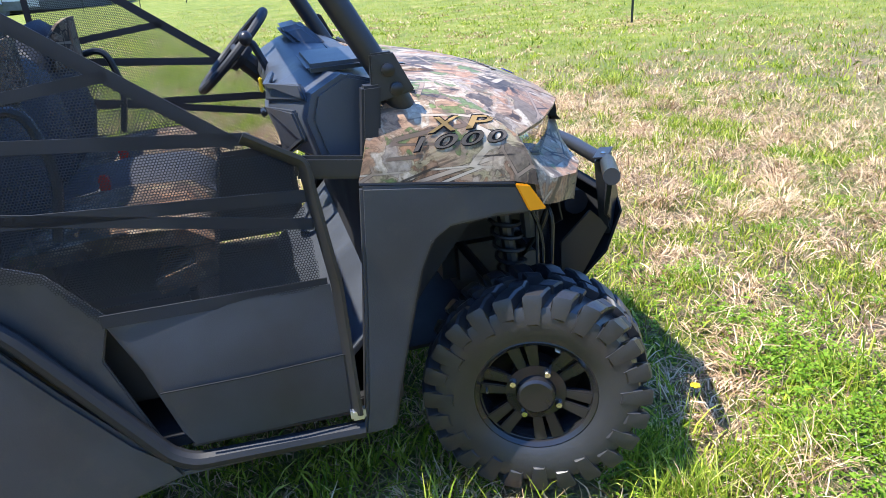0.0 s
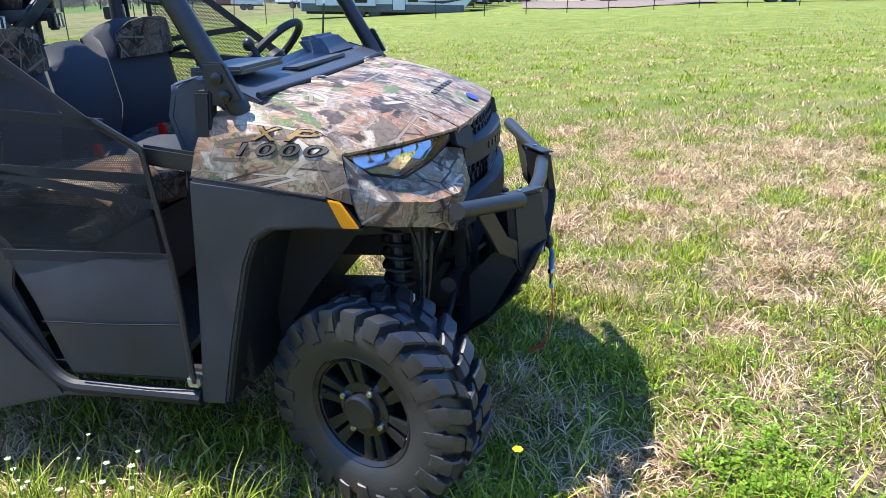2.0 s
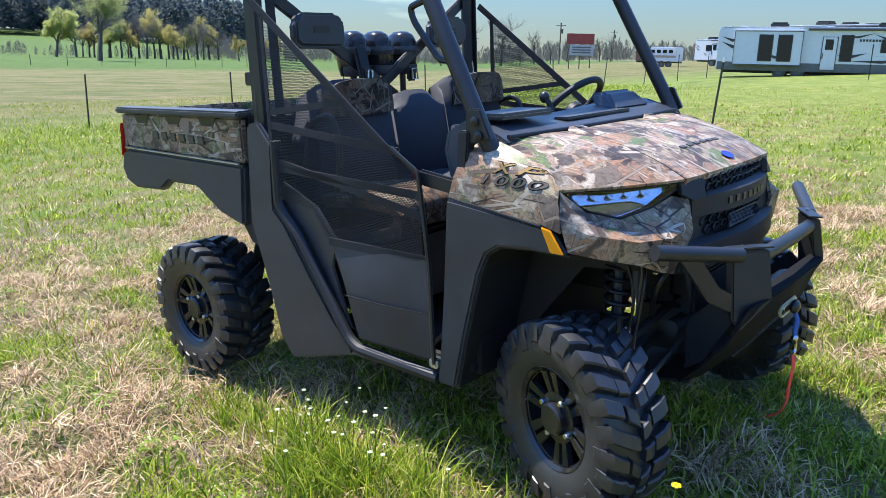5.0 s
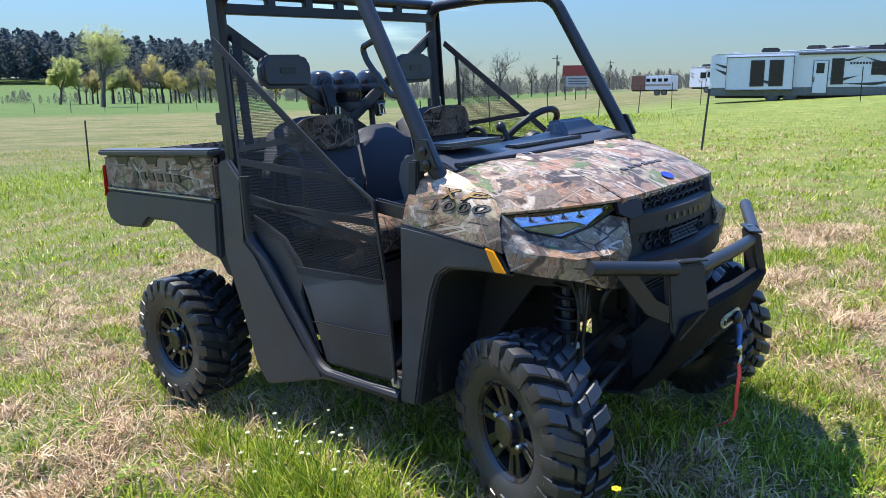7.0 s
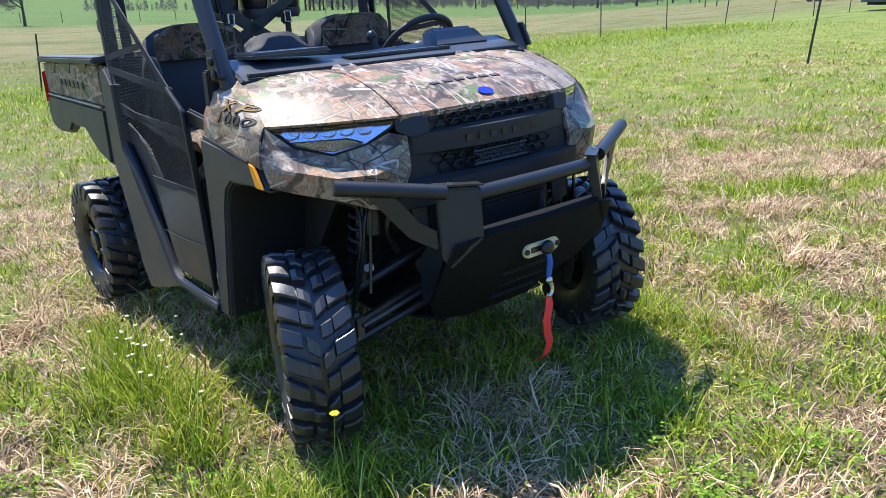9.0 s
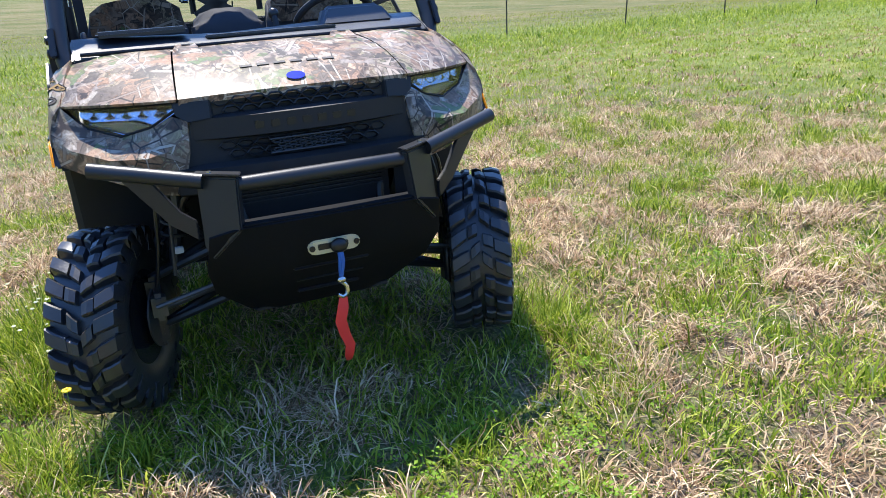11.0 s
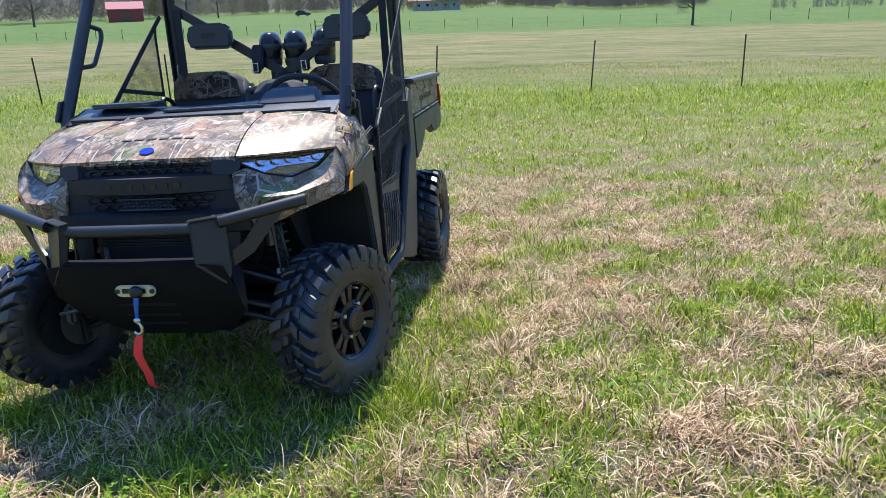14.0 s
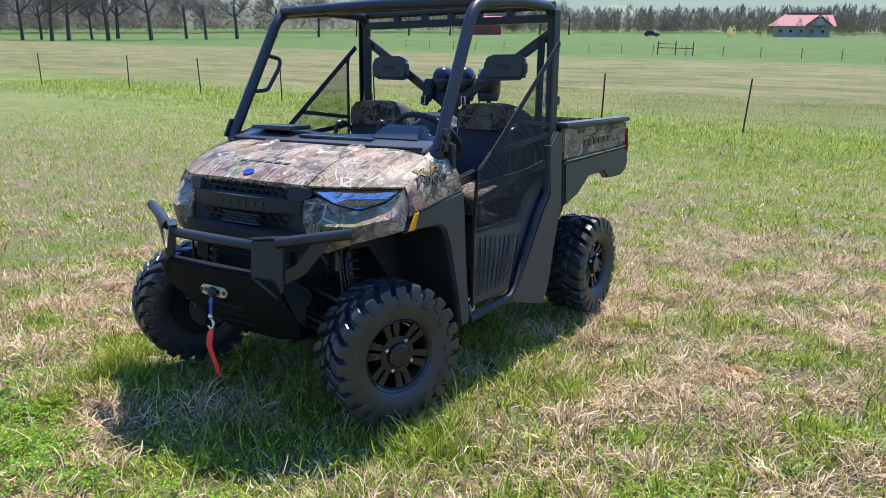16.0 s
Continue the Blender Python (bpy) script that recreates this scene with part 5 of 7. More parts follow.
def ground_material():
    m, n, l, b = material("pasture turf", 0.95)
    v = coords(n, l, "Object")
    patch = noise_tex(n, l, v, 1.9, 9, 0.72, 0.3)
    broad = noise_tex(n, l, v, 0.07, 4, 0.6)
    fine = noise_tex(n, l, v, 45.0, 6, 0.75)
    straw = ramp(n, l, fine, [(0.34, (0.060, 0.042, 0.024)), (0.50, (0.19, 0.135, 0.080)), (0.64, (0.44, 0.335, 0.215))])
    green = ramp(n, l, fine, [(0.34, (0.028, 0.052, 0.006)), (0.50, (0.100, 0.155, 0.014)), (0.64, (0.24, 0.31, 0.035))])
    f = ramp(n, l, patch, [(0.42, (0, 0, 0)), (0.58, (1, 1, 1))])
    near = mix(n, l, f, straw, green)
    # fields beyond: greener hillside, pale meadow behind the fence, bright green strip farther off
    sep = n.new("ShaderNodeSeparateXYZ")
    l.new(v, sep.inputs[0])

    def step(sock, a, b2):
        r = n.new("ShaderNodeMapRange")
        r.inputs[1].default_value, r.inputs[2].default_value = a, b2
        r.interpolation_type = "SMOOTHSTEP"
        l.new(sock, r.inputs[0])
        return r.outputs[0]
    mott = noise_tex(n, l, coords(n, l, "Object", (0.5, 0.22, 1)), 1.0, 9, 0.72)
    far_tan = ramp(n, l, mott, [(0.36, (0.066, 0.084, 0.010)), (0.46, (0.108, 0.114, 0.021)), (0.54, (0.152, 0.134, 0.042)), (0.66, (0.212, 0.164, 0.074))])
    far_green = ramp(n, l, mott, [(0.34, (0.036, 0.078, 0.003)), (0.55, (0.062, 0.112, 0.004)), (0.72, (0.100, 0.140, 0.012))])
    lawn = ramp(n, l, noise_tex(n, l, v, 1.6, 9, 0.78), [(0.34, (0.080, 0.125, 0.010)), (0.52, (0.175, 0.215, 0.026)), (0.68, (0.33, 0.300, 0.085))])
    away = n.new("ShaderNodeMath")
    away.operation = "ADD"
    l.new(sep.outputs[0], away.inputs[0])
    l.new(sep.outputs[1], away.inputs[1])
    up = step(sep.outputs[1], 4.5, 9.0)
    c = mix(n, l, up, near, lawn)
    back = step(sep.outputs[0], -4.0, -9.0)
    c = mix(n, l, mix(n, l, 1.0, back, (0.5, 0.5, 0.5), "MULTIPLY"), c, lawn)
    verge = ramp(n, l, noise_tex(n, l, coords(n, l, "Object", (1.1, 0.35, 1)), 1.0, 6, 0.7), [(0.40, (0.060, 0.090, 0.010)), (0.50, (0.120, 0.170, 0.018)), (0.64, (0.20, 0.225, 0.050))])
    c = mix(n, l, mix(n, l, 1.0, step(sep.outputs[0], -8.5, -14.0), (0.7, 0.7, 0.7), "MULTIPLY"), c, verge)
    meadow = step(sep.outputs[0], -15.0, -27.0)
    c = mix(n, l, meadow, c, far_tan)
    strip = step(sep.outputs[0], -72.0, -92.0)
    c = mix(n, l, strip, c, far_green)
    l.new(c, b.inputs["Base Color"])
    bump(n, l, b, fine, 0.8, 0.05)
    return m


ground = new("ground", terrain())
ground.data.materials.append(ground_material())
tagged(ground, "sloping pasture of mixed green and dry grass", "ground", kind="structure")


def blade_material(name, stops, rough=0.6, trans=0.25):
    m, n, l, b = material(name, rough)
    g = n.new("ShaderNodeNewGeometry")
    c = ramp(n, l, g.outputs["Random Per Island"], stops)
    l.new(c, b.inputs["Base Color"])
    b.inputs["Specular IOR Level"].default_value = 0.15
    t = n.new("ShaderNodeBsdfTranslucent")
    l.new(c, t.inputs[0])
    mx = n.new("ShaderNodeMixShader")
    mx.inputs[0].default_value = trans
    l.new(b.outputs[0], mx.inputs[1])
    l.new(t.outputs[0], mx.inputs[2])
    l.new(mx.outputs[0], n["Material Output"].inputs[0])
    return m


GREEN_BLADE = blade_material("fresh grass", [(0.0, (0.060, 0.125, 0.008)), (0.35, (0.190, 0.285, 0.020)), (0.7, (0.360, 0.430, 0.045)), (0.92, (0.54, 0.58, 0.09)), (1.0, (0.80, 0.76, 0.28))], 0.42, 0.40)
STRAW_BLADE = blade_material("dry grass", [(0.0, (0.15, 0.085, 0.045)), (0.3, (0.38, 0.245, 0.140)), (0.65, (0.68, 0.490, 0.300)), (1.0, (0.86, 0.69, 0.45))], 0.5, 0.22)
FAR_GREEN = blade_material("short hillside grass", [(0.0, (0.19, 0.250, 0.022)), (0.5, (0.28, 0.335, 0.036)), (1.0, (0.42, 0.43, 0.075))], 0.6, 0.35)
FAR_STRAW = blade_material("dry hillside grass", [(0.0, (0.22, 0.150, 0.070)), (0.5, (0.47, 0.350, 0.180)), (1.0, (0.70, 0.56, 0.32))], 0.6, 0.22)
CLOVER = blade_material("low broad leaves", [(0.0, (0.10, 0.195, 0.012)), (0.5, (0.17, 0.31, 0.022)), (1.0, (0.29, 0.43, 0.05))], 0.5, 0.35)

rng = np.random.default_rng(7)


def lie_all(x, y):
    s = 0.0489 * x + 0.0377 * y
    lift = np.minimum(5.0, np.maximum(0.0, -x - 100) * 0.019) * np.clip((20 - y) / 40, 0, 1)
    return lift + np.where(s < -0.3, -0.3 - 0.3 * np.tanh((-0.3 - s) / 0.3), np.where(s > 1.2, 1.2 + 1.5 * np.tanh((s - 1.2) / 1.5), s))


def blades(name, mat, x, y, length, width, lean, curl, label, category, az=None, parts=3, kink=0.0, lift=0.0):
    """Grass: each blade a bent ribbon of two or three pieces, tapering to a point; kink lets it wander sideways."""
    n = len(x)
    az = rng.random(n) * 2 * np.pi if az is None else az
    base = np.stack([x, y, lie_all(x, y) - 0.028 + hummock(x, y) + lift], 1)
    face = az + rng.normal(0, 0.6, n)
    side = np.stack([-np.sin(face), np.cos(face), rng.normal(0, 0.35, n)], 1) * (width / 2)[:, None]
    rows, p, ang = [base - side, base + side], base, lean
    shares = (0.42, 0.33, 0.25) if parts == 3 else (0.58, 0.42)
    for k, seg in enumerate(shares):
        d = np.stack([np.cos(az) * np.sin(ang), np.sin(az) * np.sin(ang), np.cos(ang)], 1)
        p = p + d * (length * seg)[:, None]
        p[:, 2] = np.maximum(p[:, 2], base[:, 2] + 0.012)
        w = (0.9, 0.6)[k] if k < len(shares) - 1 else None
        rows += [p] if w is None else [p - side * w, p + side * w]
        ang = ang + curl
        az = az + kink * rng.normal(0, 1, n)
    v = np.stack(rows, 1).reshape(-1, 3)
    c = len(rows)
    o = (np.arange(n) * c)[:, None]
    corners = [o + [0, 1, 3, 2]] + ([o + [2, 3, 5, 4]] if parts == 3 else []) + [o + [c - 3, c - 2, c - 1]]
    loops = np.concatenate(corners, 1).reshape(-1)
    heads = [0, 4, 8] if parts == 3 else [0, 4]
    starts = (np.arange(n)[:, None] * (heads[-1] + 3) + heads).reshape(-1)
    me = bpy.data.meshes.new(name)
    me.vertices.add(len(v))
    me.vertices.foreach_set("co", v.astype(np.float32).ravel())
    me.loops.add(len(loops))
    me.loops.foreach_set("vertex_index", loops.astype(np.int32))
    me.polygons.add(len(starts))
    me.polygons.foreach_set("loop_start", starts.astype(np.int32))
    me.update(calc_edges=True)
    me.materials.append(mat)
    return tagged(new(name, me), label, category, kind="stuff")


def spikes(name, mat, x, y, length, width, lean, label, category):
    """Distant grass: each blade one narrow triangle."""
    n = len(x)
    az = rng.random(n) * 2 * np.pi
    d = np.stack([np.cos(az), np.sin(az)], 1)
    base = np.stack([x, y, lie_all(x, y) - 0.02 + hummock(x, y)], 1)
    side = np.concatenate([np.stack([-d[:, 1], d[:, 0]], 1) * (width / 2)[:, None], np.zeros((n, 1))], 1)
    tip = base + np.concatenate([d * (np.sin(lean) * length)[:, None], (np.cos(lean) * length)[:, None]], 1)
    v = np.stack([base - side, base + side, tip], 1).reshape(-1, 3)
    me = bpy.data.meshes.new(name)
    me.vertices.add(3 * n)
    me.vertices.foreach_set("co", v.astype(np.float32).ravel())
    me.loops.add(3 * n)
    me.loops.foreach_set("vertex_index", np.arange(3 * n, dtype=np.int32))
    me.polygons.add(n)
    me.polygons.foreach_set("loop_start", np.arange(0, 3 * n, 3, dtype=np.int32))
    me.update(calc_edges=True)
    me.materials.append(mat)
    return tagged(new(name, me), label, category, kind="stuff")


def scatter(n, x0, x1, y0, y1):
    return x0 + rng.random(n) * (x1 - x0), y0 + rng.random(n) * (y1 - y0)


def off_tyres(x, y):
    ok = np.ones(len(x), bool)
    for cx, cy in ((1.06, -0.67), (1.085, 0.67), (-1.03, 0.705), (-1.03, -0.705)):
        ok &= (abs(x - cx) > 0.13) | (abs(y - cy) > 0.13)
    return ok


def greenness(x, y):
    g = field(x, y, 4.0, 11) + 0.22 * (field(x, y, 0.6, 31) - 0.5)
    beneath = np.clip(1 - np.maximum(abs(x - 0.3) - 1.6, abs(y + 0.05) - 0.75) / 0.4, 0, 1) * (np.abs(x) < 3)
    faded = np.exp(-((x + 5.0) / 3.2) ** 2 - ((y + 4.0) / 3.0) ** 2)
    strawy = np.exp(-((y + 1.75) / 0.55) ** 2) * np.clip((1.3 - x) / 0.6, 0, 1)
    return np.clip((g - 0.455 - 0.10 * strawy - 0.11 * faded) / 0.19 + 0.15 * np.minimum(beneath, 1), 0, 1)


# round the vehicle: dense, thinning outwards
def closeness(x, y):
    return np.clip((6.4 - np.hypot(x - 0.7, (y - 0.4) * 0.95)) / 2.6, 0, 1)


x, y = scatter(640000, -5.8, 6.0, -3.7, 6.6)
keep = (rng.random(len(x)) < closeness(x, y)) & off_tyres(x, y)
x, y = x[keep], y[keep]
g = greenness(x, y)
tuft = field(x, y, 2.6, 51)
pick = np.flatnonzero(rng.random(len(x)) < 0.11 + 0.66 * g)[:120000]
xs_, ys_, tf = x[pick], y[pick], tuft[pick]
n = len(xs_)
blades("grass", GREEN_BLADE, xs_, ys_, (0.030 + 0.15 * np.clip(tf - 0.42, 0, 1) + 0.045 * rng.random(n)) * (0.6 + 0.8 * rng.random(n)), 0.0040 + 0.0046 * rng.random(n), 0.15 + 1.05 * rng.random(n), 0.15 + 0.6 * rng.random(n),
       "fresh green pasture grass in uneven tufts", "grass", None, 2, 0.2)
pick = np.flatnonzero(rng.random(len(x)) < 0.86 - 0.58 * g)[:160000]
xs_, ys_ = x[pick], y[pick]
n = len(xs_)
blades("dry_grass", STRAW_BLADE, xs_, ys_, 0.04 + 0.11 * rng.random(n) ** 1.5, 0.0030 + 0.0034 * rng.random(n), 0.55 + 1.0 * rng.random(n), -0.3 + 1.0 * rng.random(n), "matted dry straw-coloured grass", "grass", None, 3, 0.55)

# tussocks of dead grass, falling outwards and combed one way
cx, cy = scatter(1900, -4.8, 5.0, -3.6, 5.6)
gk = (greenness(cx, cy) < 0.5) & off_tyres(cx, cy) & (rng.random(len(cx)) < closeness(cx, cy))
cx, cy = cx[gk], cy[gk]
m_ = 75
dx, dy = rng.normal(0, 0.055, len(cx) * m_), rng.normal(0, 0.055, len(cx) * m_)
x, y = np.repeat(cx, m_) + dx, np.repeat(cy, m_) + dy
n = len(x)
comb = np.repeat(rng.random(len(cx)) * 2 * np.pi, m_)
way = np.arctan2(dy + 0.05 * np.sin(comb), dx + 0.05 * np.cos(comb)) + rng.normal(0, 0.7, n)
size = np.repeat(0.6 + 0.9 * rng.random(len(cx)), m_)
rise = 0.030 * size * np.exp(-(dx ** 2 + dy ** 2) / 0.004)
blades("dead_tuft", STRAW_BLADE, x, y, (0.05 + 0.10 * rng.random(n)) * size, 0.0030 + 0.0034 * rng.random(n), 0.45 + 0.85 * rng.random(n), 0.3 + 0.7 * rng.random(n), "combed-over tussocks of dead straw-coloured grass", "grass", way, 3, 0.45, rise)


# ---- wider pasture ----
x, y = scatter(1250000, -30.0, 22.0, -20.0, 30.0)
dist = np.hypot(x, y - 1)
keep = (rng.random(len(x)) < np.clip(1.25 - dist / 19, 0.10, 1) * (1 - 0.92 * closeness(x, y) * (y > -3.7)))
x, y, dist = x[keep], y[keep], dist[keep]
hill = np.clip((y - 4) / 5, 0, 1) * np.clip((x + 12) / 6, 0, 1)
g = np.clip(greenness(x, y) + hill * 0.30 + 0.30 * np.clip((-x - 4) / 6, 0, 1) + 0.4 * np.clip((-x - 10) / 3, 0, 1), 0, 1)
pick = rng.random(len(x)) < 0.22 + 0.78 * g
n = int(pick.sum())
spikes("grass", FAR_GREEN, x[pick], y[pick], (0.035 + 0.07 * rng.random(n)) * (1.1 - 0.55 * hill[pick]), 0.0050 + 0.005 * rng.random(n) + 0.0006 * dist[pick], 0.2 + 1.2 * rng.random(n), "shorter green grass over the slope", "grass")
pick = ~pick
n = int(pick.sum())
spikes("dry_grass", FAR_STRAW, x[pick], y[pick], (0.05 + 0.09 * rng.random(n)) * (1.1 - 0.45 * hill[pick]), 0.0045 + 0.004 * rng.random(n) + 0.0004 * dist[pick], 0.6 + 0.9 * rng.random(n), "patches of dry grass over the slope", "grass")
# uneven clumps over the middle distance, each with one tone of its own
for nm, mat, count, hi, label in (("grass_clump", GREEN_BLADE, 3600, 0.10, "green clumps standing over the slope"), ("dead_tuft", STRAW_BLADE, 3000, 0.075, "pale dead tufts over the slope")):
    cx, cy = scatter(count * 2, -17.0, 9.0, -6.0, 19.0)
    gr = greenness(cx, cy)
    far = (closeness(cx, cy) < 0.6) & (rng.random(len(cx)) < np.clip(1.3 - np.hypot(cx, cy - 2) / 17, 0.12, 1)) & ((gr > 0.40) if nm == "grass_clump" else (gr < 0.55))
    cx, cy = cx[far][:count], cy[far][:count]
    m_ = 15
    size = np.repeat(0.5 + 0.8 * rng.random(len(cx)), m_)
    x = np.repeat(cx, m_) + rng.normal(0, 0.065, len(size)) * size
    y = np.repeat(cy, m_) + rng.normal(0, 0.065, len(size)) * size
    n = len(x)
    blades(nm, mat, x, y, hi * size * (0.5 + 0.8 * rng.random(n)), 0.010 + 0.008 * rng.random(n), 0.2 + 0.9 * rng.random(n), 0.2 + 0.6 * rng.random(n), label, "grass", None, 2, 0.3)
# taller rough grass along the fence
x = -16.4 + rng.normal(0, 1.9, 30000)
y = -34 + rng.random(30000) * 66
n = len(x)
blades("rough_grass", GREEN_BLADE, x, y, 0.08 + 0.16 * rng.random(n), 0.010 + 0.010 * rng.random(n), 0.1 + 0.8 * rng.random(n), 0.1 + 0.5 * rng.random(n), "taller rough grass along the wire fence", "grass")
# green clumps near the vehicle
cx, cy = scatter(230, -4.0, 4.4, -3.6, 5.6)
gk = greenness(cx, cy) > 0.30
cx, cy = cx[gk], cy[gk]
m_ = 110
x = np.repeat(cx, m_) + rng.normal(0, 0.055, len(cx) * m_)
y = np.repeat(cy, m_) + rng.normal(0, 0.055, len(cx) * m_)
hgt = np.repeat(0.07 + 0.12 * rng.random(len(cx)) ** 1.5, m_)
n = len(x)
k = off_tyres(x, y)
blades("grass_clump", GREEN_BLADE, x[k], y[k], (hgt * (0.6 + 0.7 * rng.random(n)))[k], (0.003 + 0.003 * rng.random(n))[k], (0.1 + 0.85 * rng.random(n))[k], (0.15 + 0.5 * rng.random(n))[k], "dense bright green grass clumps", "grass")
# long grass left under and beside the vehicle
x, y = scatter(3600, -1.5, 1.7, -0.95, 0.85)
k = off_tyres(x, y)
n = int(k.sum())
blades("long_grass", GREEN_BLADE, x[k], y[k], 0.07 + 0.13 * rng.random(n), 0.0035 + 0.0035 * rng.random(n), 0.2 + 0.8 * rng.random(n), 0.1 + 0.5 * rng.random(n), "long grass standing under the vehicle", "grass")
# tall tufts beside the vehicle, where the mower does not reach
tufts = np.array([(0.02, -1.00, 0.26), (0.18, -1.06, 0.28), (0.33, -1.02, 0.26), (0.10, -1.16, 0.22), (0.27, -1.18, 0.22), (0.45, -1.10, 0.24), (0.62, -1.02, 0.26), (0.86, -1.04, 0.22), (1.20, -1.08, 0.18), (1.38, -0.98, 0.20), (0.74, -1.10, 0.16), (1.12, 0.99, 0.20), (1.30, 0.96, 0.18), (0.98, 0.96, 0.18),
                  (-0.25, -1.02, 0.18), (-0.55, -1.00, 0.17), (1.25, 0.98, 0.15),
                  (1.42, -0.98, 0.18), (1.66, -0.93, 0.16), (1.90, -0.82, 0.14), (1.50, 1.00, 0.13), (1.78, 0.92, 0.12)])
m_ = 170
x = np.repeat(tufts[:, 0], m_) + rng.normal(0, 0.065, len(tufts) * m_)
y = np.repeat(tufts[:, 1], m_) + rng.normal(0, 0.05, len(tufts) * m_)
n = len(x)
blades("tall_tuft", GREEN_BLADE, x, y, np.repeat(tufts[:, 2], m_) * (0.5 + 0.7 * rng.random(n)), 0.0028 + 0.0035 * rng.random(n), 0.05 + 0.6 * rng.random(n), 0.1 + 0.45 * rng.random(n), "tall green tufts beside the wheels", "grass")
# bleached stems among them
spots = np.array([(1.44, -1.04), (1.68, -1.00), (1.86, -0.90), (0.55, -1.12), (-0.10, -1.14), (-0.70, -1.05), (1.52, 1.05), (1.70, 1.02), (1.88, 0.92), (1.00, 1.04), (0.10, 1.02), (-0.50, 1.02)])
m_ = 120
x = np.repeat(spots[:, 0], m_) + rng.normal(0, 0.075, len(spots) * m_)
y = np.repeat(spots[:, 1], m_) + rng.normal(0, 0.060, len(spots) * m_)
n = len(x)
blades("bleached_tuft", STRAW_BLADE, x, y, 0.07 + 0.15 * rng.random(n), 0.0026 + 0.0030 * rng.random(n), 0.15 + 0.8 * rng.random(n), 0.2 + 0.7 * rng.random(n), "bleached dead stems standing beside the wheels", "grass", None, 3, 0.4)
# low broad-leaved weeds: three leaflets to a stalk, each folded along its middle
def leaflets(name, mat, x, y, h, size, label, category):
    n = len(x)
    base = np.stack([x, y, lie_all(x, y) - 0.02 + hummock(x, y) + h], 1)
    spin, verts, loops = rng.random(n) * 2 * np.pi, [], []
    for k in range(3):
        a = spin + k * 2.1 + rng.normal(0, 0.2, n)
        tip = rng.normal(0.25, 0.35, n)
        d = np.stack([np.cos(a), np.sin(a), np.sin(tip)], 1) * size[:, None]
        w = np.stack([-np.sin(a), np.cos(a), 0 * a + 0.3], 1) * (size * 0.42)[:, None]
        w2 = w * [-1, -1, 1]
        verts.append(np.stack([base + d * 0.1, base + d * 0.62 + w, base + d, base + d * 0.62 + w2], 1))
    v = np.concatenate(verts, 1).reshape(-1, 3)
    q = (np.arange(3 * n) * 4)[:, None]
    loops = np.concatenate([q + [0, 1, 2], q + [0, 2, 3]], 1).reshape(-1)
    me = bpy.data.meshes.new(name)
    me.vertices.add(len(v))
    me.vertices.foreach_set("co", v.astype(np.float32).ravel())
    me.loops.add(len(loops))
    me.loops.foreach_set("vertex_index", loops.astype(np.int32))
    me.polygons.add(6 * n)
    me.polygons.foreach_set("loop_start", np.arange(0, 18 * n, 3, dtype=np.int32))
    me.update(calc_edges=True)
    me.materials.append(mat)
    return tagged(new(name, me), label, category, kind="stuff")


cx, cy = scatter(210, -4.0, 4.6, -3.4, 5.4)
# a denser drift of them just ahead of the bumper's shadow
cx, cy = np.concatenate([cx, 2.15 + rng.normal(0, 0.14, 46), 1.75 + rng.normal(0, 0.22, 12)]), np.concatenate([cy, rng.normal(-0.30, 0.42, 46), rng.normal(-1.25, 0.25, 12)])
m_ = 34
x = np.repeat(cx, m_) + rng.normal(0, 0.055, len(cx) * m_)
y = np.repeat(cy, m_) + rng.normal(0, 0.055, len(cx) * m_)
n = len(x)
leaflets("weed", CLOVER, x, y, 0.015 + 0.075 * rng.random(n) * np.repeat(0.4 + 0.6 * rng.random(len(cx)), m_), 0.009 + 0.011 * rng.random(n), "low broad-leaved weeds among the grass", "weed")


# flowers
PETAL_W = plain("white petals", (0.58, 0.60, 0.38), 0.7, 0, 60, 0.05, 0.0)
PETAL_Y = plain("yellow petals", (0.85, 0.60, 0.01), 0.5, 0, 60, 0.05, 0.0)
STEM = plain("green stem", (0.10, 0.18, 0.03), 0.6, 0, 60, 0.2, 0.0)


def flower(x, y, h, lean, mat, head, label, petals=6):
    f = thing("flower", label, "flower", Matrix.Translation((x, y, lie(x, y) - 0.01)), "wild flowers")
    top = Vector((lean[0], lean[1], h))
    part("stem", tube([(0, 0, 0), (lean[0] * 0.4, lean[1] * 0.4, h * 0.6), top], 0.0016, 5), STEM, f)
    b2 = None
    for k in range(petals):
        a = 2 * math.pi * k / petals
        b2 = ball(top + Vector((math.cos(a), math.sin(a), 0.15)) * head * 0.5, (head * 0.75, head * 0.75, head * 0.4), b2, 6, 4)
    part("petals", b2, mat, f)
    return f


flower(1.44, -0.86, 0.33, (0.02, 0.0), PETAL_Y, 0.018, "small yellow buttercup on a thin stem")
fr = random.Random(5)
for i in range(26):
    u, w = fr.gauss(0, 0.15), fr.gauss(0, 0.11)
    flower(0.20 + u, -1.06 + w * 0.7, 0.18 + 0.12 * fr.random(), (fr.gauss(0, 0.03), fr.gauss(0, 0.03)), PETAL_W, 0.007 + 0.006 * fr.random(), "tiny white field flower on a thin stem", 5)
for i in range(8):
    flower(fr.uniform(-0.2, 3.0), fr.uniform(-2.3, -0.9), 0.10 + 0.12 * fr.random(), (fr.gauss(0, 0.03), fr.gauss(0, 0.03)), PETAL_W, 0.010, "tiny white field flower on a thin stem", 5)

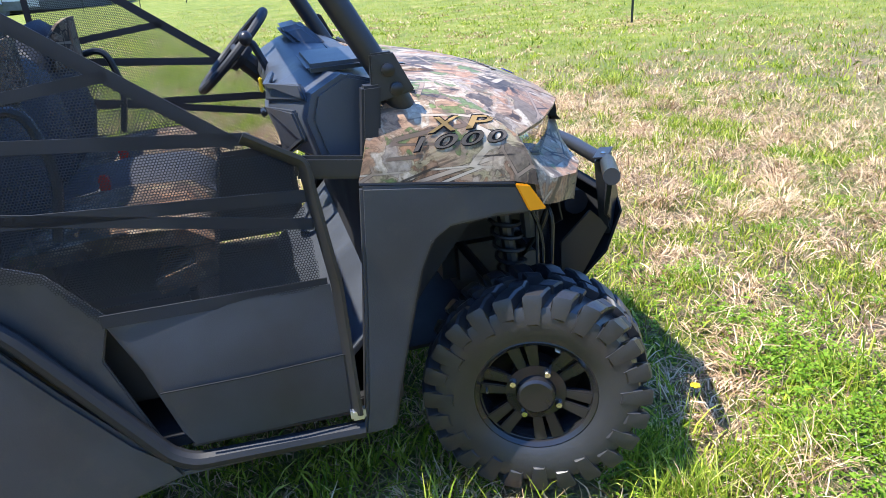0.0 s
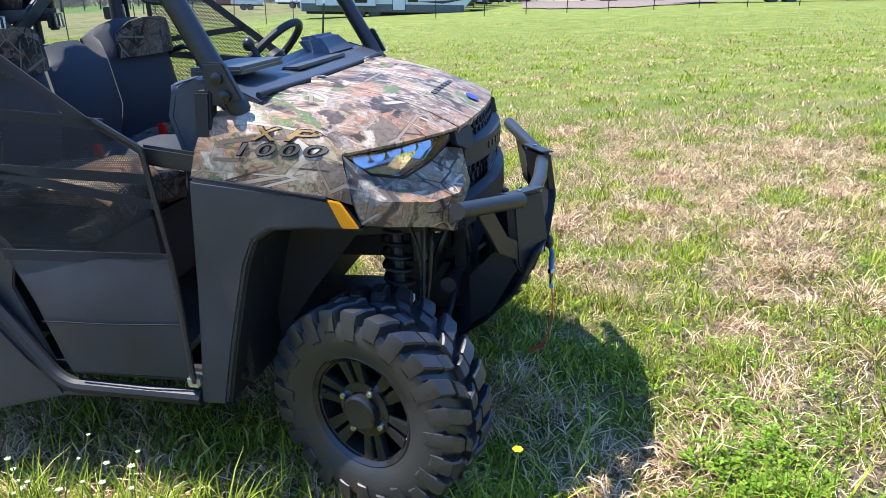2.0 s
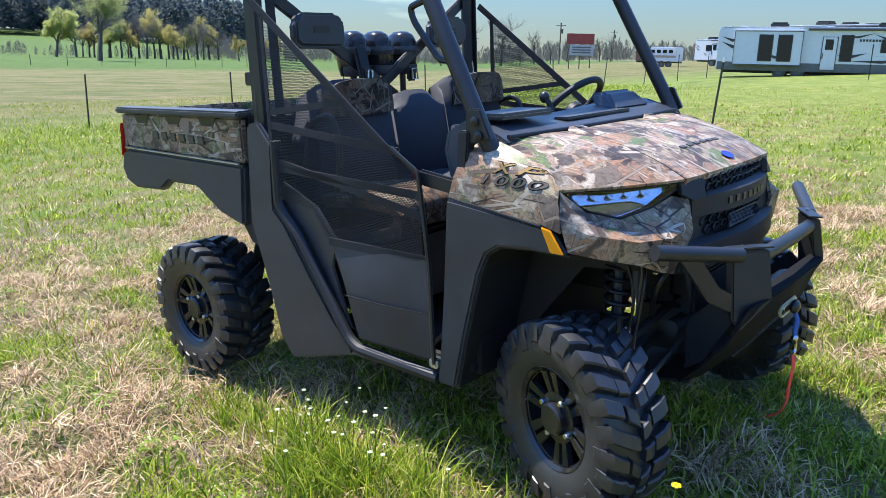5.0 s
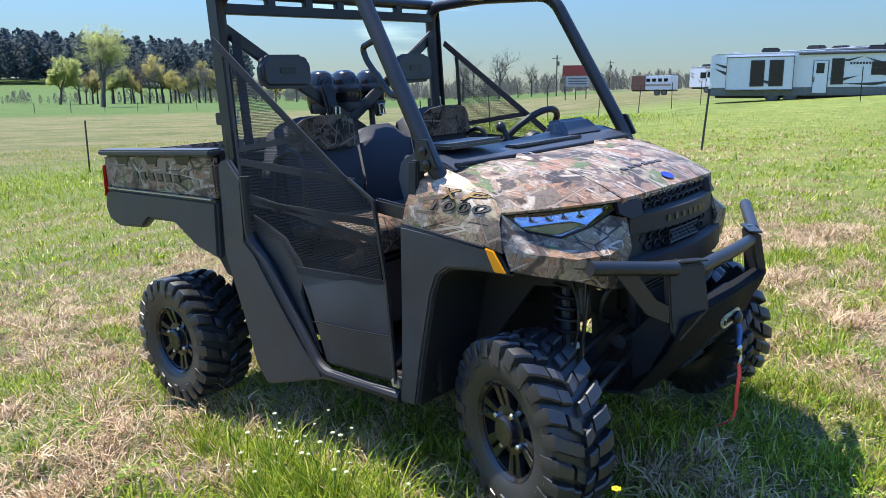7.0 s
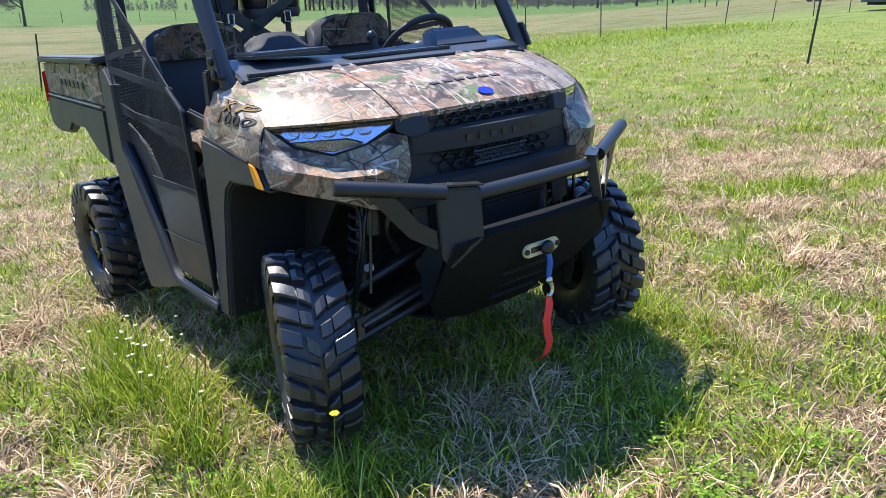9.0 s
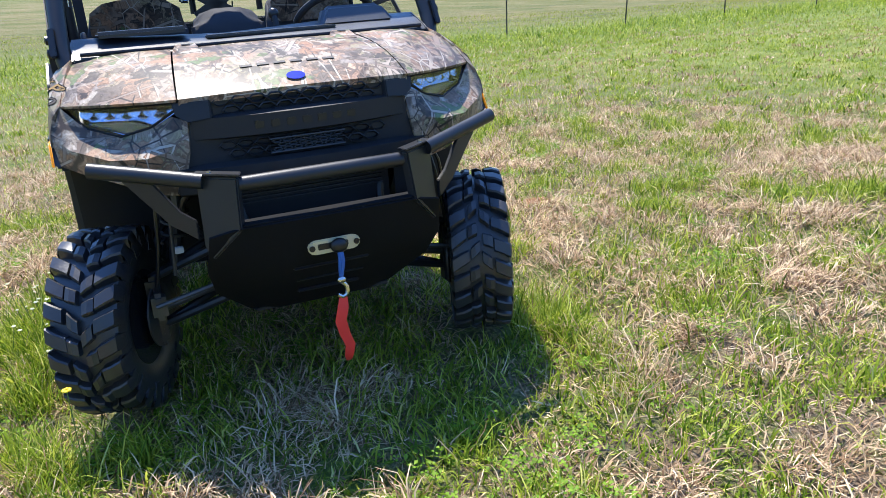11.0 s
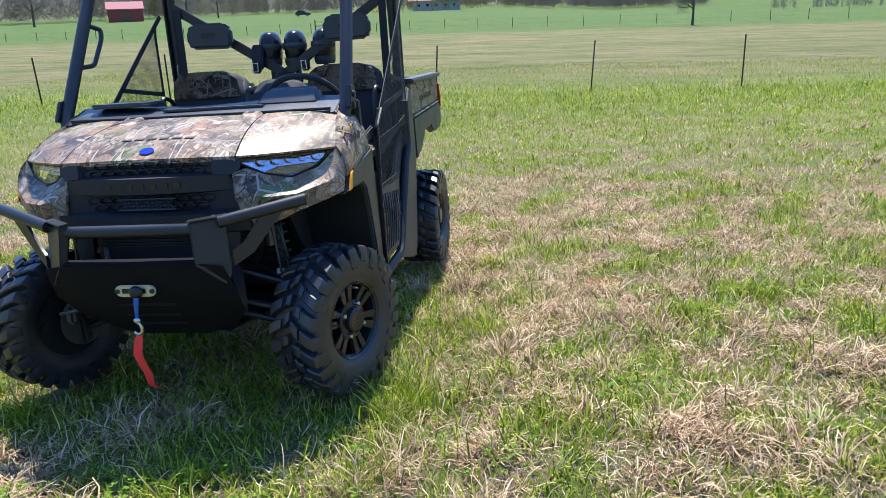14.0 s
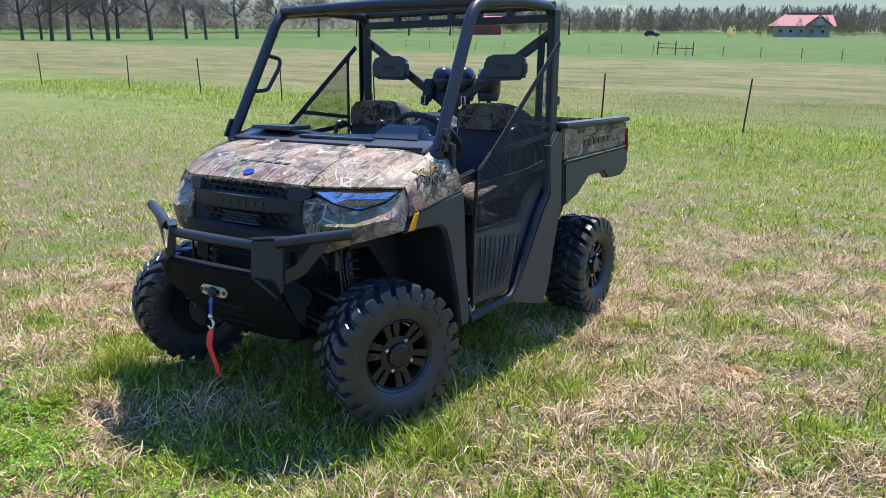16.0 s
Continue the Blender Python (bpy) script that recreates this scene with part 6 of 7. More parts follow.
# ---- fences ----
POST = plain("dark green steel post", (0.030, 0.036, 0.028), 0.6, 0.3, 40, 0.3, 0.2)
WIRE = plain("galvanised wire", (0.22, 0.22, 0.21), 0.5, 0.6, 20, 0.2, 0.0)
DIRT = plain("bare orange clay", (0.46, 0.34, 0.17), 0.95, 0, 30, 0.4, 0.6)
CLAY = plain("red-brown clay crumbs", (0.42, 0.19, 0.085), 0.95, 0, 30, 0.4, 0.6)
WOOD = plain("weathered wood", (0.13, 0.10, 0.075), 0.85, 0, 30, 0.4, 0.4)
post_rng = random.Random(3)


def tee_post(h=1.45, w=1.0):
    b2 = prism([(-0.022 * w, 0, 0), (0.022 * w, 0, 0), (0.022 * w, 0.006 * w, 0), (0.004 * w, 0.008 * w, 0), (0.004 * w, 0.036 * w, 0), (-0.004 * w, 0.036 * w, 0), (-0.004 * w, 0.008 * w, 0), (-0.022 * w, 0.006 * w, 0)], (0, 0, h))
    return b2


def set_post(parent, x, y, lean=0.05, h=1.45, w=1.0, name="post", tip=None):
    p = part(name, tee_post(h, w), POST, parent)
    p.matrix_world = Matrix.Translation((x, y, lie(x, y) - 0.06)) @ Matrix.Rotation(post_rng.gauss(0, lean), 4, "X") @ Matrix.Rotation(post_rng.gauss(0, lean), 4, "Y")
    if tip:
        part("tip", box((0, 0.01, h - 0.04), (0.046, 0.04, 0.10), 0.004), tip, p, "pale painted tip")
    return p


fence = thing("wire_fence", "wire fence on dark steel posts along the field edge", "fence")
ys = [-36.0, -31.2, -26.6, -22.0, -17.8, -13.4, -9.3, -5.6, -1.8, 2.5, 6.7, 11.0, 15.2, 19.0, 22.8, 26.6, 30.4, 34.0, 38.0, 42.0]
xs = [-15.0, -15.2, -16.4, -16.4, -16.6, -16.5, -16.4, -17.0, -17.3, -17.8, -18.6, -18.2, -17.8, -17.4, -17.0, -16.6, -16.2, -15.9, -15.9, -15.9]
for px, py in zip(xs, ys):
    set_post(fence, px, py, 0.035)
for hz in (0.35, 0.75, 1.15):
    part("wire", tube([(px, py, lie(px, py) + hz) for px, py in zip(xs, ys)], 0.0022, 4), WIRE, fence)
far_fence = thing("far_fence", "far line of thin fence posts across the meadow", "fence")
for i in range(34):
    set_post(far_fence, -100 + post_rng.gauss(0, 0.3), -78 + i * 4.6, 0.03, 1.35, 1.8)
for hz in (0.5, 1.1):
    part("wire", tube([(-100, -78, lie(-100, 0) + hz), (-100, 78, lie(-100, 0) + hz)], 0.006, 4), WIRE, far_fence)
brace = thing("fence_brace", "dark wooden H-shaped fence brace in the meadow", "fence")
for py in (-31.3, -28.9, -26.6):
    part("post", tube([(-100, py, -0.7), (-100, py, 1.2)], 0.08, 8), WOOD, brace)
part("rail", tube([(-100, -31.3, 0.35), (-100, -26.6, 0.35)], 0.06, 8), WOOD, brace)
part("rail", tube([(-100, -31.3, 0.9), (-100, -28.9, 0.85)], 0.04, 8), WOOD, brace)
TIP = plain("pale paint", (0.7, 0.7, 0.68), 0.5, 0, 40, 0.1, 0.0)
for px, py, ln in ((-4.03, 13.2, 0.07), (7.15, 10.12, 0.02)):
    lone = thing("steel_post", "single leaning steel post in a patch of bare clay", "post", None, "single posts")
    set_post(lone, px, py, 0.0, 1.42, 1.0, "post", TIP).rotation_euler[1] = ln
    n = 2400
    x, y = px + rng.normal(0, 0.65, n), py + rng.normal(0, 0.35, n)
    blades("bare_soil", DIRT, x, y, 0.04 + 0.04 * rng.random(n), 0.006 + 0.008 * rng.random(n), 0.9 + 0.4 * rng.random(n), 0.3 + 0.0 * x, "patch of bare orange clay round a post", "soil")

# ---- trees ----
BARK = plain("grey bark", (0.095, 0.080, 0.066), 0.9, 0, 12, 0.35, 0.5)
TWIG = plain("grey-brown twigs", (0.17, 0.145, 0.125), 0.9, 0, 4, 0.3, 0.0)
LEAF_Y = blade_material("yellow-green young leaves", [(0, (0.42, 0.38, 0.12)), (0.5, (0.56, 0.49, 0.18)), (1, (0.66, 0.58, 0.27))], 0.7, 0.7)
LEAF_G = blade_material("light green young leaves", [(0, (0.32, 0.36, 0.11)), (0.5, (0.46, 0.49, 0.18)), (1, (0.57, 0.58, 0.27))], 0.7, 0.7)
# needle colours greyed and lightened to put in the distant haziness
LEAF_P = blade_material("dark evergreen needles, paled to show hazy air", [(0, (0.085, 0.108, 0.118)), (0.5, (0.092, 0.116, 0.124)), (1, (0.102, 0.126, 0.130))], 0.8, 0.45)


def grow(seed, height, levels=5, spread=0.55, leaf=0, leaf_size=0.25, stem=0.46, low=1):
    """Limbs as tapered four-sided bars; leaves as small crossed scraps at the tips."""
    r = random.Random(seed)
    wood, twig, leaves = ([], []), ([], []), ([], [])

    def bar(store, a, b, ra, rb):
        v, f = store
        d = (b - a).normalized()
        u = d.orthogonal().normalized()
        w = d.cross(u)
        k = len(v)
        for p, rad in ((a, ra), (b, rb)):
            v.extend((p + u * rad, p + w * rad, p - u * rad, p - w * rad))
        for i in range(4):
            f.append((k + i, k + (i + 1) % 4, k + 4 + (i + 1) % 4, k + 4 + i))

    def scrap(p):
        v, f = leaves
        for _ in range(leaf):
            c = p + Vector((r.gauss(0, 1), r.gauss(0, 1), r.gauss(0, 1))) * leaf_size * 1.6
            a = Vector((r.gauss(0, 1), r.gauss(0, 1), r.gauss(0, 1))).normalized() * leaf_size
            b = a.orthogonal().normalized() * leaf_size * 0.6
            k = len(v)
            v.extend((c - a, c + b, c + a, c - b))
            f.append((k, k + 1, k + 2, k + 3))

    def limb(p, d, length, rad, lev):
        store = wood if lev < 2 else twig
        q = p
        n = 3
        for i in range(n):
            wob = 0.04 if lev == 0 else 0.13
            nd = (d + Vector((r.gauss(0, wob), r.gauss(0, wob), r.gauss(0, 0.06) + 0.10))).normalized()
            e = q + nd * length / n
            ra, rb = rad * (1 - 0.4 * i / n), rad * (1 - 0.4 * (i + 1) / n)
            bar(store, q, e, ra, rb)
            if lev < levels and (i >= (2 - low) or lev):
                for _ in range(2 if lev < 3 else 1 + (r.random() < 0.6)):
                    a = r.uniform(0, 2 * math.pi)
                    side = nd.orthogonal().normalized()
                    side = Matrix.Rotation(a, 3, nd) @ side
                    limb(e, (nd * (1 - spread) + side * spread * r.uniform(0.8, 1.4)).normalized(), length * r.uniform(0.48, 0.70), rb * 0.62, lev + 1)
            q, d = e, nd
        if leaf and lev >= levels - 1:
            scrap(q)

    limb(Vector((0, 0, -0.2)), Vector((r.gauss(0, 0.04), r.gauss(0, 0.04), 1)).normalized(), height * stem, height * 0.026, 0)
    return wood, twig, leaves


def make_mesh(name, vf, mat):
    me = bpy.data.meshes.new(name)
    me.from_pydata([tuple(v) for v in vf[0]], [], vf[1])
    me.materials.append(mat)
    return me


def tree(seed, height, label, leaf=0, mat=None, levels=5, size=0.25, spread=0.55, stem=0.46, low=1):
    wood, twig, leaves = grow(seed, height, levels, spread, leaf, size, stem, low)
    t = thing("tree", label, "tree", None, "field trees")
    for nm, vf, mm in (("trunk", wood, BARK), ("branching", twig, TWIG), ("crown", leaves, mat)):
        if vf[0]:
            ob = new(nm, make_mesh(nm, vf, mm))
            ob.parent = t
    return t


def place(az, d, frm=(2.4, -2.7)):
    return frm[0] + d * math.cos(radians(az)), frm[1] + d * math.sin(radians(az))


def base_of(x, y):
    d, az = math.hypot(x, y), math.degrees(math.atan2(y, x))
    rise = max(0.0, min(1.0, (d - 250) / 300)) * max(0.0, 1 - abs(az - 160) / 30)
    return lie(x, y) + 14 * rise


def stand(t, spots, first=True):
    """Puts a tree at the first spot and copies of it, turned and scaled, at the rest."""
    for i, (x, y, s, a) in enumerate(spots):
        m = Matrix.Translation((x, y, base_of(x, y) - 0.1)) @ Matrix.Rotation(a, 4, "Z") @ Matrix.Scale(s, 4)
        if i == 0:
            t.matrix_world = m
        else:
            c = copy_thing(t, Matrix())
            c.matrix_world = m


tr = random.Random(11)
lone_tree = tree(2, 10.0, "lone bare spreading tree in the meadow", 0, None, 5, 0.2, 0.62)
stand(lone_tree, [(-87.3, 16.4, 0.64, 0.4)])
big = tree(3, 21.0, "tall tree with sparse pale green spring leaves", 3, LEAF_G, 5, 0.10, 0.40, 0.36, 1)
stand(big, [(*place(154.6, 165), 1.0, 0.0)])
young = tree(8, 12.0, "leafy light green tree at the field's end", 5, LEAF_G, 5, 0.12, 0.42, 0.38, 1)
stand(young, [(*place(157.2, 225), 1.25, 0.3), (*place(154.0, 232), 1.0, 1.2), (*place(148.9, 238), 0.95, 2.2)])
gold = tree(9, 12.0, "tree with yellow-green spring leaves at the field's end", 3, LEAF_Y, 5, 0.10, 0.42, 0.38, 1)
stand(gold, [(*place(az, 225 + 20 * tr.random()), s, tr.random() * 6) for az, s in ((150.7, 1.3), (147.5, 1.2), (152.6, 0.95), (149.6, 0.9), (155.2, 0.9), (145.5, 0.7), (143.0, 0.7), (135.0, 0.5))])
bare = tree(14, 18.0, "tall bare tree along the field's far side", 0, None, 5, 0.2, 0.46)
spots = [(*place(az, d, (3.6, 2.6)), s, tr.random() * 6) for az, d, s in ((-118.3, 190, 1.0), (-119.4, 200, 0.9), (-120.0, 185, 1.0), (-121.0, 190, 1.05), (-122.4, 200, 0.9), (-123.4, 190, 1.0), (-124.0, 210, 1.0),
          (-126.1, 190, 1.1), (-128.4, 205, 0.95), (-129.7, 195, 0.8), (-131.8, 200, 0.95), (-134.5, 215, 0.9), (-116.5, 190, 1.0), (-114.5, 200, 1.0), (-137.5, 220, 0.8), (-140.2, 230, 0.75), (-144.0, 240, 0.7), (-147.0, 245, 0.7), (-153.5, 260, 0.75), (-155.6, 265, 0.7))]
stand(bare, spots)
bare2 = tree(21, 11.0, "bare tree beyond the road", 0, None, 4, 0.2, 0.5)
stand(bare2, [(*place(az, d), s, tr.random() * 6) for az, d, s in ((129.3, 190, 1.15), (126.6, 180, 1.2), (124.2, 200, 0.9), (125.2, 190, 0.6), (123.0, 180, 0.6), (131.0, 210, 0.7), (133.5, 220, 0.7), (121.8, 230, 0.8), (119.5, 220, 0.7), (118.7, 210, 0.75), (138.0, 230, 0.8), (141.5, 240, 0.9), (144.0, 250, 0.9), (156.0, 232, 1.1), (155.6, 240, 0.9), (154.9, 236, 1.2), (153.9, 238, 1.2), (153.2, 232, 1.3), (152.8, 240, 1.0), (152.1, 234, 1.4), (151.6, 230, 1.2), (151.1, 242, 1.3), (150.2, 236, 1.2), (149.9, 240, 1.0), (149.2, 232, 1.2), (148.3, 238, 1.3), (147.9, 232, 1.1), (146.9, 240, 1.1))])


def woods(name, mat, label, n, az0, az1, d0, d1, h0, h1, frm, seed, shape="round", gaps=0.0):
    """Far woodland as one mass of many small scraps round hidden stems."""
    r = random.Random(seed)
    v, f = [], []
    for _ in range(n):
        az, d, h = r.uniform(az0, az1), r.uniform(d0, d1), r.uniform(h0, h1)
        x, y = place(az, d, frm)
        z = base_of(x, y)
        m = 110 if shape == "fine" else 64
        for k in range(m):
            u = r.random()
            wid = (0.20 * h * (1 - 0.75 * u)) if shape == "cone" else 0.26 * h * math.sin(math.pi * min(1, 0.18 + 0.80 * u))
            a = r.uniform(0, 2 * math.pi)
            c = Vector((x + wid * math.cos(a) * r.random() ** 0.5, y + wid * math.sin(a) * r.random() ** 0.5, z + h * (0.12 + 0.88 * u)))
            s = h * r.uniform(0.04, 0.085) * (0.62 if shape == "fine" else 1 - gaps * 0.5)
            p = Vector((r.gauss(0, 1), r.gauss(0, 1), r.gauss(0, 1) + (2.2 if gaps else 0))).normalized() * s * (2.6 if gaps else 1.0)
            q = p.orthogonal().normalized() * s * (0.8 if gaps == 0 else 0.20)
            k0 = len(v)
            v.extend((c - p, c + q, c + p, c - q))
            f.append((k0, k0 + 1, k0 + 2, k0 + 3))
    ob = new(name, make_mesh(name, (v, f), mat))
    return tagged(ob, label, "woodland", kind="stuff")


# the scrub's grey-brown is lightened in colour to suggest hazy air
SCRUB = blade_material("grey-brown winter scrub, paled for hazy air", [(0, (0.13, 0.118, 0.108)), (0.5, (0.19, 0.172, 0.150)), (1, (0.26, 0.235, 0.19))], 0.9, 0.25)
SCRUB_G = blade_material("budding scrub", [(0, (0.11, 0.115, 0.060)), (0.5, (0.18, 0.17, 0.085)), (1, (0.25, 0.20, 0.10))], 0.9, 0.25)
woods("pine_wood", LEAF_P, "evergreen wood on the far hill, paled for hazy air", 900, 145.0, 174.0, 430, 560, 19, 27, (2.4, -2.7), 1, "fine")
woods("bare_wood", SCRUB, "grey leafless wood along the horizon", 820, -108, -152, 285, 340, 9, 14, (3.6, 2.6), 2, "round", 0.3)
woods("bare_wood", SCRUB, "grey leafless wood along the horizon", 820, -152, -190, 300, 350, 5, 10, (3.6, 2.6), 3, "round", 0.3)
woods("budding_wood", SCRUB_G, "budding olive-green wood along the horizon", 110, -150, -178, 280, 300, 4, 8, (3.6, 2.6), 4, "round", 0.3)
woods("bare_wood", SCRUB, "grey leafless wood behind the road", 620, 108, 150, 260, 330, 3, 7, (2.4, -2.7), 5, "round", 0.3)
woods("hedge", SCRUB, "low scrub hedge at the field's far edge", 200, 118, 165, 240, 262, 2, 4, (2.4, -2.7), 6, "round", 0.2)

# ---- camper trailers and far buildings ----
RV_WHITE = plain("white fibreglass", (0.62, 0.65, 0.70), 0.35, 0, 3, 0.04, 0.02)
RV_GREY = plain("grey lower panel", (0.10, 0.11, 0.12), 0.4, 0, 3, 0.2, 0.02)
RV_BLACK = plain("black graphic film", (0.03, 0.033, 0.04), 0.35, 0, 3, 0.2, 0.0)
RV_TAN = plain("tan graphic film", (0.30, 0.25, 0.20), 0.4, 0, 3, 0.2, 0.0)
GLASS_DARK = plain("tinted window", (0.012, 0.014, 0.017), 0.08, 0, 3, 0.2, 0.0)
BRICK_RED = plain("red painted boards", (0.30, 0.055, 0.045), 0.7, 0, 3, 0.25, 0.1)
ROOF_PINK = plain("faded red metal roof", (0.40, 0.15, 0.15), 0.8, 0.0, 3, 0.1, 0.05)
WALL_PALE = plain("pale siding", (0.40, 0.41, 0.42), 0.7, 0, 3, 0.1, 0.05)
RUST = plain("rust-brown panel", (0.15, 0.07, 0.05), 0.6, 0, 3, 0.25, 0.1)
GRAVEL = plain("tan gravel", (0.19, 0.140, 0.105), 0.95, 0, 6, 0.2, 0.5)


def wheel_simple(c, r, parent, along):
    w = part("wheel", lathe([(r * 0.5, -0.09), (r * 0.96, -0.11), (r, -0.06), (r, 0.06), (r * 0.96, 0.11), (r * 0.5, 0.09)], 20, None, Matrix.Translation(c)), RUBBER, parent)
    part("rim", lathe([(r * 0.1, -0.10), (r * 0.55, -0.105), (r * 0.55, 0.105), (r * 0.1, 0.10)], 16, None, Matrix.Translation(c)), CAST, w)


def camper(label, m, length, height, nose=True, accent=None, windows=(), slide=None, axle=0.32, dark_low=True, front_win=False, z0=0.62, body=None):
    """A travel trailer along its own x, its seen side towards -y."""
    accent = accent or RV_BLACK
    t = thing("camper_trailer", label, "camper trailer", m, "parked campers")
    w = 2.45
    side = [(0, z0), (length - (0.9 if nose else 0.1), z0), (length, z0 + (1.0 if nose else 0.1)), (length - 0.1, z0 + height * 0.62), (length - (0.9 if nose else 0.1), z0 + height), (0.12, z0 + height), (0, z0 + height - 0.12)]
    part("body", prism([(x, 0, z) for x, z in side], (0, w, 0), 0.05), body or RV_WHITE, t)
    if dark_low:
        part("skirt", box((length * 0.47, w / 2, z0 + 0.22), (length * 0.93, w + 0.02, 0.48), 0.02), RV_GREY, t, "dark grey lower panel")
    part("chassis", box((length * 0.48, w / 2, z0 - 0.08), (length * 0.9, w * 0.7, 0.16), 0.01), PLASTIC_DARK, t)
    part("roof_edge", box((length * 0.46, w / 2, z0 + height + 0.01), (length * 0.88, w + 0.04, 0.05), 0.015), RV_WHITE, t)
    for u in (0.30, 0.82):
        part("air_conditioner", box((length * u, w / 2, z0 + height + 0.17), (0.95, 0.75, 0.30), 0.08), PLASTIC_DARK, t, "dark rooftop air conditioner")
    for u in (0.12, 0.55):
        part("vent", box((length * u, w / 2, z0 + height + 0.07), (0.35, 0.35, 0.10), 0.02), RV_WHITE, t)
    for k in range(2):
        for yy in (0.12, w - 0.12):
            wheel_simple((length * axle + k * 0.95, yy, 0.38), 0.38, t, 0)
    if slide:
        part("slide_out", box((length * slide[0], -0.10, z0 + height * 0.52), (length * slide[1], 0.35, height * 0.80), 0.02), RV_WHITE, t, "white slide-out room")
        part("slide_trim", tube([(length * (slide[0] - slide[1] / 2), -0.29, z0 + height * 0.13), (length * (slide[0] + slide[1] / 2), -0.29, z0 + height * 0.13), (length * (slide[0] + slide[1] / 2), -0.29, z0 + height * 0.91), (length * (slide[0] - slide[1] / 2), -0.29, z0 + height * 0.91)], 0.03, 4, None, True), RV_BLACK, t)
    for u, zc, ww, hh in windows:
        out = 0.29 if slide and abs(u - slide[0]) < slide[1] / 2 else 0.015
        wn2 = part("window", box((length * u, -out, z0 + height * zc), (ww, 0.03, hh), 0.02), RV_BLACK, t, "tinted window in a black frame")
        part("pane", box((length * u, -out - 0.012, z0 + height * zc), (ww - 0.10, 0.02, hh - 0.10), 0.0), GLASS_DARK, wn2)
    # sweeping graphics
    for k, (xa, za, xb, zb, th) in enumerate(((0.02, 0.78, 0.13, 0.70, 0.10), (0.02, 0.66, 0.14, 0.52, 0.12), (0.24, 0.42, 0.36, 0.30, 0.10), (0.62, 0.80, 0.76, 0.88, 0.07), (0.60, 0.38, 0.74, 0.44, 0.10), (0.66, 0.26, 0.96, 0.34, 0.10), (0.76, 0.86, 0.96, 0.60, 0.13), (0.80, 0.48, 0.97, 0.52, 0.09))):
        out = 0.29 if slide and abs((xa + xb) / 2 - slide[0]) < slide[1] / 2 else 0.012
        p0, p1 = Vector((length * xa, -out, z0 + height * za)), Vector((length * xb, -out, z0 + height * zb))
        mid = (p0 + p1) / 2 + Vector((0, 0, -0.10))
        part("graphic", prism([p0, mid + Vector((0, 0, -th)), p1, mid + Vector((0, 0, th * 0.6))], (0, -0.008, 0)), accent, t)
    # entry door, awning, and the maker's lettering as plain blocks
    dr = part("door", box((length * 0.56, -0.02, z0 + height * 0.42), (0.72, 0.03, height * 0.74), 0.03), RV_WHITE, t, "entry door with a small window")
    part("pane", box((length * 0.56 - 0.02, -0.04, z0 + height * 0.62), (0.40, 0.02, 0.55), 0.02), GLASS_DARK, dr)
    part("handle", box((length * 0.56 - 0.30, -0.05, z0 + height * 0.36), (0.05, 0.03, 0.30), 0.01), DECAL, dr)
    part("frame", tube([(length * 0.56 - 0.37, -0.035, z0 + height * 0.05), (length * 0.56 + 0.37, -0.035, z0 + height * 0.05), (length * 0.56 + 0.37, -0.035, z0 + height * 0.79), (length * 0.56 - 0.37, -0.035, z0 + height * 0.79)], 0.022, 4, None, True), RV_BLACK, dr)
    for k in range(8):
        part("block", box((length * 0.70 + k * 0.15, -0.012, z0 + height * 0.72), (0.10, 0.01, 0.12), 0.0), RV_BLACK, t)
    part("awning", tube([(length * 0.45, -0.10, z0 + height - 0.10), (length * 0.93, -0.10, z0 + height - 0.10)], 0.06, 8), RV_BLACK, t, "rolled awning")
    part("hitch", tube([(length - 0.2, w / 2, 0.55), (length + 0.9, w / 2, 0.52)], 0.06, 6), PLASTIC_DARK, t)
    part("jack", tube([(length - 0.9, 0.2, 0.0), (length - 0.9, 0.2, 0.65)], 0.05, 6), CAST, t)
    if front_win:
        part("front_window", box((length - 0.12, w / 2, z0 + height * 0.70), (0.5, w * 0.55, 0.6), 0.08), GLASS_DARK, t)
    return t


def along(xa, ya, xb, yb):
    a = math.atan2(yb - ya, xb - xa)
    return Matrix.Translation((xa, ya, lie((xa + xb) / 2, (ya + yb) / 2) - 0.02)) @ Matrix.Rotation(a, 4, "Z")


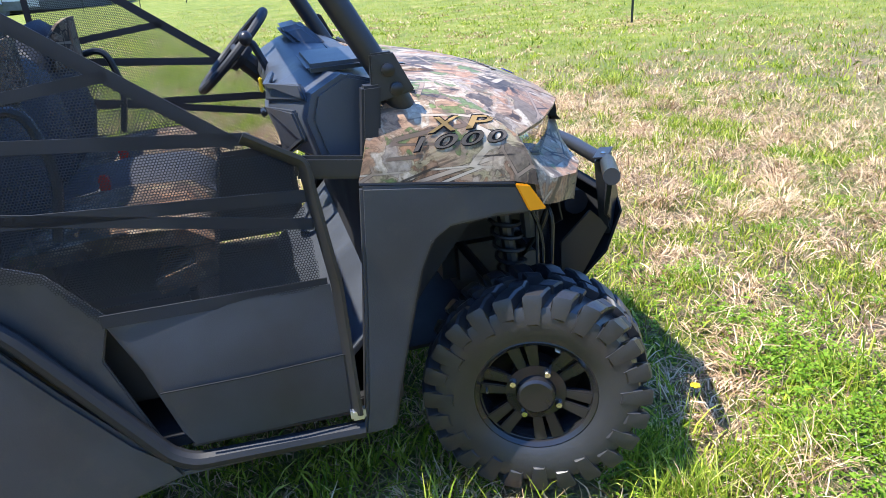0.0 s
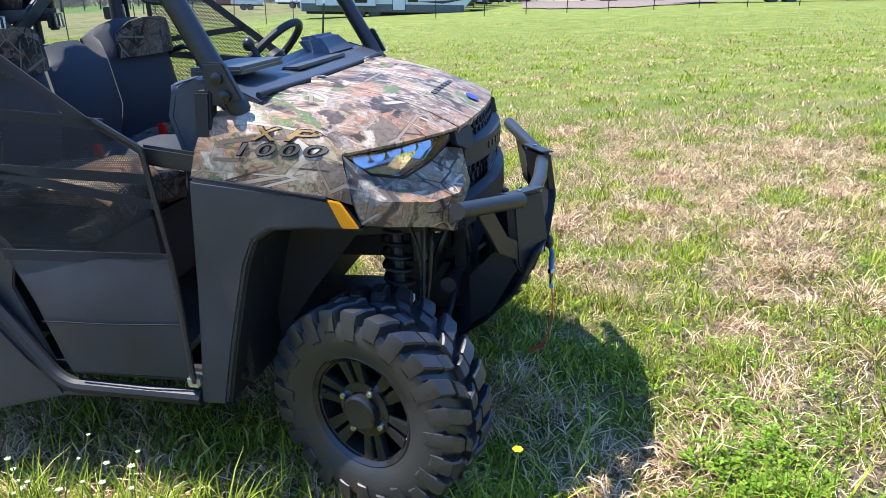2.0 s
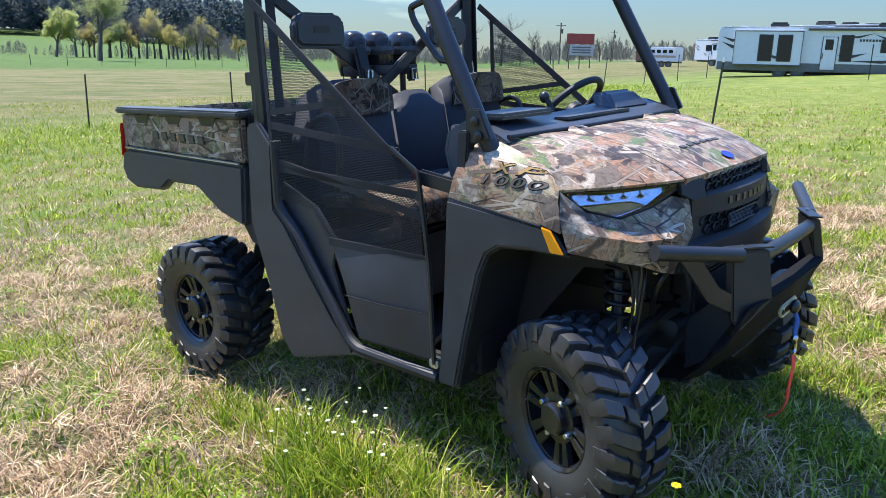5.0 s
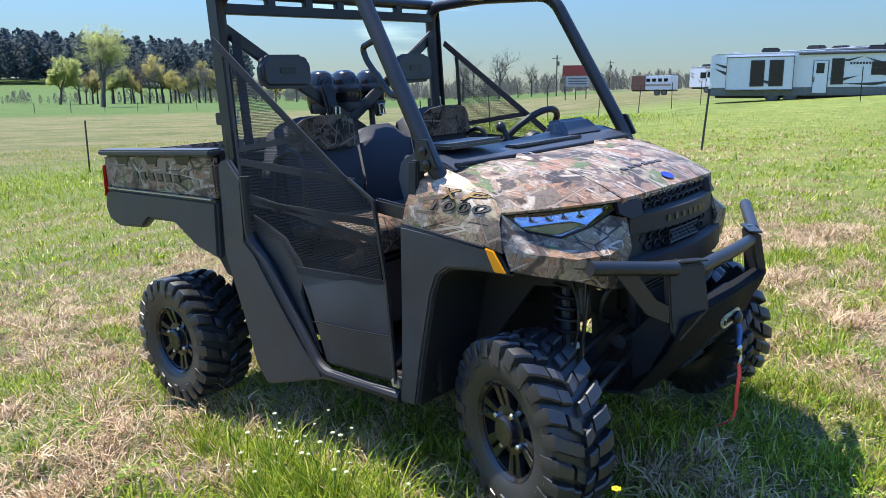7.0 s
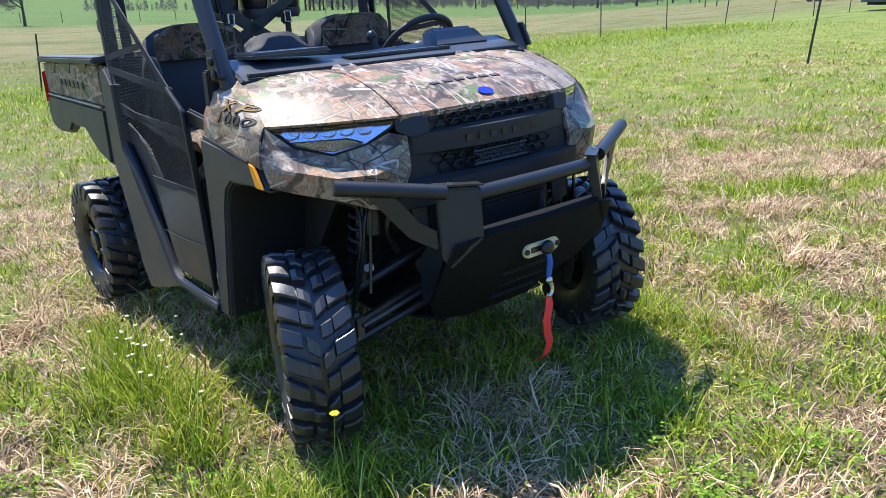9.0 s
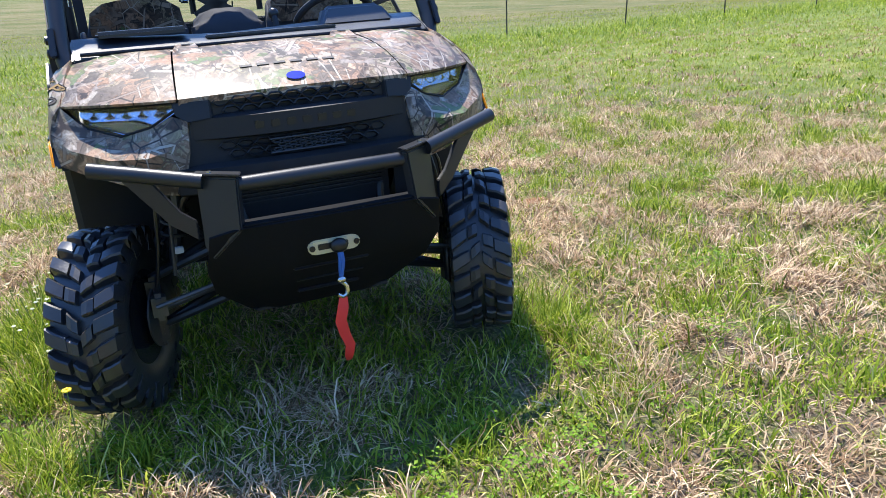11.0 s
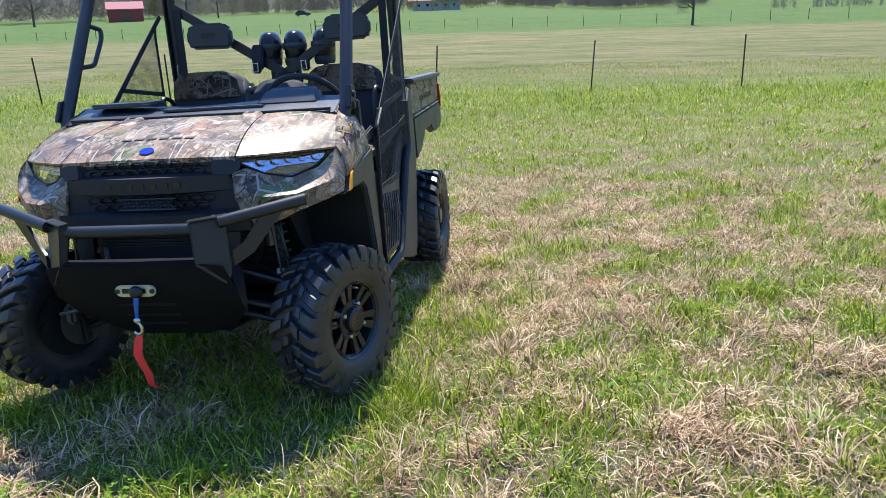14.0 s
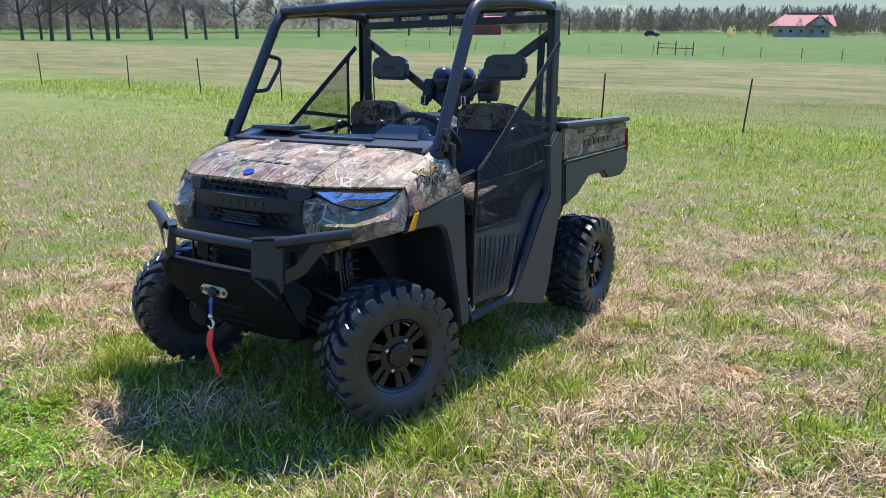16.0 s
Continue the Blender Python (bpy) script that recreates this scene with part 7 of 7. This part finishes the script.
W7 = [(0.25, 0.52, 0.75, 1.45), (0.345, 0.52, 0.75, 1.45), (0.64, 0.54, 0.62, 1.4), (0.84, 0.60, 0.95, 0.70)]
camper("long white camper trailer with black graphics and a slide-out", Matrix.Translation((0, 0, -0.18)) @ along(-15.4, 41.9, -5.5, 44.4), 10.4, 2.35, True, RV_BLACK, W7, (0.26, 0.34), 0.33, True, False, 0.40)
RV_CREAM = plain("cream fibreglass", (0.52, 0.48, 0.42), 0.35, 0, 3, 0.05, 0.02)
LOT = (1.8, -2.6)
for az, d, ac, bd in ((98.9, 50, RV_GREY, RV_WHITE), (97.9, 55, RV_BLACK, RV_WHITE), (97.0, 60, RV_BLACK, RV_WHITE), (96.2, 66, RV_GREY, RV_CREAM), (95.4, 72, RV_BLACK, RV_CREAM), (94.6, 79, RV_TAN, RV_CREAM), (93.6, 86, RV_GREY, RV_WHITE), (92.4, 96, RV_TAN, RV_WHITE)):
    x0, y0 = place(az, d, LOT)
    m = Matrix.Translation((x0, y0, lie(x0, y0) - 0.1)) @ Matrix.Rotation(radians(-14), 4, "Z") @ Matrix.Translation((-9.0, 0, 0))
    row_camper = camper("white camper trailer parked nose out in a row", m, 9.0, 2.10, True, ac, [(0.35, 0.6, 1.0, 0.8), (0.8, 0.6, 0.9, 0.7)], None, 0.35, True, True, 0.55, bd)
    part("gas_bottle", tube([(9.15, 1.0, 0.62), (9.15, 1.0, 1.10)], 0.17, 10), RV_WHITE, row_camper, "white gas bottle")
    part("nose_panel", box((8.72, 1.2, 1.05), (0.5, 2.2, 0.75), 0.05, Euler((0, 0.7, 0)).to_matrix()), ac, row_camper, "dark nose panel")
x0, y0 = place(90.0, 80, LOT)
camper("dark-fronted camper trailer on the gravel lot", Matrix.Translation((x0, y0, lie(x0, y0))) @ Matrix.Rotation(radians(-86), 4, "Z") @ Matrix.Translation((-7, -1.2, 0)), 8.0, 2.2, True, RV_BLACK, [(0.5, 0.6, 1.0, 0.8)], None, 0.35, True, True, 0.4)
camper("white camper trailer with a dark lower panel", along(5.8, 45.2, 16.0, 44.0), 10.4, 2.8, False, RV_BLACK, [(0.3, 0.58, 1.0, 0.8), (0.72, 0.58, 1.1, 0.8), (0.9, 0.6, 0.8, 0.7)], (0.5, 0.3), 0.55)
camper("white camper trailer behind the lot", along(17.5, 44.5, 26.0, 41.5), 9.0, 2.7, False, RV_TAN, [(0.3, 0.58, 1.0, 0.8), (0.72, 0.58, 1.1, 0.8)], None, 0.5)
camper("small far camper trailer", along(*place(113.1, 88), *place(111.2, 86)), 4.4, 2.1, False, RV_TAN, [(0.4, 0.6, 0.8, 0.6)], None, 0.5, False)

lot = bmesh.new()
gv = []
for i in range(15):
    az = 95.2 - i * 0.95
    near = 49 - 5.0 * math.sin(i * 0.24) + 0.8 * math.sin(i * 2.1)
    gv.append([lot.verts.new((*place(az, near + (112 - near) * (j / 24) ** 1.5, LOT), 0)) for j in range(25)])
for col in gv:
    for v in col:
        v.co.z = lie(v.co.x, v.co.y) + 0.03
for a, b in zip(gv, gv[1:]):
    for j in range(24):
        lot.faces.new((a[j], a[j + 1], b[j + 1], b[j]))
tagged(part("gravel_lot", tidy(lot), GRAVEL), "tan gravel lot on the crest of the slope", "gravel", kind="structure")

x0, y0 = place(88.9, 78, LOT)
shed = thing("canopy", "brown open canopy with a flat slanting roof", "canopy", Matrix.Translation((x0, y0, lie(x0, y0))))
for px, py in ((0, 0), (0.5, 0), (0, 3), (4.2, 3)):
    part("post", box((px, py, 1.15 + 0.1 * px), (0.16, 0.16, 2.5 + 0.2 * px), 0.01), WOOD, shed)
part("column", box((4.4, 0.3, 1.8), (1.0, 0.9, 3.6), 0.02), GRAVEL, shed, "broad pale column")
part("roof", prism([(-0.4, -0.4, 2.35), (5.4, -0.4, 3.30), (5.4, 3.5, 3.30), (-0.4, 3.5, 2.35)], (0, 0, 0.16), 0.02), WOOD, shed)
part("bench", box((-0.3, -1.2, 0.35), (1.6, 0.6, 0.7), 0.05), RUST, shed)
lot_fence = thing("lot_fence", "thin wire fence in front of the parked campers", "fence")
for az in (101.5, 98.0, 95.0, 92.1, 89.2, 86.1, 83.1, 80.0, 76.8):
    x0, y0 = place(az, 40, LOT)
    set_post(lot_fence, x0, y0, 0.015, 1.6, 1.0)
for hz in (0.5, 1.0, 1.45):
    part("wire", tube([(*place(az, 40, LOT), lie(*place(az, 40, LOT)) + hz) for az in (101.5, 98.0, 95.0, 92.1, 89.2, 86.1, 83.1, 80.0, 76.8)], 0.003, 4), WIRE, lot_fence)

xa, ya = place(117.1, 92)
xb, yb = place(114.2, 90)
horse = thing("stock_trailer", "long rust-brown and white stock trailer", "trailer", along(xa, ya, xb, yb))
part("box", box((0.9, 1.0, 1.45), (1.7, 2.0, 1.6), 0.06), RUST, horse)
part("body", box((3.3, 1.0, 1.45), (3.1, 2.0, 1.6), 0.08), RV_WHITE, horse)
part("stripe", box((3.3, -0.005, 1.2), (3.0, 0.02, 0.25)), RV_TAN, horse)
for k in range(4):
    part("window", box((2.1 + k * 0.7, -0.01, 1.75), (0.45, 0.03, 0.35), 0.02), GLASS_DARK, horse)
for k in (0, 1):
    wheel_simple((3.2 + k * 0.8, 0.1, 0.36), 0.36, horse, 0)
part("frame", box((2.5, 1.0, 0.58), (4.8, 1.6, 0.14), 0.02), PLASTIC_DARK, horse)

sx, sy = place(121.0, 100)
board = thing("sign_board", "roadside sign with a red upper and a white lower board", "sign", Matrix.Translation((sx, sy, lie(sx, sy))) @ Matrix.Rotation(radians(30), 4, "Z"))
for px in (-1.3, 1.3, 0.0):
    part("post", tube([(px, 0, -0.2), (px, 0, 3.2)], 0.07, 8), WOOD, board)
part("panel", box((0, -0.12, 3.6), (3.4, 0.10, 1.3), 0.03), BRICK_RED, board, "faded red sign panel")
part("panel", box((0.2, -0.12, 2.25), (3.0, 0.10, 1.3), 0.03), WALL_PALE, board, "white sign panel with grey lines")
for k in range(3):
    part("bar", box((0.2, -0.18, 1.95 + k * 0.32), (2.3, 0.02, 0.14)), RV_GREY, board)
for az, d in ((122.4, 170), (118.6, 230), (128.5, 240)):
    px, py = place(az, d)
    pole = thing("utility_pole", "wooden utility pole with a crossarm", "utility pole", Matrix.Translation((px, py, lie(px, py))), "utility poles")
    part("shaft", tube([(0, 0, -0.3), (0, 0, 8.6)], 0.14, 8), WOOD, pole)
    part("crossarm", box((0, 0, 8.0), (2.4, 0.14, 0.14), 0.01), WOOD, pole)
    part("transformer", tube([(0.35, 0, 6.4), (0.35, 0, 7.3)], 0.26, 10), CAST, pole)

hx, hy = place(-171.0, 255, (3.6, 2.6))
house = thing("farmhouse", "pale farmhouse under a faded red metal roof", "house", Matrix.Translation((hx, hy, lie(hx, hy))) @ Matrix.Rotation(radians(8), 4, "Z") @ Matrix.Diagonal((1, 1, 0.68, 1)))
part("wall", box((0, 0, 2.2), (9, 15, 4.8), 0.02), WALL_PALE, house)
part("roof", prism([(5.6, -9.0, 4.3), (5.6, 9.0, 4.3), (0, 7.5, 9.6), (0, -4.5, 9.6)], (-0.35, 0, 0.25), 0.02), ROOF_PINK, house)
part("roof", prism([(-5.6, -9.0, 4.3), (-5.6, 9.0, 4.3), (0, 7.5, 9.6), (0, -4.5, 9.6)], (0.35, 0, 0.25), 0.02), ROOF_PINK, house)
part("gable", prism([(4.9, 1.5, 4.4), (4.9, 7.5, 4.4), (4.9, 4.5, 8.2)], (-3, 0, 0), 0.0), WALL_PALE, house)
part("dormer_roof", prism([(5.3, 0.9, 4.2), (5.3, 4.5, 8.7), (5.3, 8.1, 4.2), (5.3, 8.4, 4.4), (5.3, 4.5, 9.1), (5.3, 0.6, 4.4)], (-4.0, 0, 0), 0.0), ROOF_PINK, house)
for k in range(5):
    win = part("window", box((4.52, -5.6 + k * 2.8, 2.3), (0.08, 1.1, 1.5), 0.02), RV_WHITE, house)
    part("pane", box((4.58, -5.6 + k * 2.8, 2.3), (0.03, 0.9, 1.3)), GLASS_DARK, win)
bx, by = place(-149.6, 262, (3.6, 2.6))
barn = thing("barn", "small red barn at the wood's edge", "barn", Matrix.Translation((bx, by, lie(bx, by))) @ Matrix.Rotation(radians(30), 4, "Z"))
part("wall", box((0, 0, 1.9), (6.5, 10, 3.8), 0.02), BRICK_RED, barn)
part("roof", prism([(3.6, -5.4, 3.5), (0, -5.4, 5.6), (-3.6, -5.4, 3.5), (-3.6, -5.4, 3.75), (0, -5.4, 5.9), (3.6, -5.4, 3.75)], (0, 10.8, 0), 0.0), ROOF_PINK, barn)
part("door", box((3.27, 0, 1.4), (0.06, 2.6, 2.8), 0.02), RUST, barn)
cx2, cy2 = place(-161.4, 235, (3.6, 2.6))
car = thing("car", "dark parked car by the far wood", "car", Matrix.Translation((cx2, cy2, lie(cx2, cy2))) @ Matrix.Rotation(radians(100), 4, "Z"))
part("body", prism([(-2.2, -0.85, 0.35), (2.2, -0.85, 0.35), (2.2, -0.85, 0.95), (1.0, -0.85, 1.05), (0.5, -0.85, 1.6), (-1.3, -0.85, 1.65), (-2.1, -0.85, 1.1)], (0, 1.7, 0), 0.08), RV_BLACK, car)
for px in (-1.35, 1.35):
    wheel_simple((px, -0.75, 0.33), 0.33, car, 0)
part("window", prism([(0.35, -0.87, 1.1), (0.25, -0.87, 1.52), (-1.2, -0.87, 1.55), (-1.7, -0.87, 1.12)], (0, 0.02, 0)), GLASS_DARK, car)
woods("yellow_bush", LEAF_Y, "bright yellow flowering bush by the far house", 5, -166.9, -166.4, 228, 232, 2.5, 3.5, (3.6, 2.6), 9)
woods("bush", SCRUB_G, "budding bushes in front of the far house", 16, -167.5, -174.5, 238, 246, 3, 6, (3.6, 2.6), 12, "round", 0.2)

# small bare spot of orange clay in the grass
clay = bmesh.new()
cr = random.Random(8)
for i in range(150):
    a, q = cr.uniform(0, 6.283), 0.075 * cr.random() ** 0.6
    px, py, e = -0.55 + q * math.cos(a), 1.91 + 1.3 * q * math.sin(a), cr.uniform(0.006, 0.016)
    pz = lie(px, py) - 0.018 + float(hummock(np.array([px]), np.array([py]))[0]) + 0.022 * (1 - q / 0.075)
    clay = box((px, py, pz), (e * 1.6, e, e), e * 0.25, Euler((cr.random(), cr.random(), cr.uniform(0, 3))).to_matrix(), clay, 1)
tagged(part("clay_spot", clay, CLAY), "crumbs of bare orange-brown clay in the grass", "soil", kind="stuff")
